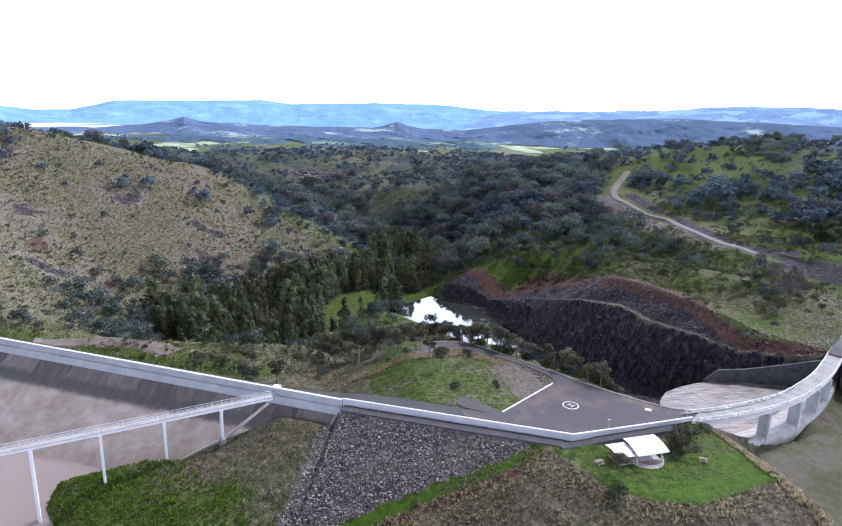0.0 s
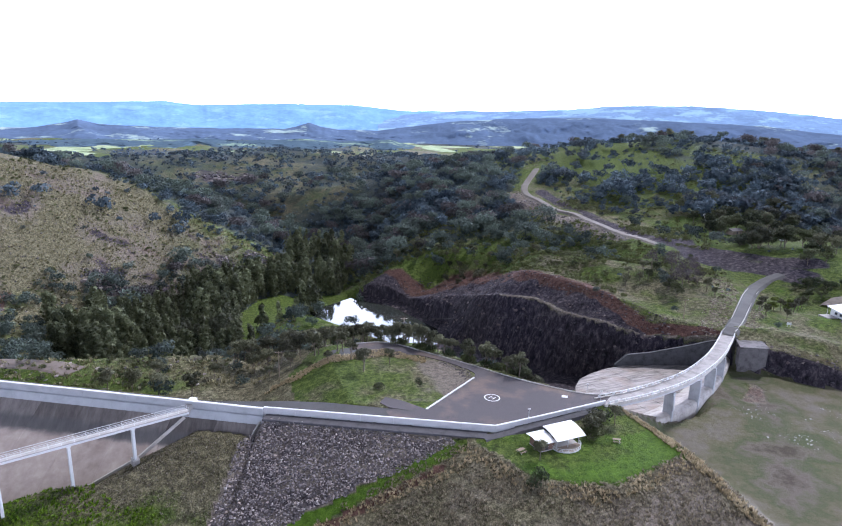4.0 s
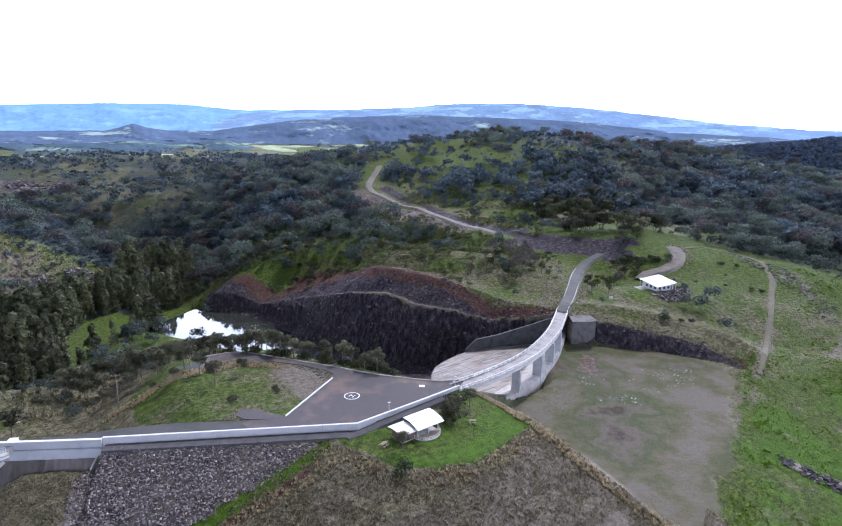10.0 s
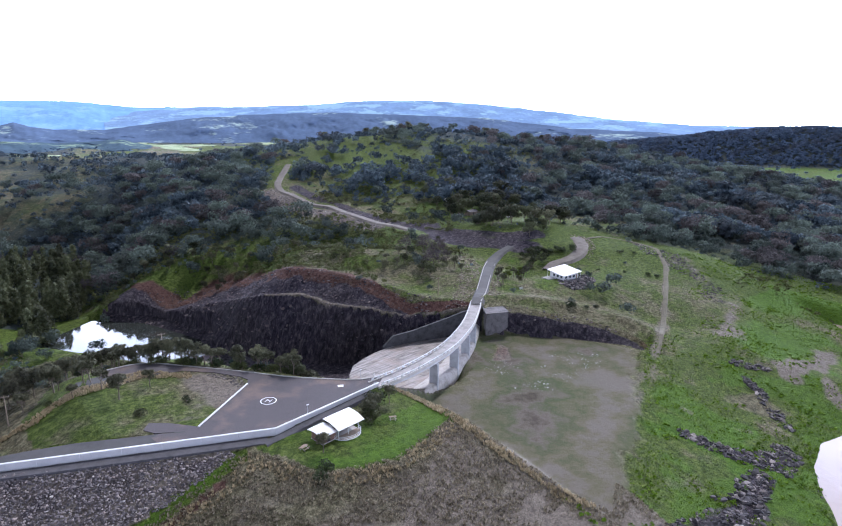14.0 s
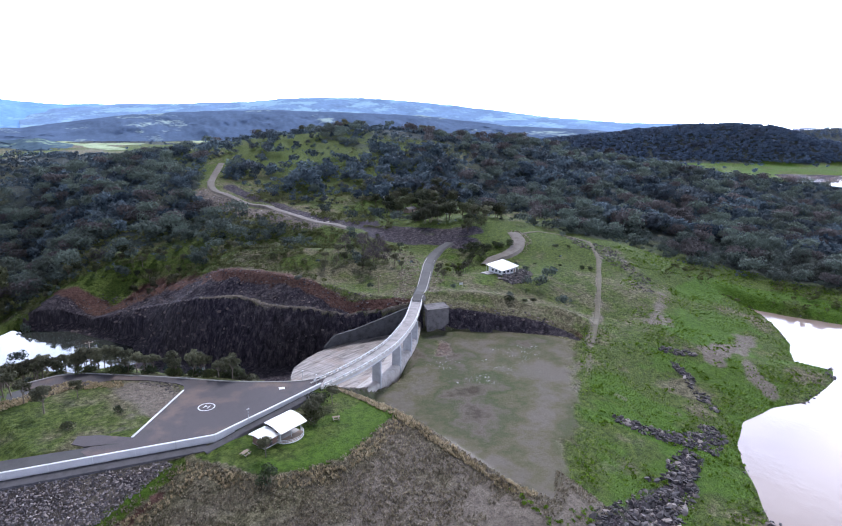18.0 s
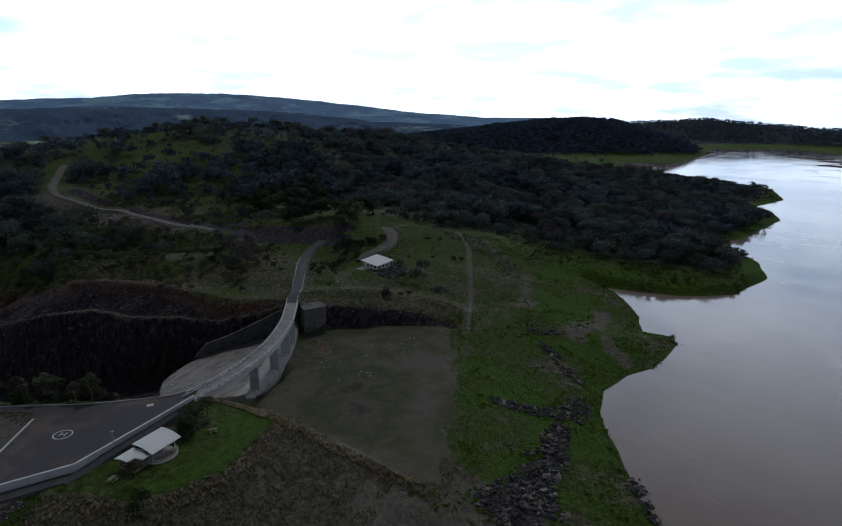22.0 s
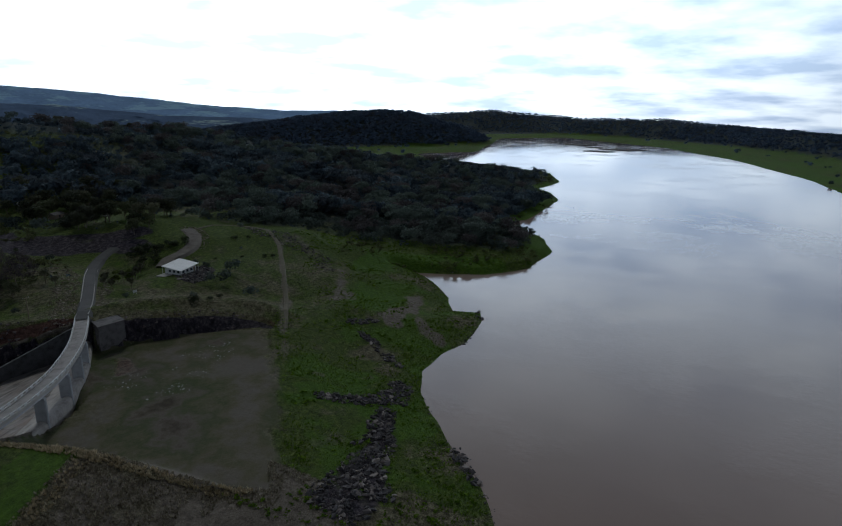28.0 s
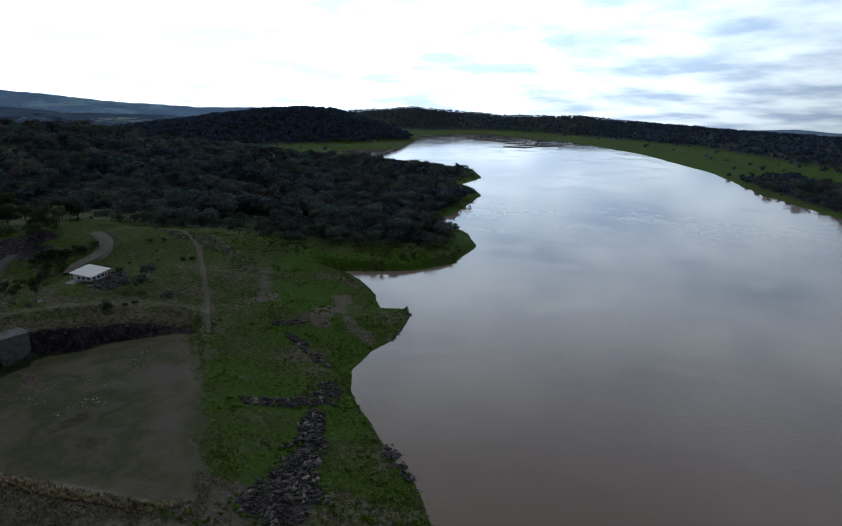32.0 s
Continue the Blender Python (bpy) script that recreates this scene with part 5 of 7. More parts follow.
# ribs running down the slab face
for label, pts in (("low concrete wall running down beside the rock facing", [(56.1, 2.9), (56.8, 5.0), (57.4, 8.6)]), ("concrete plinth strip stepping down the dam face", [(75.5, 3.6), (82.5, 12.5), (94.0, 20.8)])):
    bm = bmesh.new()
    for (a0, s0), (a1, s1) in zip(pts[:-1], pts[1:]):
        p, q = dam(a0, s0), dam(a1, s1)
        beam(bm, (*p, -0.75 - s0 / 1.36), (*q, -0.75 - s1 / 1.36), 0.4, 0.8)
    tagged(part("face_wall", bm, M_DECK), label, "wall", kind="structure")

# ---- roads and tracks ----


def draped(name, pts, width, mat, label, category="road", step=3.0, lift=0.12, skirt=1.3, least=-99.0):
    line = curve_points(pts, step)
    n = len(line)
    bm = bmesh.new()
    rows = []
    for i in range(n):
        p, q = line[max(0, i - 1)], line[min(n - 1, i + 1)]
        d = Vector((q[0] - p[0], q[1] - p[1])).normalized()
        o = Vector((-d.y, d.x)) * width / 2
        c = Vector(line[i][:2])
        sx = [c.x + o.x * k for k in (-1, -0.5, 0, 0.5, 1)]
        sy = [c.y + o.y * k for k in (-1, -0.5, 0, 0.5, 1)]
        g = ground(np.array(sx), np.array(sy))
        rows.append((c, o, g))
    zs = np.array([r[2].max() for r in rows])
    k = np.ones(5) / 5
    zs = np.maximum(np.convolve(np.pad(zs, 2, mode="edge"), k, mode="valid"), zs) if n > 5 else zs
    zs[:4] = np.maximum(zs[:4], least)
    out = []
    for (c, o, g), z in zip(rows, zs):
        l, r = c + o, c - o
        e = o.normalized() * skirt
        fl, fr = ground(np.array([l.x + e.x, r.x - e.x]), np.array([l.y + e.y, r.y - e.y])) - 0.15
        out.append([bm.verts.new((*(l + e), min(fl, z))), bm.verts.new((*l, z + lift)), bm.verts.new((*c, z + lift + 0.05)), bm.verts.new((*r, z + lift)), bm.verts.new((*(r - e), min(fr, z)))])
    for a, b in zip(out[:-1], out[1:]):
        for j in range(4):
            bm.faces.new((a[j], a[j + 1], b[j + 1], b[j]))
    bmesh.ops.recalc_face_normals(bm, faces=bm.faces)
    return tagged(part(name, bm, mat), label, category, kind="structure")


M_TRACK2 = plain("brown_haul_gravel", (0.15, 0.122, 0.105), 0.95, scale=0.3, spread=0.3)
M_OLDROAD = plain("old_grey_asphalt", (0.085, 0.082, 0.08), 0.9, scale=0.2, spread=0.25)
draped("gravel_bench", [(32.6, 118.6), (36.6, 119.7), (44.3, 122.2), (52.3, 124.6), (60.3, 127.1), (64.0, 128.3)], 2.1, bpy.data.materials["dark_gravel"], "narrow dark gravel strip below the low parapet", "path", step=1.5, lift=0.06, skirt=0.4)
draped("road", [(130.6, 174.4), (138.4, 182.0), (150.5, 195), (161, 207), (170, 217.5), (180, 227.5), (190, 234), (199, 236)], 3.5, M_OLDROAD, "grey asphalt road climbing from the bridge", lift=0.2, least=-0.2)
draped("road", [(170, 290), (168, 305), (165, 330), (162, 380), (152, 424), (149, 458), (160, 490), (176, 520), (182, 531)], 3.8, M_GRAVEL, "pale gravel road winding up the wooded hill", lift=0.25)
draped("road", [(196, 204), (203, 207.5), (210, 206.5), (218, 208), (225, 212), (231, 218), (235, 226)], 5.2, M_GRAVEL, "pale gravel drive curving past the house", lift=0.2)
draped("road", [(7, 170.6), (2, 170.2), (-2, 170.8)], 5.0, M_ASPHALT, "asphalt access road leaving the hardstand", lift=0.15)
draped("road", [(-128, 188), (-112, 193), (-99, 192), (-88, 189), (-80, 184.5)], 6.5, M_TRACK2, "broad gravel haul road on the downstream slope", lift=0.1, skirt=1.2)
ROADSIDE = [(133, 177), (138.4, 182.0), (150.5, 195), (161, 207), (170, 217.5), (178, 225.5)]
for k, off in enumerate((2.0, -2.0)):
    pts = []
    for i, p in enumerate(ROADSIDE):
        q0, q1 = ROADSIDE[max(0, i - 1)], ROADSIDE[min(len(ROADSIDE) - 1, i + 1)]
        d = Vector((q1[0] - q0[0], q1[1] - q0[1])).normalized()
        pts.append((p[0] - d.y * off, p[1] + d.x * off))
    draped("kerb", pts, 0.25, M_CONCRETE, "pale concrete kerb beside the climbing road", "kerb", lift=0.4, skirt=0.08, least=-0.2)
M_TRACK = plain("worn_dirt_track", (0.13, 0.115, 0.08), 0.95, scale=0.4, spread=0.3)
draped("dirt_track", [(262, 194), (266, 212), (254, 222), (238, 222)], 1.8, M_TRACK, "worn dirt vehicle track over the grass", "track", lift=0.05, skirt=0.3)

draped("dirt_track", [(262, 195), (250, 181), (238, 171), (226, 161.4), (205, 146), (188.7, 134.4), (170, 122)], 1.5, M_TRACK, "worn dirt vehicle track running down the grass to the lake bed", "track", lift=0.04, skirt=0.5)

# ---- woods ----


def clump_cloud(rng, n, rx, rz, zc, size, tall=False):
    """Leaf clumps in a crown: bent three-sided tufts, each an island of its own. Returns corners and triangles."""
    V, F = [], []
    for i in range(n):
        while True:
            p = rng.uniform(-1, 1, 3)
            if 0.12 < np.dot(p, p) < 1:
                break
        taper = (1.15 - 0.75 * (p[2] * 0.5 + 0.5)) if tall else 1.0
        c = np.array((p[0] * rx * taper, p[1] * rx * taper, zc + p[2] * rz))
        s = size * rng.uniform(0.6, 1.3)
        q = rng.normal(size=(4, 3))
        q = q / np.linalg.norm(q, axis=1)[:, None] * s * np.array((1, 1, 0.7))
        b = len(V)
        V += list(c + q)
        F += [(b, b + 1, b + 2), (b, b + 2, b + 3), (b, b + 3, b + 1), (b + 1, b + 3, b + 2)]
    return np.array(V), np.array(F)


def leafy_crown(rng, n, lobes, rx, rz, zc, size, tall=False):
    """A crown of many small leaf sprays that lie over a few rounded masses, facing outwards unevenly."""
    hubs = []
    for i in range(lobes):
        a = i * 6.283 / lobes + rng.uniform(-0.5, 0.5)
        if tall:
            k = i / max(1, lobes - 1)
            hubs.append((np.array((math.cos(a) * rx * 0.15, math.sin(a) * rx * 0.15, (k - 0.45) * 1.5 * rz)), np.array((rx, rx, rz * 0.55)) * (1.0 - 0.55 * k * np.array((1, 1, 0.3)))))
        else:
            out = 0.0 if lobes == 1 else rx * rng.uniform(0.3, 0.6)
            hubs.append((np.array((math.cos(a) * out, math.sin(a) * out, rng.uniform(-0.3, 0.4) * rz * (lobes > 1))), np.array((rx, rx, rz)) * (1.0 if lobes == 1 else rng.uniform(0.5, 0.75))))
    V, F = [], []
    for i in range(n):
        hub, rad = hubs[rng.integers(0, lobes)]
        d = rng.normal(size=3)
        d[2] = d[2] + 0.35
        d /= np.linalg.norm(d)
        c = hub + d * rad * rng.uniform(0.68, 1.12)
        nrm = d + rng.normal(0, 0.45, 3)
        nrm /= np.linalg.norm(nrm)
        u = np.cross(nrm, rng.normal(size=3))
        u /= np.linalg.norm(u)
        w = np.cross(nrm, u)
        s = size * rng.uniform(0.6, 1.4)
        b = len(V)
        V += [c + u * s + (0, 0, zc), c + (-0.5 * u + 0.8 * w) * s + (0, 0, zc), c + (-0.5 * u - 0.8 * w) * s + (0, 0, zc)]
        F.append((b, b + 1, b + 2))
    return np.array(V), np.array(F)


def scatter(name, templates, x, y, z, size, mat, label, rng, category="trees"):
    """Many plants joined into one object: each is a turned, scaled copy of one of the templates."""
    VV, FF, TT, off = [], [], [], 0
    pick = rng.integers(0, len(templates), len(x))
    ang = rng.uniform(0, 2 * math.pi, len(x))
    for k, (V, F) in enumerate(templates):
        m = pick == k
        if not m.any():
            continue
        c, s = np.cos(ang[m])[:, None], np.sin(ang[m])[:, None]
        w = (size[m] * rng.uniform(0.85, 1.2, m.sum()))[:, None]
        P = np.stack([(V[None, :, 0] * c - V[None, :, 1] * s) * w + x[m][:, None], (V[None, :, 0] * s + V[None, :, 1] * c) * w + y[m][:, None],
                      V[None, :, 2] * size[m][:, None] + z[m][:, None]], -1)
        n = int(m.sum())
        VV.append(P.reshape(-1, 3))
        TT.append(np.repeat(rng.uniform(0, 0.65, n), len(V)))
        FF.append((F[None] + (np.arange(n) * len(V))[:, None, None] + off).reshape(-1, 3))
        off += n * len(V)
    if not VV:
        return None
    ob = from_arrays(name, np.concatenate(VV), np.concatenate(FF), mat, attrs={"tone": np.concatenate(TT)})
    return tagged(ob, label, category, kind="stuff")


rng = np.random.default_rng(7)


def wood_spots(n, r0, r1, seed, keep=None):
    g = np.random.default_rng(seed)
    a = np.radians(g.uniform(-46, 126, n))
    r = r0 * (r1 / r0) ** g.uniform(0, 1, n)
    x, y = np.sin(a) * r, np.cos(a) * r
    z = ground(x, y)
    c = cover(x, y, z)
    gaps = smooth(fbm(x + 210, y + 90, 46.0, 4), -0.18, -0.03)
    ok = (g.uniform(0, 1, n) < np.clip(c["wood"] * 1.1 * np.where((r > 380) & (r < 1050), 0.35 + 0.65 * gaps, 1.0), 0.012, 1)) & (area(x, y, LAKE_EDGE) > 4) & (c["rock"] < 0.35)
    rel_a = (x - KINK[0]) * AXIS[0] + (y - KINK[1]) * AXIS[1]
    rel_s = (x - KINK[0]) * UPST[0] + (y - KINK[1]) * UPST[1]
    ok &= ~((rel_s > -14) & (rel_a > -6) & (rel_a < 240) & (y < 330)) & ~((r < 345) & (area(x, y, LAKE_EDGE) < 75) & (y < 190) & (x > 80))
    ok &= (area(x, y, PAD) > 6) & (area(x, y, CUT) > 3) & (area(x, y, LAWN) > 30) & (area(x, y, BASIN) > 3)
    ok &= line_near(x, y, HILL_ROAD)[0] > 7
    if keep is not None:
        ok &= keep(x, y)
    return x[ok], y[ok], z[ok], r[ok]


def in_glen(x, y):
    return area(x, y, GLEN) < 4


T_MID = [leafy_crown(rng, 200, 4, 0.44, 0.38, 0.5, 0.07) for i in range(6)]
T_OAK = [leafy_crown(rng, 170, 3, 0.21, 0.46, 0.5, 0.062, True) for i in range(6)]
T_LOW = [leafy_crown(rng, 90, 3, 0.46, 0.36, 0.44, 0.1) for i in range(8)]
T_FAR = [leafy_crown(rng, 34, 2, 0.46, 0.36, 0.42, 0.17) for i in range(6)]
x, y, z, r = wood_spots(26000, 200, 560, 31, in_glen)
scatter("river_woods", T_OAK, x, y, z - 0.3, (4.5 + 11 * rng.uniform(0, 1, len(x)) ** 1.4) * (0.85 + 0.5 * smooth(fbm(x, y, 24.0, 3), -0.1, 0.2)), M_OAK, "tall dark river oaks crowding the valley floor", rng)
x, y, z, r = wood_spots(15000, 170, 420, 3, lambda a, b: ~in_glen(a, b))
scatter("hill_woods", T_MID, x, y, z - 0.3, 2.8 + 6.5 * rng.uniform(0, 1, len(x)) ** 1.6, M_MIDGUM, "open grey-green eucalypt woodland on the hills", rng)
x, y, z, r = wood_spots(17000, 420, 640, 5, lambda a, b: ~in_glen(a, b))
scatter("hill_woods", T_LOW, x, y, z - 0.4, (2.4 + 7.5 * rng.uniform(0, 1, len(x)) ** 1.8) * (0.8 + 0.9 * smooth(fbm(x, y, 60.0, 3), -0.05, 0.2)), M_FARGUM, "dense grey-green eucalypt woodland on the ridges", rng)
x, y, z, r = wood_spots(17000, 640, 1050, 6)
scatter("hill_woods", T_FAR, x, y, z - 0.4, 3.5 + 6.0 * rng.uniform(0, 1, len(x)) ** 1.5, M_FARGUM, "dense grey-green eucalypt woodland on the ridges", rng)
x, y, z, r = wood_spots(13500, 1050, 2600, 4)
scatter("far_woods", T_FAR, x, y, z - 0.5, rng.uniform(5, 10.5, len(x)), M_HAZEGUM, "distant dark bushland", rng)
T_BIG = [leafy_crown(rng, 420, 6, 0.5, 0.36, 0.52, 0.055) for i in range(5)]
M_BROWNGUM = leaf_material("brownish_gum_leaves", (0.028, 0.027, 0.03), (0.185, 0.168, 0.168))
for n, seed, mat, label in ((2600, 71, M_MIDGUM, "large spreading eucalypts standing above the woodland"), (1000, 72, M_BROWNGUM, "large brownish half-bare trees among the eucalypts")):
    x, y, z, r = wood_spots(n, 300, 760, seed, lambda a, b: ~in_glen(a, b) & (cover(a, b, ground(a, b))["wood"] > 0.4))
    scatter("hill_woods", T_BIG, x, y, z - 0.4, rng.uniform(8, 15, len(x)), mat, label, rng)
g = np.random.default_rng(61)
for n, x0, x1, y0, y1 in ((15000, 960, 1420, 380, 1120), (9000, 1420, 2250, -200, 950), (9000, 700, 1800, -560, 20)):
    x, y = g.uniform(x0, x1, n), g.uniform(y0, y1, n)
    z = ground(x, y)
    ok = (cover(x, y, z)["wood"] > 0.6) & (z > LAKE + 3) & (area(x, y, LAKE_EDGE) > 8)
    scatter("far_woods", T_FAR, x[ok], y[ok], z[ok] - 0.5, g.uniform(4, 9.5, int(ok.sum())), M_HAZEGUM, "dark bushland covering the hills beyond the lake", rng)
x, y, z, r = wood_spots(8000, 270, 800, 8, lambda a, b: ~in_glen(a, b))
scatter("understorey", T_FAR, x, y, z - 0.1, rng.uniform(0.9, 2.8, len(x)), M_FARGUM, "low grey-green scrub under the woodland", rng, "scrub")
g = np.random.default_rng(12)
x, y = g.uniform(60, 460, 9000), g.uniform(200, 640, 9000)
z = ground(x, y)
c = cover(x, y, z)
ok = (c["wood"] < 0.6) & (c["rock"] < 0.3) & (np.hypot(x, y) > 270) & (line_near(x, y, HILL_ROAD)[0] > 7) & (cut_face(x, y)[0] > 1.3) & (c["lush"] < 1.2) & (fbm(x, y, 30.0, 3) > -0.1)
scatter("hill_scrub", T_FAR, x[ok], y[ok], z[ok] - 0.1, 0.8 + 2.6 * g.uniform(0, 1, int(ok.sum())) ** 2, M_SHRUB, "scattered olive scrub on the open grassy hill", rng, "scrub")
x, y = g.uniform(240, 860, 9000), g.uniform(40, 330, 9000)
d = area(x, y, LAKE_EDGE)
ok = (d > 2.5) & (d < 34) & (np.hypot(x, y) > 300) & (fbm(x, y, 26.0, 3) > -0.05)
x, y = x[ok], y[ok]
scatter("shore_scrub", T_FAR, x, y, ground(x, y) - 0.1, 0.8 + 3.4 * g.uniform(0, 1, len(x)) ** 2, M_SHRUB, "green scrub along the lake shore", rng, "scrub")

# ---- buildings ----


def curved_roof(bm, u0, u1, v0, v1, z_back, z_front, bulge, thick=0.16, n=8):
    """A sheet roof arched from a high back edge to a low front edge."""
    top, bot = [], []
    for i in range(n + 1):
        t = i / n
        v = v1 + (v0 - v1) * t
        z = z_back + (z_front - z_back) * t + bulge * math.sin(t * math.pi)
        top.append((bm.verts.new((u0, v, z)), bm.verts.new((u1, v, z))))
        bot.append((bm.verts.new((u0, v, z - thick)), bm.verts.new((u1, v, z - thick))))
    for i in range(n):
        bm.faces.new((top[i][0], top[i + 1][0], top[i + 1][1], top[i][1]))
        bm.faces.new((bot[i][0], bot[i][1], bot[i + 1][1], bot[i + 1][0]))
        for k in (0, 1):
            bm.faces.new((top[i][k], bot[i][k], bot[i + 1][k], top[i + 1][k]))
    bm.faces.new((top[0][0], top[0][1], bot[0][1], bot[0][0]))
    bm.faces.new((top[n][0], bot[n][0], bot[n][1], top[n][1]))
    bmesh.ops.recalc_face_normals(bm, faces=bm.faces)
    return bm


pav = empty("lookout_pavilion", pose(47.7, 115.3, -0.95, 0, 0, 16) @ Matrix.Scale(0.81, 4), "white curved-roof lookout pavilion with a rounded timber deck on the lawn", "pavilion")
bm = bmesh.new()
box(bm, -6.0, 6.6, -2.6, 2.6, -0.4, 0.12, None, 0.03)
part("floor_slab", bm, M_CONCRETE, pav)
roof = part("roof", curved_roof(bmesh.new(), -6.9, -1.3, -3.1, 3.1, 2.9, 2.55, 0.55), M_ROOF, pav, "low white arched roof")
bm = bmesh.new()
for k in range(12):
    beam(bm, (-6.7 + k * 0.47, -3.05, 2.62), (-6.7 + k * 0.47, -2.2, 2.93), 0.03, 0.03)
part("seam", bm, M_PAINTED, roof)
part("roof", curved_roof(bmesh.new(), -1.6, 8.0, -3.9, 3.0, 4.1, 2.9, 0.45), M_ROOF, pav, "high white arched roof")
for x0, x1, y0, y1, zt in ((-6.0, -5.75, -2.4, 2.4, 2.8), (-5.746, -1.6, 2.15, 2.4, 2.8), (-5.746, -1.6, -2.4, -2.15, 2.6), (-1.596, -1.35, -2.4, 2.4, 3.1)):
    bm = bmesh.new()
    box(bm, x0, x1, y0, y1, 0.124, zt)
    part("wall", bm, M_BRICK, pav)
bm = bmesh.new()
box(bm, -1.346, 6.4, 2.15, 2.4, 0.124, 3.9)
part("back_wall", bm, M_DARK, pav)
bm = bmesh.new()
box(bm, -4.3, -3.3, -2.46, -2.41, 0.13, 2.2)
door = part("door", bm, M_DARK, pav)
bm = bmesh.new()
box(bm, -3.5, -3.4, -2.5, -2.464, 1.0, 1.2)
part("handle", bm, M_STEEL, door)
# half-round deck
arc = [(2.6 + 4.3 * math.cos(math.pi + k * math.pi / 16), -2.4 + 3.6 * math.sin(math.pi + k * math.pi / 16)) for k in range(17)]
part("deck", slab(bmesh.new(), arc, -0.25, 0.13), M_TIMBER, pav)
for z in (0.55, 1.0):
    bm = bmesh.new()
    for p, q in zip(arc[:-1], arc[1:]):
        beam(bm, (*p, z), (*q, z), 0.07, 0.09)
    part("deck_rail", bm, M_WHITE, pav)
bm = bmesh.new()
for p, q in zip(arc[:-1], arc[1:]):
    beam(bm, (*p, 0.02), (*q, 0.02), 0.12, 0.36)
part("fascia", bm, M_WHITE, pav)
for p in arc[::2]:
    bm = bmesh.new()
    post(bm, p[0], p[1], -0.6, 1.05, 0.06)
    part("rail_post", bm, M_WHITE, pav)
for x, y, zt in ((-0.9, -3.0, 3.1), (2.6, -3.3, 3.0), (6.4, -3.0, 3.1), (6.6, 1.8, 3.9)):
    bm = bmesh.new()
    post(bm, x, y, 0.1, zt, 0.09, 8)
    part("roof_post", bm, M_WHITE, pav)
bm = bmesh.new()
beam(bm, (-1.4, -3.0, 2.95), (7.6, -3.0, 2.95), 0.12, 0.22)
part("eave_beam", bm, M_WHITE, pav)


def picnic_table(x, y, rz):
    t = empty("picnic_table", pose(x, y, gz(x, y), 0, 0, rz), "pale timber picnic table with fixed benches on the lawn", "table", "picnic tables")
    bm = bmesh.new()
    box(bm, -0.9, 0.9, -0.38, 0.38, 0.7, 0.76)
    part("tabletop", bm, M_TIMBER, t)
    for s in (-0.75, 0.75):
        bm = bmesh.new()
        box(bm, -0.9, 0.9, s - 0.14, s + 0.14, 0.42, 0.47)
        part("bench", bm, M_TIMBER, t)
    for s in (-0.6, 0.6):
        bm = bmesh.new()
        beam(bm, (s, -0.75, 0.0), (s, 0.3, 0.7), 0.06, 0.09)
        beam(bm, (s, 0.75, 0.0), (s, -0.3, 0.7), 0.06, 0.09)
        part("leg", bm, M_STEEL, t)
    return t


picnic_table(39.5, 112.5, 30)
picnic_table(62.5, 114.5, -20)

# house above the spillway, one corner towards the dam, roof rising to the back
house = empty("hillside_house", pose(189.2, 187.3, 0.0), "small white house with a tilted sheet roof above boulders", "house")
HW = 4.3


def eave(x, y):
    return 3.2 + (x + y) * 0.0943


bm = bmesh.new()
box(bm, -HW, HW, -HW, HW, -2.2, 0.15)
part("plinth", bm, M_AGED, house)
wt = 0.2
for nm, x0, x1, y0, y1 in (("front_wall", -HW, HW, -HW, -HW + wt), ("back_wall", -HW, HW, HW - wt, HW), ("side_wall", -HW, -HW + wt, -HW + wt, HW - wt), ("side_wall", HW - wt, HW, -HW + wt, HW - wt)):
    bm = bmesh.new()
    box(bm, x0, x1, y0, y1, 0.154, 2.0)
    for v in bm.verts:
        if v.co.z > 1.5:
            v.co.z = eave(v.co.x, v.co.y) - 0.02
    part(nm, bm, M_WHITE, house)
for u in (-2.9, -0.6, 1.7):
    bm = bmesh.new()
    box(bm, u - 0.6, u + 0.6, -HW - 0.05, -HW - 0.004, 0.9, 1.9)
    w = part("window", bm, M_GLASS, house)
    bm = bmesh.new()
    box(bm, u - 0.7, u + 0.7, -HW - 0.12, -HW - 0.004, 0.8, 0.89)
    part("sill", bm, M_PAINTED, w)
    bm = bmesh.new()
    box(bm, -HW - 0.05, -HW - 0.004, u - 0.6, u + 0.6, 0.9, 1.9)
    w = part("window", bm, M_GLASS, house)
    bm = bmesh.new()
    box(bm, -HW - 0.12, -HW - 0.004, u - 0.7, u + 0.7, 0.8, 0.89)
    part("sill", bm, M_PAINTED, w)
bm = bmesh.new()
box(bm, 2.9, 3.8, -HW - 0.06, -HW - 0.004, 0.16, 2.1)
door = part("door", bm, M_TIMBER, house)
bm = bmesh.new()
box(bm, 3.0, 3.08, -HW - 0.1, -HW - 0.062, 1.0, 1.15)
part("handle", bm, M_STEEL, door)
bm = bmesh.new()
box(bm, -5.3, 5.3, -5.3, 5.3, 0.0, 0.16)
for v in bm.verts:
    v.co.z += eave(v.co.x, v.co.y)
roof = part("roof", bm, M_ROOF, house)
for k in range(9):
    bm = bmesh.new()
    u = -4.8 + k * 1.2
    beam(bm, (u, -5.25, eave(u, -5.25) + 0.17), (u, 5.25, eave(u, 5.25) + 0.17), 0.05, 0.04)
    part("seam", bm, M_ROOF, roof)
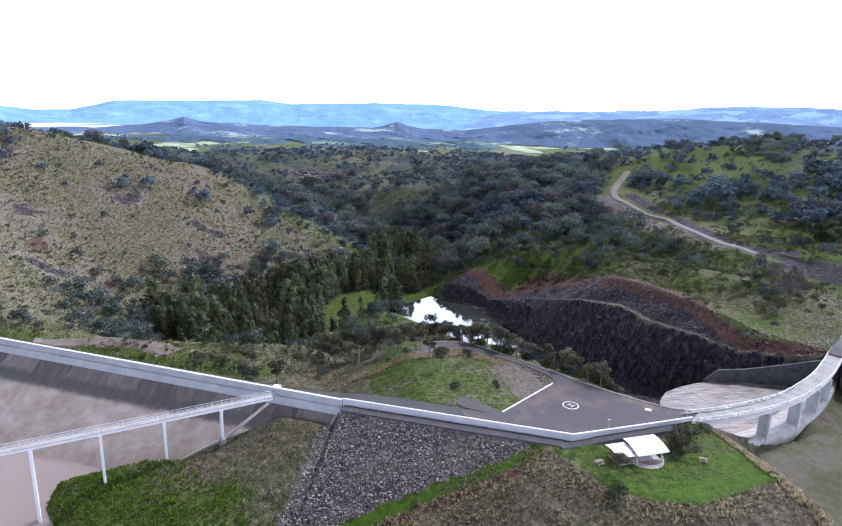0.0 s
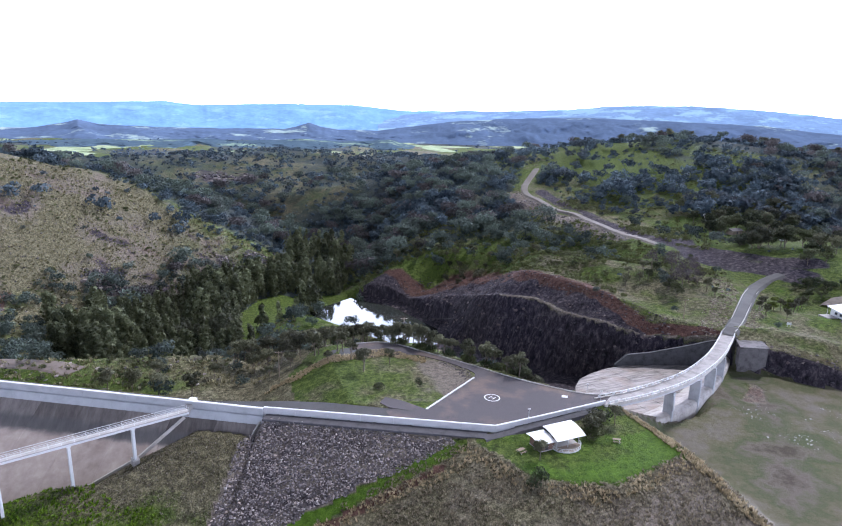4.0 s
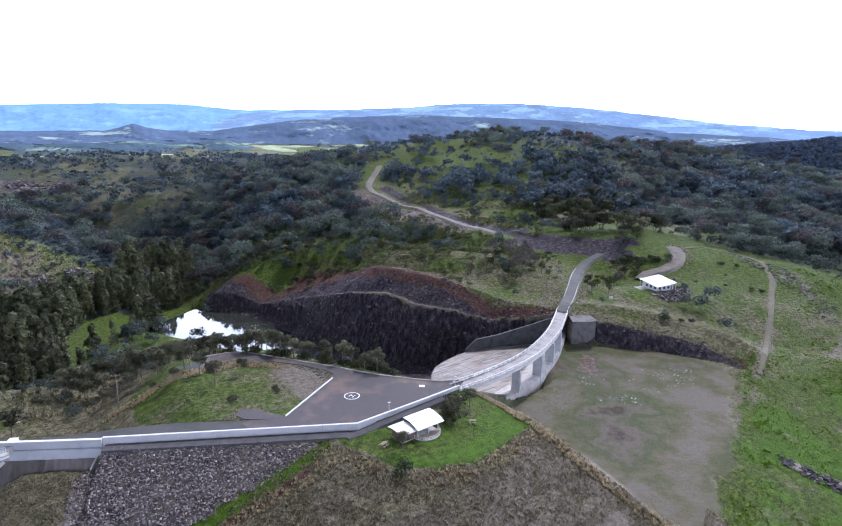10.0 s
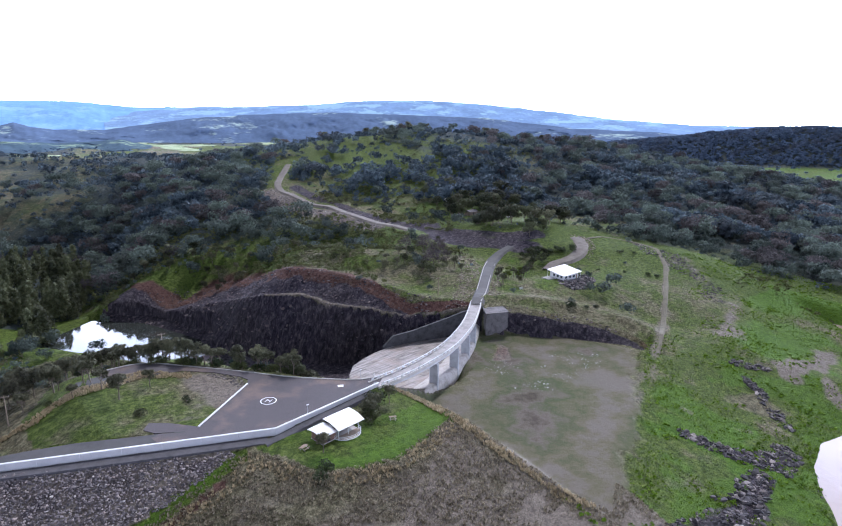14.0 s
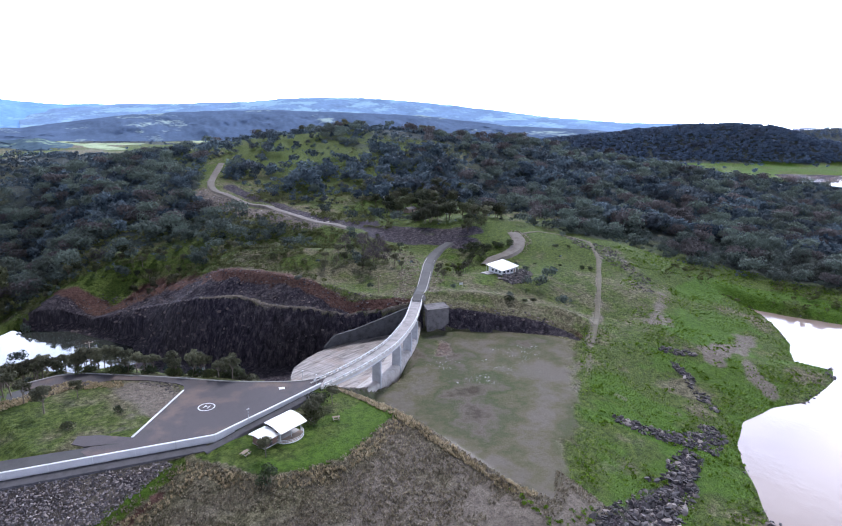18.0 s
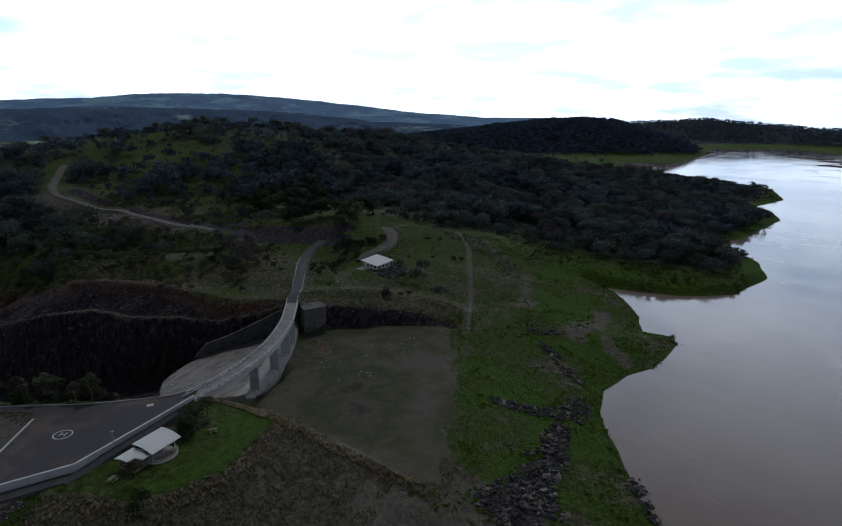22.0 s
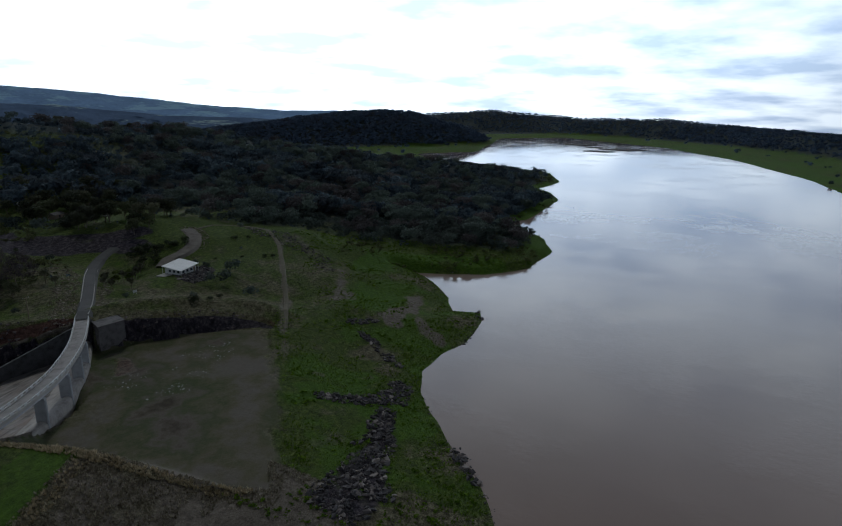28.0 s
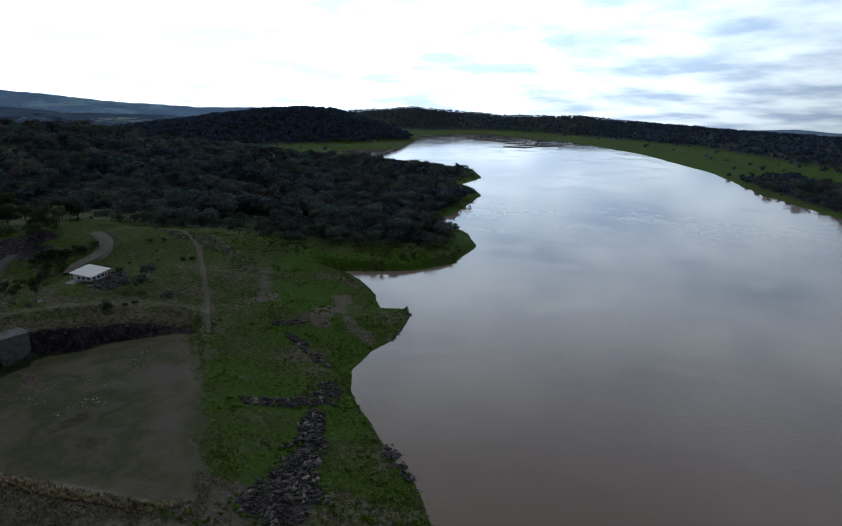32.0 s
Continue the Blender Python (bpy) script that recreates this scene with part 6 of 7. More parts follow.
for u, w in ((-5.0, -5.0), (0.0, -5.0), (5.0, -5.0), (-5.0, 0.0), (-5.0, 5.0)):
    bm = bmesh.new()
    post(bm, u, w, -1.8, eave(u, w), 0.07)
    part("veranda_post", bm, M_WHITE, house)
bm = bmesh.new()
box(bm, -8.6, -4.4, 0.5, 5.0, -0.6, 0.12)
part("terrace", bm, M_CONCRETE, house)


# ---- camp: vehicles and huts ----


def vehicle(x, y, rz, kind, mat, label, category):
    ob = empty(kind, pose(x, y, gz(x, y) + 0.05, 0, 0, rz), label, category, "vehicles at the camp")
    van = kind == "caravan"
    bm = bmesh.new()
    if van:
        box(bm, -2.6, 2.6, -1.15, 1.15, 0.5, 2.7, None, 0.3)
    else:
        box(bm, -2.25, 2.25, -0.9, 0.9, 0.35, 0.95, None, 0.14)
    part("body", bm, mat, ob)
    if not van:
        bm = bmesh.new()
        vs = box(bm, -1.5, 1.2, -0.8, 0.8, 0.94, 1.55)
        for v in bm.verts:
            if v.co.z > 1.2:
                v.co.x *= 0.75
                v.co.y *= 0.85
        cabin = part("cabin", bm, M_GLASS, ob)
        bm = bmesh.new()
        box(bm, -1.1, 0.85, -0.66, 0.66, 1.556, 1.6, None, 0.02)
        part("roof_panel", bm, mat, cabin)
    for wx in ((-0.5, 0.5) if van else (-1.4, 1.4)):
        for wy in (-1.0, 1.0) if van else (-0.85, 0.85):
            bm = bmesh.new()
            bmesh.ops.create_cone(bm, cap_ends=True, segments=12, radius1=0.33, radius2=0.33, depth=0.22, matrix=pose(wx, wy, 0.33, 90))
            wheel = part("wheel", bm, M_TYRE, ob)
            bm = bmesh.new()
            bmesh.ops.create_cone(bm, cap_ends=True, segments=10, radius1=0.19, radius2=0.19, depth=0.26, matrix=pose(wx, wy, 0.33, 90))
            part("rim", bm, M_STEEL, wheel)
    if van:
        for s in (-1.16, 1.16):
            bm = bmesh.new()
            box(bm, -1.6, -0.4, s - 0.015, s + 0.015, 1.5, 2.1)
            part("window", bm, M_GLASS, ob)
        bm = bmesh.new()
        beam(bm, (2.5, 0, 0.55), (3.9, 0, 0.55), 0.12, 0.1)
        part("drawbar", bm, M_STEEL, ob)
    return ob


vehicle(236, 351, 20, "caravan", M_WHITE, "white caravan parked under the camp trees", "caravan")
vehicle(249, 355, 75, "car", M_WHITE, "white car parked among the camp trees", "car")
vehicle(290, 336, -15, "caravan", M_WHITE, "white caravan on the camp clearing", "caravan")
vehicle(238, 285, 10, "car", M_WHITE, "white car beside the round tree", "car")
vehicle(262, 312, 55, "car", M_STEEL, "silver car at the camp", "car")


def hut(x, y, rz, w, d, hgt, label):
    ob = empty("amenities_hut", pose(x, y, gz(x, y) - 0.2, 0, 0, rz), label, "hut", "camp huts")
    for nm, x0, x1, y0, y1 in (("front_wall", -w, w, -d, -d + 0.15), ("back_wall", -w, w, d - 0.15, d), ("side_wall", -w, -w + 0.15, -d + 0.15, d - 0.15), ("side_wall", w - 0.15, w, -d + 0.15, d - 0.15)):
        bm = bmesh.new()
        box(bm, x0, x1, y0, y1, 0, hgt)
        part(nm, bm, M_TIMBER, ob)
    bm = bmesh.new()
    v = [bm.verts.new(p) for p in ((-w - 0.5, -d - 0.5, hgt), (w + 0.5, -d - 0.5, hgt), (w + 0.5, d + 0.5, hgt), (-w - 0.5, d + 0.5, hgt), (-w - 0.5, 0, hgt + 1.2), (w + 0.5, 0, hgt + 1.2))]
    for f in ((0, 1, 5, 4), (2, 3, 4, 5), (0, 4, 3), (1, 2, 5), (3, 2, 1, 0)):
        bm.faces.new([v[i] for i in f])
    part("roof", bm, M_AGED, ob)
    bm = bmesh.new()
    box(bm, -0.5, 0.5, -d - 0.04, -d - 0.004, 0, 2.0)
    part("door", bm, M_DARK, ob)
    return ob


hut(228, 312, 12, 3.5, 2.4, 2.4, "small timber hut with a grey metal roof")
hut(270, 344, -25, 3.0, 2.2, 2.4, "timber amenities hut among camp trees")

# ---- poles and cables ----


def pole(x, y, h, label):
    ob = empty("power_pole", pose(x, y, gz(x, y) - 0.3), label, "pole", "power poles")
    part("shaft", post(bmesh.new(), 0, 0, 0, h, 0.16, 8, 0.1), M_TIMBER, ob)
    bm = bmesh.new()
    box(bm, -1.1, 1.1, -0.06, 0.06, h - 0.5, h - 0.36)
    part("crossarm", bm, M_TIMBER, ob)
    for s in (-0.95, 0.95):
        part("insulator", post(bmesh.new(), s, 0, h - 0.36, h - 0.15, 0.06), M_WHITE, ob)
    return ob


POLES = [(-17, 168, 8.5), (22, 186, 9), (128, 196, 8)]
for x, y, h in POLES:
    pole(x, y, h, "grey timber power pole with one crossarm")


def cable(p, q, sag):
    cu = bpy.data.curves.new("power_cable", "CURVE")
    cu.dimensions = "3D"
    cu.bevel_depth = 0.02
    sp = cu.splines.new("POLY")
    n = 14
    sp.points.add(n)
    for i in range(n + 1):
        t = i / n
        sp.points[i].co = (p[0] + (q[0] - p[0]) * t, p[1] + (q[1] - p[1]) * t, p[2] + (q[2] - p[2]) * t - sag * 4 * t * (1 - t), 1)
    cu.materials.append(M_DARK)
    return tagged(new("power_cable", cu), "thin dark power cable strung between timber poles", "cable", "power cables")


for a, b in ((POLES[0], POLES[1]), (POLES[1], POLES[2])):
    for s in (-0.95, 0.95):
        cable((a[0] + s, a[1], gz(a[0], a[1]) + a[2] - 0.45), (b[0] + s, b[1], gz(b[0], b[1]) + b[2] - 0.45), 2.5)


def lamp_post(x, y, z, h, label):
    ob = empty("light_pole", pose(x, y, z), label, "light pole", "light poles")
    part("shaft", post(bmesh.new(), 0, 0, 0, h, 0.06, 8), M_STEEL, ob)
    bm = bmesh.new()
    box(bm, -0.35, 0.35, -0.14, 0.14, h, h + 0.12, None, 0.02)
    part("head", bm, M_PAINTED, ob)
    return ob


lamp_post(44.5, 123.2, 0.9, 2.6, "thin steel light pole standing on the parapet")
lamp_post(66.2, 131.6, 0.0, 3.0, "thin steel light pole at the bridge end")
lamp_post(64.8, 136.8, 0.0, 2.6, "thin steel light pole beside the kerb")


def sign(x, y, rz, label):
    ob = empty("sign_board", pose(x, y, gz(x, y), 0, 0, rz), label, "sign", "sign boards")
    for s in (-0.5, 0.5):
        part("leg", post(bmesh.new(), s, 0, 0, 1.6, 0.04), M_STEEL, ob)
    bm = bmesh.new()
    box(bm, -0.8, 0.8, -0.05, -0.01, 0.7, 1.6)
    part("board", bm, M_WHITE, ob)
    return ob


sign(137, 182, -40, "white sign board beside the road at the bridge end")
sign(133.5, 178, -40, "white sign board on the rock bank")
sign(160, 182, -20, "small white sign on the grass by the house")

# ---- single trees and shrubs ----


def limb(V, F, p, q, r0, r1, sides=5):
    p, q = np.array(p, float), np.array(q, float)
    d = q - p
    d /= np.linalg.norm(d)
    a = np.cross(d, (0.3, 0.9, 0.2))
    a /= np.linalg.norm(a)
    b = np.cross(d, a)
    base = len(V)
    for c, r in ((p, r0), (q, r1)):
        for s in range(sides):
            t = s * 2 * math.pi / sides
            V.append(tuple(c + (a * math.cos(t) + b * math.sin(t)) * r))
    for s in range(sides):
        t = (s + 1) % sides
        F.append((base + s, base + t, base + sides + t, base + sides + s))


def make_tree(name, seed, h, spread, leaf_mat, label, group, clumps=300, tall=False, trunk_share=0.4, leaf=0.3, category="tree"):
    g = np.random.default_rng(seed)
    ob = empty(name, pose(0, 0, 0), label, category, group)
    V, F = [], []
    lean = g.normal(0, 0.04, 2) * h
    fork = (lean[0], lean[1], h * trunk_share)
    limb(V, F, (0, 0, -0.4), fork, h * 0.028, h * 0.018, 6)
    tips = []
    for k in range(7 if not tall else 9):
        a = k * 2.4 + g.uniform(-0.5, 0.5)
        if tall:
            z = h * (0.2 + 0.78 * k / 8)
            rad = spread * (1.05 - 0.85 * k / 8) * g.uniform(0.5, 0.8)
        else:
            z = h * (g.uniform(0.52, 0.9) if trunk_share > 0.32 else g.uniform(0.32, 0.84))
            rad = spread * g.uniform(0.35, 0.85) * (1.15 - z / h * 0.5)
        tip = (fork[0] + math.cos(a) * rad, fork[1] + math.sin(a) * rad, z)
        start = fork if not tall else (lean[0] * z / h, lean[1] * z / h, z * 0.8)
        limb(V, F, start, tip, h * 0.012, h * 0.005, 4)
        tips.append(tip)
    if tall:
        limb(V, F, fork, (lean[0] * 1.5, lean[1] * 1.5, h * 0.95), h * 0.018, h * 0.004, 5)
        tips.append((lean[0] * 1.5, lean[1] * 1.5, h * 0.9))
    else:
        tips.append((fork[0], fork[1], h * 0.82))
    from_arrays("trunk", V, F, M_BARK, True, parent=ob)
    CV, CF = [], []
    per = clumps // len(tips)
    for tip in tips:
        rx = spread * g.uniform(0.34, 0.5)
        rz = rx * g.uniform(0.55, 0.85)
        v, f = clump_cloud(g, per, rx, rz, 0.0, leaf)
        core, cf = leafy_crown(g, 60, 1, rx, rz, 0.0, leaf * 1.15)
        f = np.concatenate([f, cf + len(v)])
        v = np.concatenate([v, core])
        CF.append(f + sum(len(c) for c in CV))
        CV.append(v + np.array(tip))
    from_arrays("crown", np.concatenate(CV), np.concatenate(CF), leaf_mat, parent=ob)
    return ob


def make_shrub(seed, r, leaf_mat, label, group, clumps=110):
    g = np.random.default_rng(seed)
    ob = empty("shrub", pose(0, 0, 0), label, "shrub", group)
    for k in range(4):
        V, F = [], []
        a = k * 1.57 + g.uniform(-0.3, 0.3)
        limb(V, F, (0, 0, -0.2), (math.cos(a) * r * 0.5, math.sin(a) * r * 0.5, r * 0.8), 0.05, 0.02, 4)
        from_arrays("stem", V, F, M_BARK, True, parent=ob)
    v, f = leafy_crown(g, clumps * 3, 3, r, r * 0.66, r * 0.62, r * 0.13)
    from_arrays("foliage", v, f, leaf_mat, parent=ob)
    return ob


GUMS = [make_tree("gum_tree", 40 + i, 7.0, 2.6, M_GUM, "grey-green gum tree with an open crown", "gum trees", 230) for i in range(4)]
ROUND = [make_tree("shade_tree", 60 + i, 7.0, 3.2, M_OAK, "dark round-crowned shade tree", "shade trees", 480, trunk_share=0.22) for i in range(3)]
OAKS = [make_tree("river_oak", 80 + i, 11.0, 2.4, M_OAK, "tall dark river oak with feathery foliage", "river oaks", 360, True, 0.3) for i in range(3)]
SHRUBS = [make_shrub(90 + i, 1.0, M_SHRUB, "rounded olive-green shrub in dry grass", "shrubs") for i in range(3)]
DARKS = [make_shrub(95 + i, 1.0, M_DARKSHRUB, "dark dense shrub on the slope", "shrubs") for i in range(2)]
prng = random.Random(11)
first_use = set()


def plant(kinds, x, y, scale, squash=1.0):
    src = prng.choice(kinds)
    if float(line_near(np.array([x]), np.array([y]), ROADSIDE)[0][0]) < 4.0:
        x, y = x + 4.5, y - 4.5
    m = pose(x, y, gz(x, y) - 0.05, 0, 0, prng.uniform(0, 360)) @ Matrix.Diagonal((scale, scale, scale * squash, 1))
    if src.name not in first_use:
        first_use.add(src.name)
        src.matrix_basis = m
        return src
    back = Matrix.Diagonal((1 / src.scale.x, 1 / src.scale.y, 1 / src.scale.z, 1))
    return copy_thing(src, m @ back)


def row(kinds, pts, n, spread, lo, hi):
    """Plants strung unevenly along a line."""
    lens = [math.dist(p, q) for p, q in zip(pts[:-1], pts[1:])]
    for k in range(n):
        d = (k + prng.uniform(0.1, 0.9)) / n * sum(lens)
        i = 0
        while d > lens[i] and i < len(lens) - 1:
            d -= lens[i]
            i += 1
        t = d / lens[i]
        x = pts[i][0] + (pts[i + 1][0] - pts[i][0]) * t + prng.gauss(0, spread)
        y = pts[i][1] + (pts[i + 1][1] - pts[i][1]) * t + prng.gauss(0, spread)
        plant(kinds, x, y, prng.uniform(lo, hi))


# along the outer edge of the hardstand and down its bank
row(GUMS + DARKS, [(8, 186), (20, 178), (31, 170), (42, 161)], 18, 1.8, 0.65, 1.05)
row(GUMS, [(42, 161), (50, 153), (59, 146)], 6, 1.2, 0.7, 1.1)
row(SHRUBS + DARKS, [(12, 182), (32, 169), (52, 150), (66, 141)], 24, 1.2, 1.3, 2.3)
plant(ROUND, 51.5, 151.5, 0.95)
plant(ROUND, 65.0, 140.5, 0.8)
row(GUMS, [(-24, 196), (-6, 196), (10, 194), (26, 186)], 18, 5.0, 0.7, 1.05)
row(GUMS, [(-34, 188), (-22, 182), (-8, 180), (2, 176)], 16, 3.5, 0.8, 1.3)
row(GUMS + SHRUBS, [(6, 184), (24, 175), (40, 162), (58, 146)], 22, 1.4, 0.7, 1.15)
row(SHRUBS, [(40, 164), (52, 154), (66, 142)], 12, 1.0, 1.0, 1.9)
# on the grass of the dam shoulder
for x, y, s in ((7.3, 156, 1.05), (15, 160.5, 0.7), (4, 164.5, 0.85), (-2.5, 163, 0.6), (-14, 173, 0.8), (-20, 171, 0.6)):
    plant(GUMS, x, y, s)
plant(SHRUBS, 10.6, 144.8, 1.5)
plant(DARKS, 21.7, 146.6, 1.15)
plant(SHRUBS, -8, 166, 1.1)
# below the dam
for x, y, s in ((-41, 163, 1.1), (-50, 164, 1.2), (-58, 167, 1.15), (-37, 176, 0.7), (-66, 170, 1.1), (-53, 175, 1.0)):
    plant(GUMS, x, y, s)
row(OAKS, [(-84, 205), (-66, 208), (-54, 216), (-50, 232), (-52, 256)], 26, 3.0, 0.75, 1.1)
for x, y, s in ((-38.5, 292, 0.8), (-26, 298, 0.5), (-18, 318, 0.45), (-8, 330, 0.4)):
    plant(ROUND, x, y, s)
# round the pavilion
plant(GUMS, 42.6, 109.2, 0.7)
plant(DARKS, 39.8, 101.6, 2.3)
plant(SHRUBS, 57.4, 116.6, 2.5)
plant(SHRUBS, 59.0, 119.0, 2.2)
plant(DARKS, 62.6, 124.6, 2.7)
plant(GUMS, 65.6, 121.8, 0.75)
for x, y, sc in ((58.0, 117.8, 0.62), (60.2, 119.6, 0.6), (56.6, 118.6, 0.5)):
    plant(GUMS, x, y, sc * 1.2)
# near the house
for x, y, s in ((166, 159, 2.1), (177, 157, 1.3), (171, 156, 1.2), (229.6, 174, 1.5), (233, 172, 1.3), (221.6, 181, 1.0), (214, 190, 0.8), (240, 200, 1.6), (246, 196, 1.1)):
    plant(DARKS, x, y, s)
for x, y, s in ((170, 199, 0.7), (158, 191, 0.55), (163, 187, 0.65), (154, 197, 0.6), (165, 203, 0.7), (160, 198, 0.55)):
    plant(GUMS, x, y, s)
for x, y, sc in ((194, 213, 0.75), (199, 212, 0.7), (203, 215, 0.75), (198, 219, 0.8)):
    plant(ROUND, x, y, sc)
row(DARKS, [(196, 224), (206, 222), (214, 215), (220, 213)], 10, 1.2, 1.8, 2.6)
row(GUMS, [(172, 196), (178, 202), (184, 208)], 5, 1.6, 0.5, 0.75)
# trees standing round the camp and the drive
for x, y, sc in ((241, 337, 1.7), (236, 322, 1.5), (246, 316, 1.4), (265, 330, 1.6), (219, 264, 1.25), (212, 268, 1.2), (205, 266, 1.1), (225, 268, 1.1), (214, 239, 1.2), (219, 244, 1.3), (224, 240, 1.1), (250, 330, 1.5)):
    plant(ROUND, x, y, sc)
for x, y, sc in ((226, 250, 1.5), (232, 246, 1.4), (238, 250, 1.3), (255, 322, 1.5), (232, 332, 1.6)):
    plant(GUMS, x, y, sc)
# camp
row(ROUND, [(205, 268), (222, 262), (238, 262), (252, 258), (262, 268)], 12, 4.0, 1.1, 1.7)
row(ROUND, [(214, 306), (236, 322), (256, 326), (276, 318)], 15, 6.0, 1.1, 1.7)
row(ROUND, [(230, 366), (256, 372), (282, 364), (304, 346)], 14, 6.0, 1.2, 1.7)
row(DARKS, [(203, 272), (214, 282), (230, 280)], 9, 1.5, 3.0, 4.6)
row(ROUND, [(220, 290), (238, 300), (256, 292)], 8, 4.0, 0.9, 1.4)
row(ROUND, [(222, 332), (244, 344), (268, 336)], 9, 5.0, 1.0, 1.5)
# on the skyline of the hill
for x, y, sc in ((338, 600, 1.5), (347, 598, 1.7), (366, 592, 1.3), (428, 561, 1.8), (437, 556, 1.9), (482, 527, 1.5), (300, 612, 1.4), (262, 637, 1.3)):
    plant(GUMS, x, y, sc)
# quarry top
MAUVE = [make_tree("bare_tree", 130 + i, 7.0, 3.0, M_MAUVE, "mauve-grey leafless tree with fine twigs", "bare trees", 150, trunk_share=0.3, leaf=0.17) for i in range(2)]
LIMES = [make_tree("young_tree", 140, 6.0, 1.9, M_LIME, "young lime-green tree in fresh leaf", "young trees", 260, trunk_share=0.25)]
row(MAUVE, [(146, 222), (147, 238), (158, 246), (164, 256)], 15, 4.0, 0.8, 1.35)
row(LIMES, [(164, 196), (172, 203)], 3, 1.2, 0.8, 1.1)
row(GUMS + ROUND, [(150, 210), (140, 236), (132, 240), (122, 232)], 10, 4.5, 0.6, 0.95)
row(SHRUBS, [(160, 250), (140, 262), (118, 270), (96, 284)], 30, 7.0, 1.0, 2.2)
row(SHRUBS + DARKS, [(150, 262), (148, 300), (140, 330), (122, 318)], 30, 8.0, 1.0, 2.4)
row(GUMS, [(120, 300), (90, 312), (70, 330), (110, 340)], 22, 8.0, 0.6, 0.9)
row(ROUND + GUMS, [(18, 366), (40, 372), (62, 362), (86, 346)], 26, 6.0, 0.6, 1.1)

# thick young trees between the shoulder and the clearing
row(GUMS, [(-34, 205), (-18, 212), (-4, 206), (2, 202)], 20, 6.0, 0.8, 1.2)
row(GUMS, [(-34, 222), (-22, 228), (-10, 240), (-2, 252)], 20, 4.0, 0.6, 0.95)

row(GUMS, [(-30, 214), (-12, 222), (2, 214), (14, 202)], 16, 4.5, 0.8, 1.2)
row(GUMS + DARKS, [(-46, 196), (-30, 196), (-12, 190), (0, 186)], 16, 3.5, 0.8, 1.3)

# ---- loose stones, tufts and weeds ----


def pebble(g, n=13):
    """An angular broken stone: the hull of a few points."""
    bm = bmesh.new()
    q = g.normal(size=(n, 3))
    q = q / np.linalg.norm(q, axis=1)[:, None] * g.uniform(0.75, 1.15, (n, 1)) * np.array((1.15, 0.8, 0.68))
    for v in q:
        bm.verts.new(v)
    bmesh.ops.convex_hull(bm, input=bm.verts)
    bmesh.ops.triangulate(bm, faces=bm.faces)
    bm.verts.index_update()
    V = np.array([v.co[:] for v in bm.verts])
    F = np.array([[v.index for v in f.verts] for f in bm.faces])
    bm.free()
    return V, F


def tuft(g, blades=7, spread=0.5):
    V, F = [], []
    for k in range(blades):
        a = g.uniform(0, 6.28)
        r = g.uniform(0.1, 0.4) * spread
        c = np.array((math.cos(a) * r, math.sin(a) * r, 0))
        o = np.array((math.cos(a) * spread, math.sin(a) * spread, g.uniform(0.7, 1.1)))
        w = np.array((-math.sin(a), math.cos(a), 0)) * 0.28
        b = len(V)
        V += [c - w, c + w, c * 0.3 + o]
        F += [(b, b + 1, b + 2)]
    return np.array(V), np.array(F)


STONES = [pebble(rng) for i in range(9)]
TUFTS = [tuft(rng) for i in range(5)]


def stone_material(name, stops):
    m = Mat(name, rough=0.9)
    g = m.node("ShaderNodeNewGeometry")
    o = m.node("ShaderNodeObjectInfo")
    pick = m.math("FRACT", m.math("ADD", g.outputs["Random Per Island"], o.outputs["Random"]), 0.0)
    m.color(m.mix(0.25, m.ramp(pick, stops), m.ramp(m.noise(2.5, 4), [(0.3, (0.03, 0.03, 0.03)), (0.7, (0.22, 0.2, 0.19))])))
    return m.m


M_RIPRAP = stone_material("facing_stone", [(0.0, (0.04, 0.036, 0.042)), (0.45, (0.15, 0.13, 0.138)), (0.8, (0.33, 0.29, 0.285)), (0.95, (0.4, 0.33, 0.29)), (1.0, (0.62, 0.58, 0.55))])
M_BOULDER = stone_material("dark_boulder", [(0.0, (0.018, 0.017, 0.022)), (0.55, (0.06, 0.054, 0.062)), (0.85, (0.17, 0.145, 0.14)), (1.0, (0.36, 0.31, 0.28))])
BLOCKS = []
for v, f in STONES:
    me = bpy.data.meshes.new("boulder")
    me.from_pydata([tuple(map(float, c)) for c in v], [], [tuple(map(int, t)) for t in f])
    me.materials.append(M_BOULDER)
    BLOCKS.append(me)
M_PALE = stone_material("pale_stone", [(0.0, (0.3, 0.29, 0.28)), (1.0, (0.62, 0.6, 0.58))])
M_DRYTUFT = blade_material("dry_tussock", (0.1, 0.084, 0.062), (0.43, 0.38, 0.275))
M_HILLTUFT = blade_material("olive_dry_tussock", (0.08, 0.076, 0.042), (0.4, 0.365, 0.22))
M_GREYTUFT = blade_material("grey_dry_tussock", (0.085, 0.076, 0.058), (0.36, 0.325, 0.255))
M_STRAW = blade_material("bleached_straw", (0.24, 0.195, 0.115), (0.55, 0.46, 0.3))
M_WEED = blade_material("green_weed", (0.035, 0.08, 0.008), (0.21, 0.32, 0.035))


def spots(n, x0, x1, y0, y1, keep, seed):
    g = np.random.default_rng(seed)
    x, y = g.uniform(x0, x1, n), g.uniform(y0, y1, n)
    ok = keep(x, y)
    x, y = x[ok], y[ok]
    return x, y, ground(x, y)


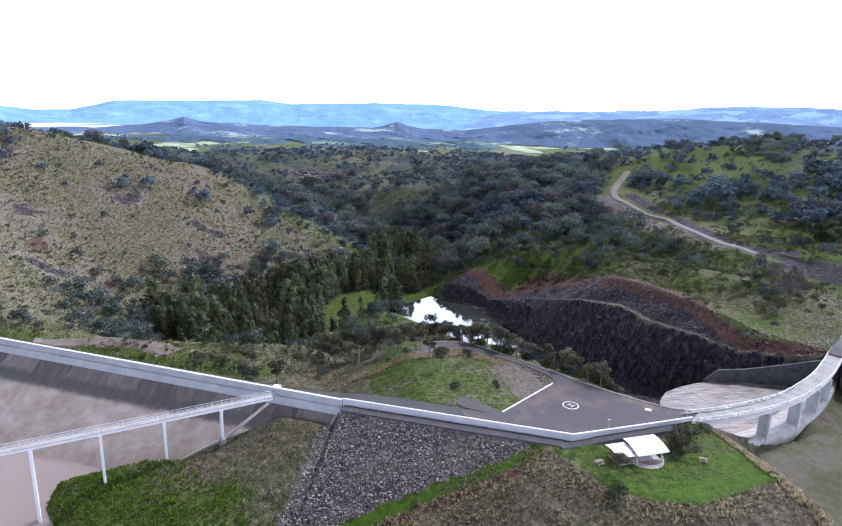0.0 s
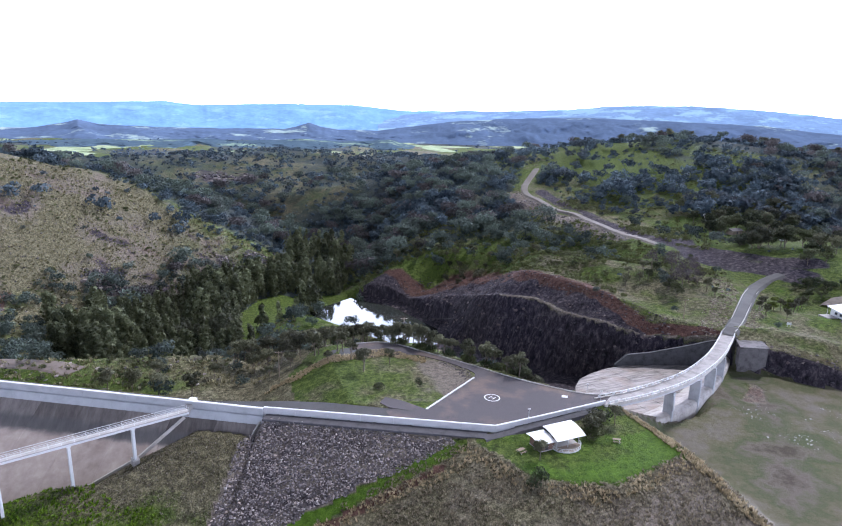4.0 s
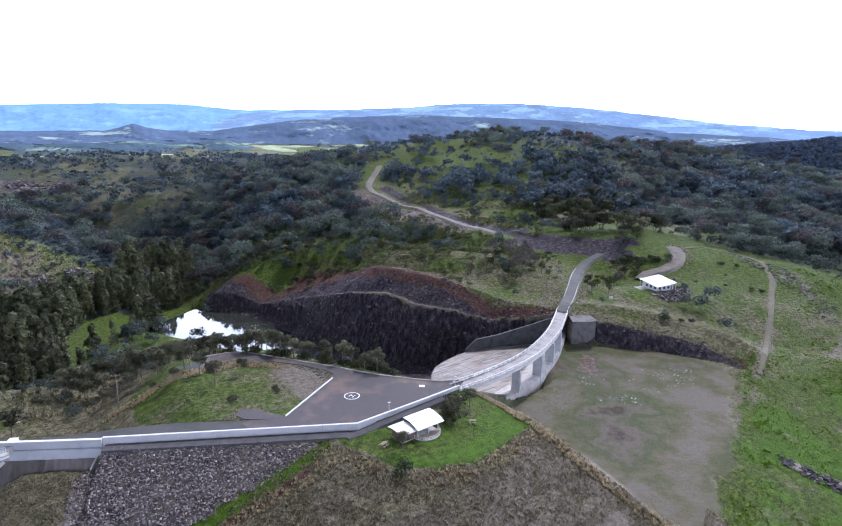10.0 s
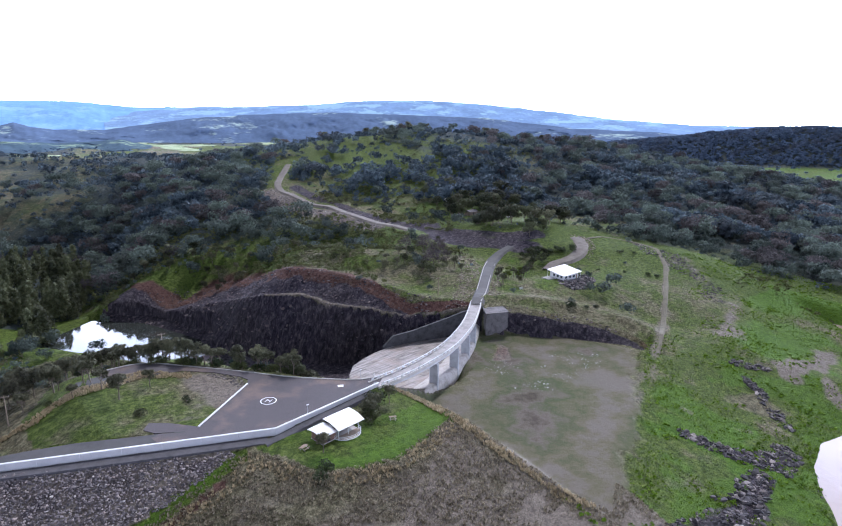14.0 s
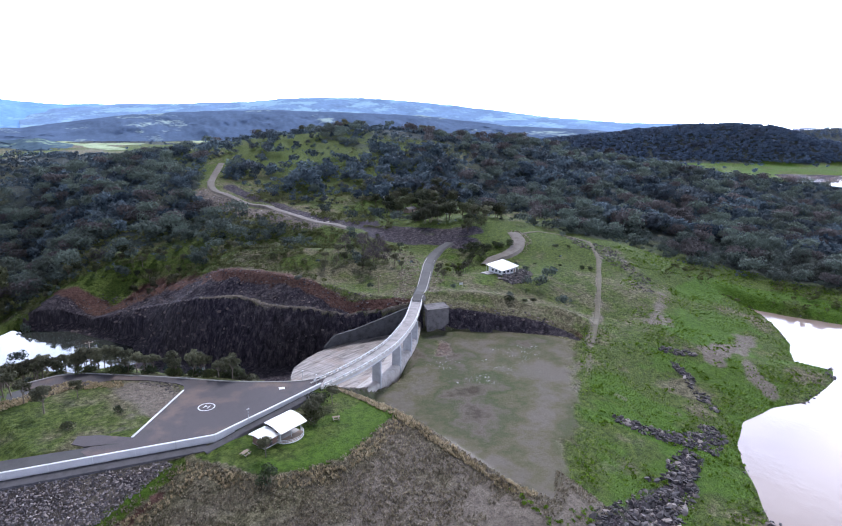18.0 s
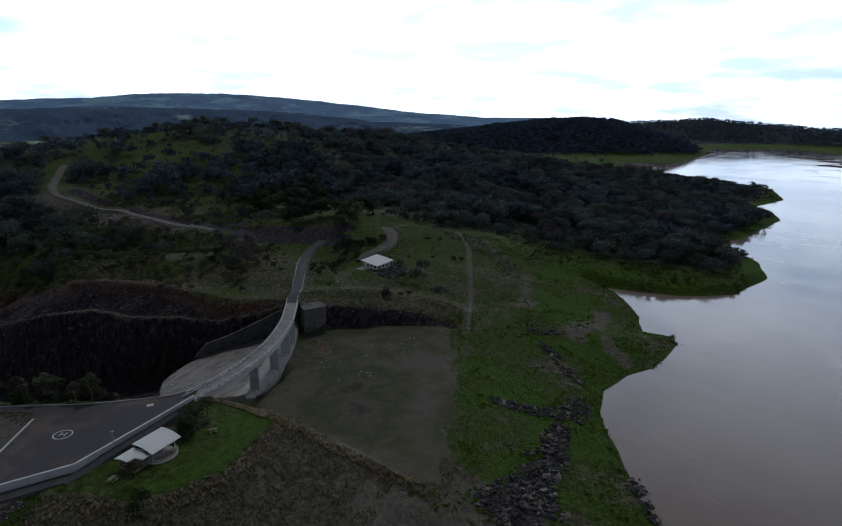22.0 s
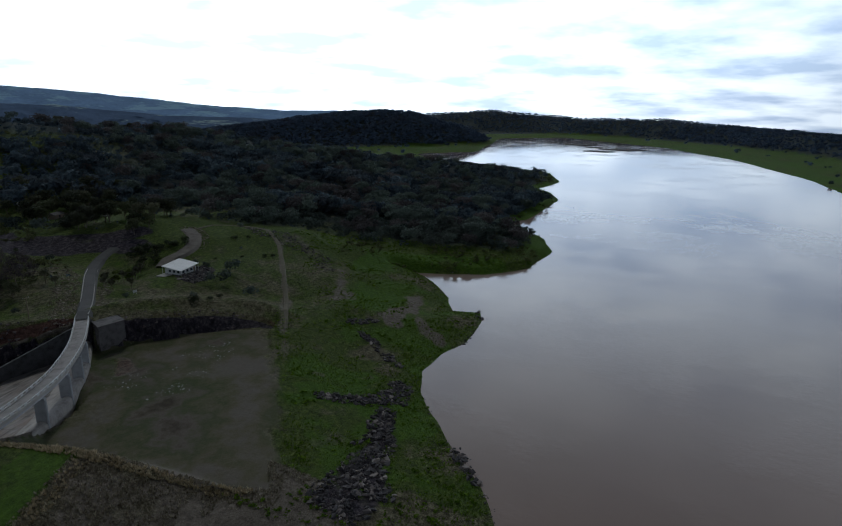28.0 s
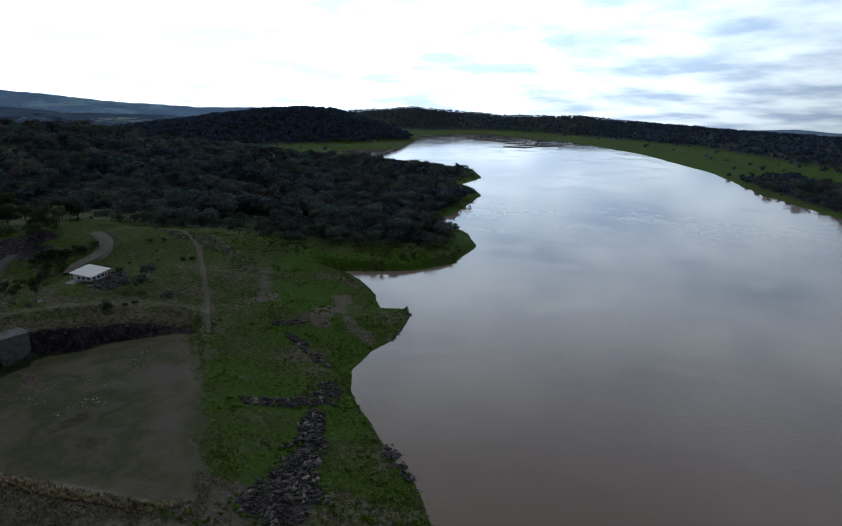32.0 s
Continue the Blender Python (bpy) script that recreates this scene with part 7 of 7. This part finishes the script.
def rel(x, y):
    a = (x - KINK[0]) * AXIS[0] + (y - KINK[1]) * AXIS[1]
    s = (x - KINK[0]) * UPST[0] + (y - KINK[1]) * UPST[1]
    return a, s, (s - 1.1) * 0.86 - (a - 3.7) * 0.51


def on_riprap(x, y):
    a, s, g = rel(x, y)
    return (s > 4.6 + fbm(x, y, 3.0, 2) * 2) & (s < 44) & (g < 0.6 + fbm(x, y, 5.0, 2) * 3) & (a > 2) & (a < 57.5 + fbm(x, y, 6.0, 2) * 5)


x, y, z = spots(62000, -45, 40, 75, 140, on_riprap, 21)
scatter("rock_facing", STONES, x, y, z + 0.05, 0.12 + 0.3 * rng.uniform(0, 1, len(x)) ** 1.8, M_RIPRAP, "dark broken rock facing on the upstream slope", rng, "rocks")


def line_patch(pts, width):
    return lambda x, y: line_near(x, y, pts)[0] < width * (0.55 + 1.2 * (fbm(x, y, 6.0, 3) + 0.5))


LINES = [([(137, 86), (141, 79), (144, 75), (152, 72), (157, 72)], 2.4, 420), ([(144, 75), (149, 69), (157, 71)], 3.4, 420), ([(140, 67), (130, 64), (122, 62)], 3.0, 380), ([(126, 62), (116, 61), (106, 60), (95, 59)], 4.2, 620),
         ([(112, 58), (102, 52), (94, 54)], 3.4, 420), ([(192, 107), (198, 100)], 1.6, 160), ([(186, 100), (182, 91), (176, 84), (173, 79)], 1.9, 260), ([(196, 180), (190, 177), (184, 177)], 4.2, 520), ([(123, 35), (132, 43)], 1.8, 120), ([(233, 66), (241, 71)], 1.5, 60)]
for i, (pts, wd, most) in enumerate(LINES):
    xs_, ys_ = [p[0] for p in pts], [p[1] for p in pts]
    x, y, z = spots(6000, min(xs_) - 5, max(xs_) + 5, min(ys_) - 5, max(ys_) + 5, line_patch(pts, wd), 50 + i)
    keep = (rng.uniform(0, 1, len(x)) < min(1.0, 1.5 * most / max(1, len(x)))) & (fbm(x, y, 4.0, 2) > -0.16)
    x, y, z = x[keep], y[keep], z[keep]
    size = 0.12 + 0.85 * rng.uniform(0, 1, len(x)) ** 3.4
    big = np.argsort(-size)[:34]
    small = np.setdiff1d(np.arange(len(x)), big)
    bank = scatter("boulder_bank", STONES, x[small], y[small], z[small] + 0.1, size[small], M_BOULDER, "bank of dark tumbled boulders in the grass", rng, "rocks")
    for k in big:
        ob = new("boulder", BLOCKS[int(k) % len(BLOCKS)])
        ob.parent = bank
        ob.matrix_basis = pose(x[k], y[k], z[k] + 0.15, rng.uniform(-25, 25), rng.uniform(-25, 25), rng.uniform(0, 360)) @ Matrix.Diagonal((size[k] * 1.25, size[k] * 1.15, size[k], 1))
x, y, z = spots(5200, 84, 172, 76, 166, lambda x, y: (area(x, y, BASIN) < -3) & (fbm(x, y, 5.0, 3) > -0.02) & (line_near(x, y, [(113, 139), (120, 133), (130, 126), (142, 137), (146, 131)])[0] + fbm(x, y, 9.0, 3) * 26 < 5.5), 33)
scatter("pale_stones", STONES, x, y, z, 0.08 + 0.3 * rng.uniform(0, 1, len(x)) ** 2.2, M_PALE, "scattered pale stones on the bare basin floor", rng, "stones")
x, y, z = spots(62000, -70, 100, 62, 135, lambda x, y: (fbm(x, y, 13.0, 4) + 0.1 * np.sin(area(x, y, LAWN) * 1.1) > -0.07) & (rel(x, y)[2] > 2) & (area(x, y, LAWN) > 0.4) & (area(x, y, BASIN) > -2) & (rel(x, y)[0] < 54) & (area(x, y, LAKE_EDGE) > 0), 34)
scatter("dry_tussocks", TUFTS, x, y, z - 0.05, 0.18 + 0.42 * rng.uniform(0, 1, len(x)) ** 1.5, M_DRYTUFT, "dry straw-coloured tussock grass on the mound", rng, "grass")
x, y, z = spots(14000, -20, 80, 62, 125, lambda x, y: (rel(x, y)[2] > 3) & (area(x, y, LAWN) > 1) & (np.minimum(np.abs(area(x, y, LAWN) - 3.0), np.abs(rel(x, y)[2] - 7.0)) + fbm(x, y, 5.0, 3) * 5 < 1.6) & (rel(x, y)[0] < 54), 134)
scatter("dry_tussocks", TUFTS, x, y, z - 0.05, rng.uniform(0.3, 0.75, len(x)), M_STRAW, "bleached straw grass on the crest of the mound", rng, "grass")
x, y, z = spots(22000, -110, -15, 80, 140, lambda x, y: (rel(x, y)[0] > 58) & (rel(x, y)[1] > 8) & (ground(x, y) > -1.0 - rel(x, y)[1] / 1.35 + 0.3) & (ground(x, y) > LAKE), 36)
high = rel(x, y)[1] + fbm(x, y, 10.0, 2) * 30 < 27
scatter("bank_tussocks", TUFTS, x[high], y[high], z[high] - 0.05, 0.15 + 0.3 * rng.uniform(0, 1, int(high.sum())), M_GREYTUFT, "grey dry tussocks on the earth bank", rng, "grass")
x, y, z = x[~high], y[~high], z[~high]
scatter("bank_weeds", TUFTS, x, y, z - 0.05, 0.2 + 0.5 * rng.uniform(0, 1, len(x)) ** 2, M_WEED, "mixed green weeds on the earth bank", rng, "weeds")
x, y, z = spots(26000, 84, 330, 20, 200, lambda x, y: (area(x, y, BASIN) > 1) & (area(x, y, LAKE_EDGE) > 0.5) & (area(x, y, LAKE_EDGE) < 62) & (fbm(x, y, 19.0, 4) > 0.0), 37)
scatter("shore_weeds", TUFTS, x, y, z - 0.05, rng.uniform(0.2, 0.55, len(x)), M_WEED, "lush green weeds on the exposed lake bed", rng, "weeds")
x, y, z = spots(15000, 84, 330, 20, 200, lambda x, y: (area(x, y, BASIN) > 1.5) & (area(x, y, LAKE_EDGE) > 0.6) & (area(x, y, LAKE_EDGE) < 58) & (fbm(x, y, 11.0, 4) + 0.12 * (1 - smooth(area(x, y, LAKE_EDGE), 4, 16)) > 0.05), 137)
T_WEED = [leafy_crown(rng, 26, 2, 0.55, 0.3, 0.2, 0.2) for i in range(5)]
scatter("shore_weeds", T_WEED, x, y, z - 0.05, 0.35 + 1.1 * rng.uniform(0, 1, len(x)) ** 2.2, M_WEED, "low mounds of broad-leaved green weeds near the water", rng, "weeds")
x, y, z = spots(2600, 60, 260, 40, 210, lambda x, y: np.abs(area(x, y, LAWN) - 1.5) < 1.5, 38)
scatter("dry_tussocks", TUFTS, x, y, z - 0.05, rng.uniform(0.25, 0.6, len(x)), M_DRYTUFT, "dry grass tufts round the basin edge", rng, "grass")
x, y, z = spots(3800, -300, -20, 170, 430, lambda x, y: cover(x, y, ground(x, y))["rock"] * 0 + (area(x, y, GLEN) > 3) * (rel(x, y)[1] < -12) > 0.5, 39)
scatter("hill_stones", STONES, x, y, z, rng.uniform(0.2, 0.9, len(x)), M_BOULDER, "dark stones strewn on the dry hillside", rng, "rocks")
x, y, z = spots(34000, -320, -20, 170, 440, lambda x, y: (area(x, y, GLEN) > 3) & (rel(x, y)[1] < -12), 40)
scatter("hill_tussocks", TUFTS, x, y, z - 0.05, 0.35 + 0.9 * rng.uniform(0, 1, len(x)) ** 2, M_HILLTUFT, "pale dry tussocks on the hillside", rng, "grass")
x, y, z = spots(4200, -320, -20, 170, 470, lambda x, y: (area(x, y, GLEN) > 3) & (rel(x, y)[1] < -12) & (fbm(x, y, 40.0, 3) > -0.06 - 0.12 * smooth(y + x, 180, 320)), 41)
scatter("hill_scrub", T_LOW, x, y, z - 0.1, rng.uniform(0.8, 2.4, len(x)), M_SHRUB, "low olive scrub on the dry hillside", rng, "scrub")
x, y, z = spots(8200, 10, 220, 180, 420, lambda x, y: ((cut_face(x, y)[0] > 1.15) | (cut_face(x, y)[0] < -5)) & (area(x, y, POND_EDGE) > 8) & (bank_face(x, y)[0] < 0) & (area(x, y, BASIN) > 40) & (line_near(x, y, HILL_ROAD)[0] > 6) & (fbm(x, y, 22.0, 3) > -0.04), 43)
scatter("quarry_scrub", T_FAR, x, y, z - 0.1, rng.uniform(0.9, 3.0, len(x)), M_SHRUB, "green scrub and saplings above the rock cut", rng, "scrub")


def on_cut(x, y):
    h, d = ground(x, y, True)
    return (d > 1.0) & (h > POND) & ((cut_face(x, y)[0] > 0.48) | (bank_face(x, y)[0] > 0.5))


x, y, z = spots(26000, 10, 190, 140, 345, on_cut, 44)
M_CUTROCK = stone_material("purple_brown_rock", [(0.0, (0.022, 0.02, 0.03)), (0.5, (0.075, 0.063, 0.076)), (0.85, (0.16, 0.115, 0.11)), (1.0, (0.25, 0.2, 0.185))])
scatter("cut_rubble", STONES, x, y, z, 0.15 + 0.6 * rng.uniform(0, 1, len(x)) ** 3, M_CUTROCK, "dark purple-brown blasted rock rubble on the cut face", rng, "rocks")
x, y, z = spots(15000, 10, 190, 140, 345, lambda x, y: (ground(x, y, True)[1] > 1.0) & (ground(x, y) > POND) & (((cut_face(x, y)[0] > 0.03) & (cut_face(x, y)[0] < 0.37)) | ((bank_face(x, y)[0] > 0.03) & (bank_face(x, y)[0] < 0.5))), 144)
scatter("cut_rubble", STONES, x, y, z, 0.2 + 0.9 * rng.uniform(0, 1, len(x)) ** 2.6, M_CUTROCK, "dark blocky bedrock of the lower cut face", rng, "rocks")
x, y, z = spots(9000, 40, 140, 170, 340, lambda x, y: (cut_face(x, y)[0] > 0.345) & (cut_face(x, y)[0] < 0.44) & (x > 66), 145)
scatter("ledge_gravel", STONES, x, y, z, 0.12 + 0.35 * rng.uniform(0, 1, len(x)) ** 2, M_RIPRAP, "pale gravel and rubble lying along the ledge", rng, "rocks")
x, y, z = spots(9000, 120, 185, 300, 470, lambda x, y: line_near(x, y, [(161, 318), (157, 345), (150, 385), (141, 425), (138, 455)])[0] + fbm(x, y, 14.0, 3) * 14 < 8, 146)
scatter("road_spoil", STONES, x, y, z, 0.2 + 0.7 * rng.uniform(0, 1, len(x)) ** 2.4, M_RIPRAP, "grey rock spoil tipped below the hill road", rng, "rocks")
x, y, z = spots(5000, 225, 275, 140, 215, lambda x, y: line_near(x, y, [(262, 205), (257, 184), (254, 169), (249, 155), (238, 147)])[0] + fbm(x, y, 7.0, 3) * 10 < 5, 147)
scatter("hill_stones", STONES, x, y, z, 0.15 + 0.6 * rng.uniform(0, 1, len(x)) ** 2.4, M_BOULDER, "broken rock along the brow of the grassy hill", rng, "rocks")
M_TANROCK = stone_material("tan_rubble", [(0.0, (0.1, 0.075, 0.055)), (0.6, (0.24, 0.19, 0.14)), (1.0, (0.42, 0.36, 0.29))])
for n, pts, wd in ((5000, [(130, 184), (143, 198), (155, 211), (164, 222), (166, 232)], 4.0), (3500, [(142, 180), (154, 192), (165, 204), (173, 213)], 2.4), (2500, [(236, 228), (238, 219), (230, 211), (222, 205)], 2.6)):
    x, y, z = spots(n, min(p[0] for p in pts) - 8, max(p[0] for p in pts) + 8, min(p[1] for p in pts) - 8, max(p[1] for p in pts) + 8, lambda x, y: (line_near(x, y, pts)[0] + fbm(x, y, 5.0, 3) * 5 < wd) & (line_near(x, y, ROADSIDE)[0] > 3.2), 150 + n)
    scatter("road_rubble", STONES, x, y, z, 0.12 + 0.5 * rng.uniform(0, 1, len(x)) ** 2.2, M_TANROCK, "tan broken rock on the banks beside the road", rng, "rocks")
x, y, z = spots(700, 176, 208, 172, 192, lambda x, y: (line_near(x, y, [(183.5, 180.5), (189, 178.5), (196, 180.5), (199, 186)])[0] < 3.0), 148)
scatter("boulder_bank", STONES, x, y, z + 0.2, 0.35 + 0.95 * rng.uniform(0, 1, len(x)) ** 2, M_BOULDER, "pile of dark boulders below the house", rng, "rocks")
x, y, z = spots(26000, 84, 330, 0, 140, lambda x, y: (np.abs(area(x + fbm(x, y, 25.0, 3) * 4, y + fbm(x + 90, y, 25.0, 3) * 4, LAKE_EDGE) - 0.3) < 1.1) & (fbm(x, y, 9.0, 3) > 0.04), 149)
scatter("shore_stones", STONES, x, y, z + 0.05, 0.1 + 0.5 * rng.uniform(0, 1, len(x)) ** 3, M_BOULDER, "dark stones lying along the water's edge", rng, "rocks")
OUTCROPS = [(-129, 338, 11), (-120, 333, 11), (-112, 326, 8), (-157, 290, 4), (-148, 262, 4), (-142, 245, 4), (-72, 396, 8), (-54, 414, 9), (-40, 440, 8), (-151, 760, 30), (-110, 765, 24)]
for i, (ox, oy, rr) in enumerate(OUTCROPS):
    x, y, z = spots(170, ox - rr, ox + rr, oy - rr, oy + rr, lambda x, y: np.hypot(x - ox, y - oy) < rr * (0.7 + fbm(x, y, 8.0, 2)), 70 + i)
    scatter("rock_outcrop", STONES, x, y, z, rng.uniform(0.04, 0.13, len(x)) * (rr + 6), M_BOULDER, "jagged dark rock outcrop on the hillside", rng, "rocks")
for sx, sy, rr in ((1442, 193, 30), (1360, 146, 20), (1311, 95, 34), (1326, 60, 16), (1248, 128, 26)):
    pts = [(sx + math.cos(k * 0.524) * rr * (0.5 + 0.3 * math.sin(k * 2.1)), sy + math.sin(k * 0.524) * rr * 1.2) for k in range(12)]
    bm = slab(bmesh.new(), pts, LAKE - 2, LAKE + 0.9)
    tagged(part("mud_island", bm, M_STONE), "low dark mud island in the lake", "island", kind="structure")

x, y, z = spots(9000, 66, 94, 66, 136, lambda x, y: line_near(x, y, [(71.5, 131), (74.5, 114), (79, 96), (88, 75)])[0] + fbm(x, y, 4.0, 2) * 1.5 < 1.3, 46)
scatter("dry_tussocks", TUFTS, x, y, z - 0.05, rng.uniform(0.4, 0.9, len(x)), M_STRAW, "pale dry grass along the rim of the basin", rng, "grass")
x, y, z = spots(9000, -24, 30, 154, 176, lambda x, y: line_near(x, y, [(-20, 160), (-8, 164.5), (1, 165.5), (14, 168.5), (24, 163)])[0] + fbm(x, y, 5.0, 2) * 4 < 1.6, 47)
scatter("dry_tussocks", TUFTS, x, y, z - 0.05, rng.uniform(0.3, 0.7, len(x)), M_STRAW, "pale dry grass along the edge of the shoulder", rng, "grass")
x, y, z = spots(700, 28, 40, 146, 164, lambda x, y: line_near(x, y, [(31, 160), (35, 155), (35.5, 150)])[0] < 1.6, 48)
scatter("gravel_heap", STONES, x, y, z, rng.uniform(0.12, 0.35, len(x)), M_BOULDER, "low heap of dark gravel beside the asphalt", rng, "rocks")
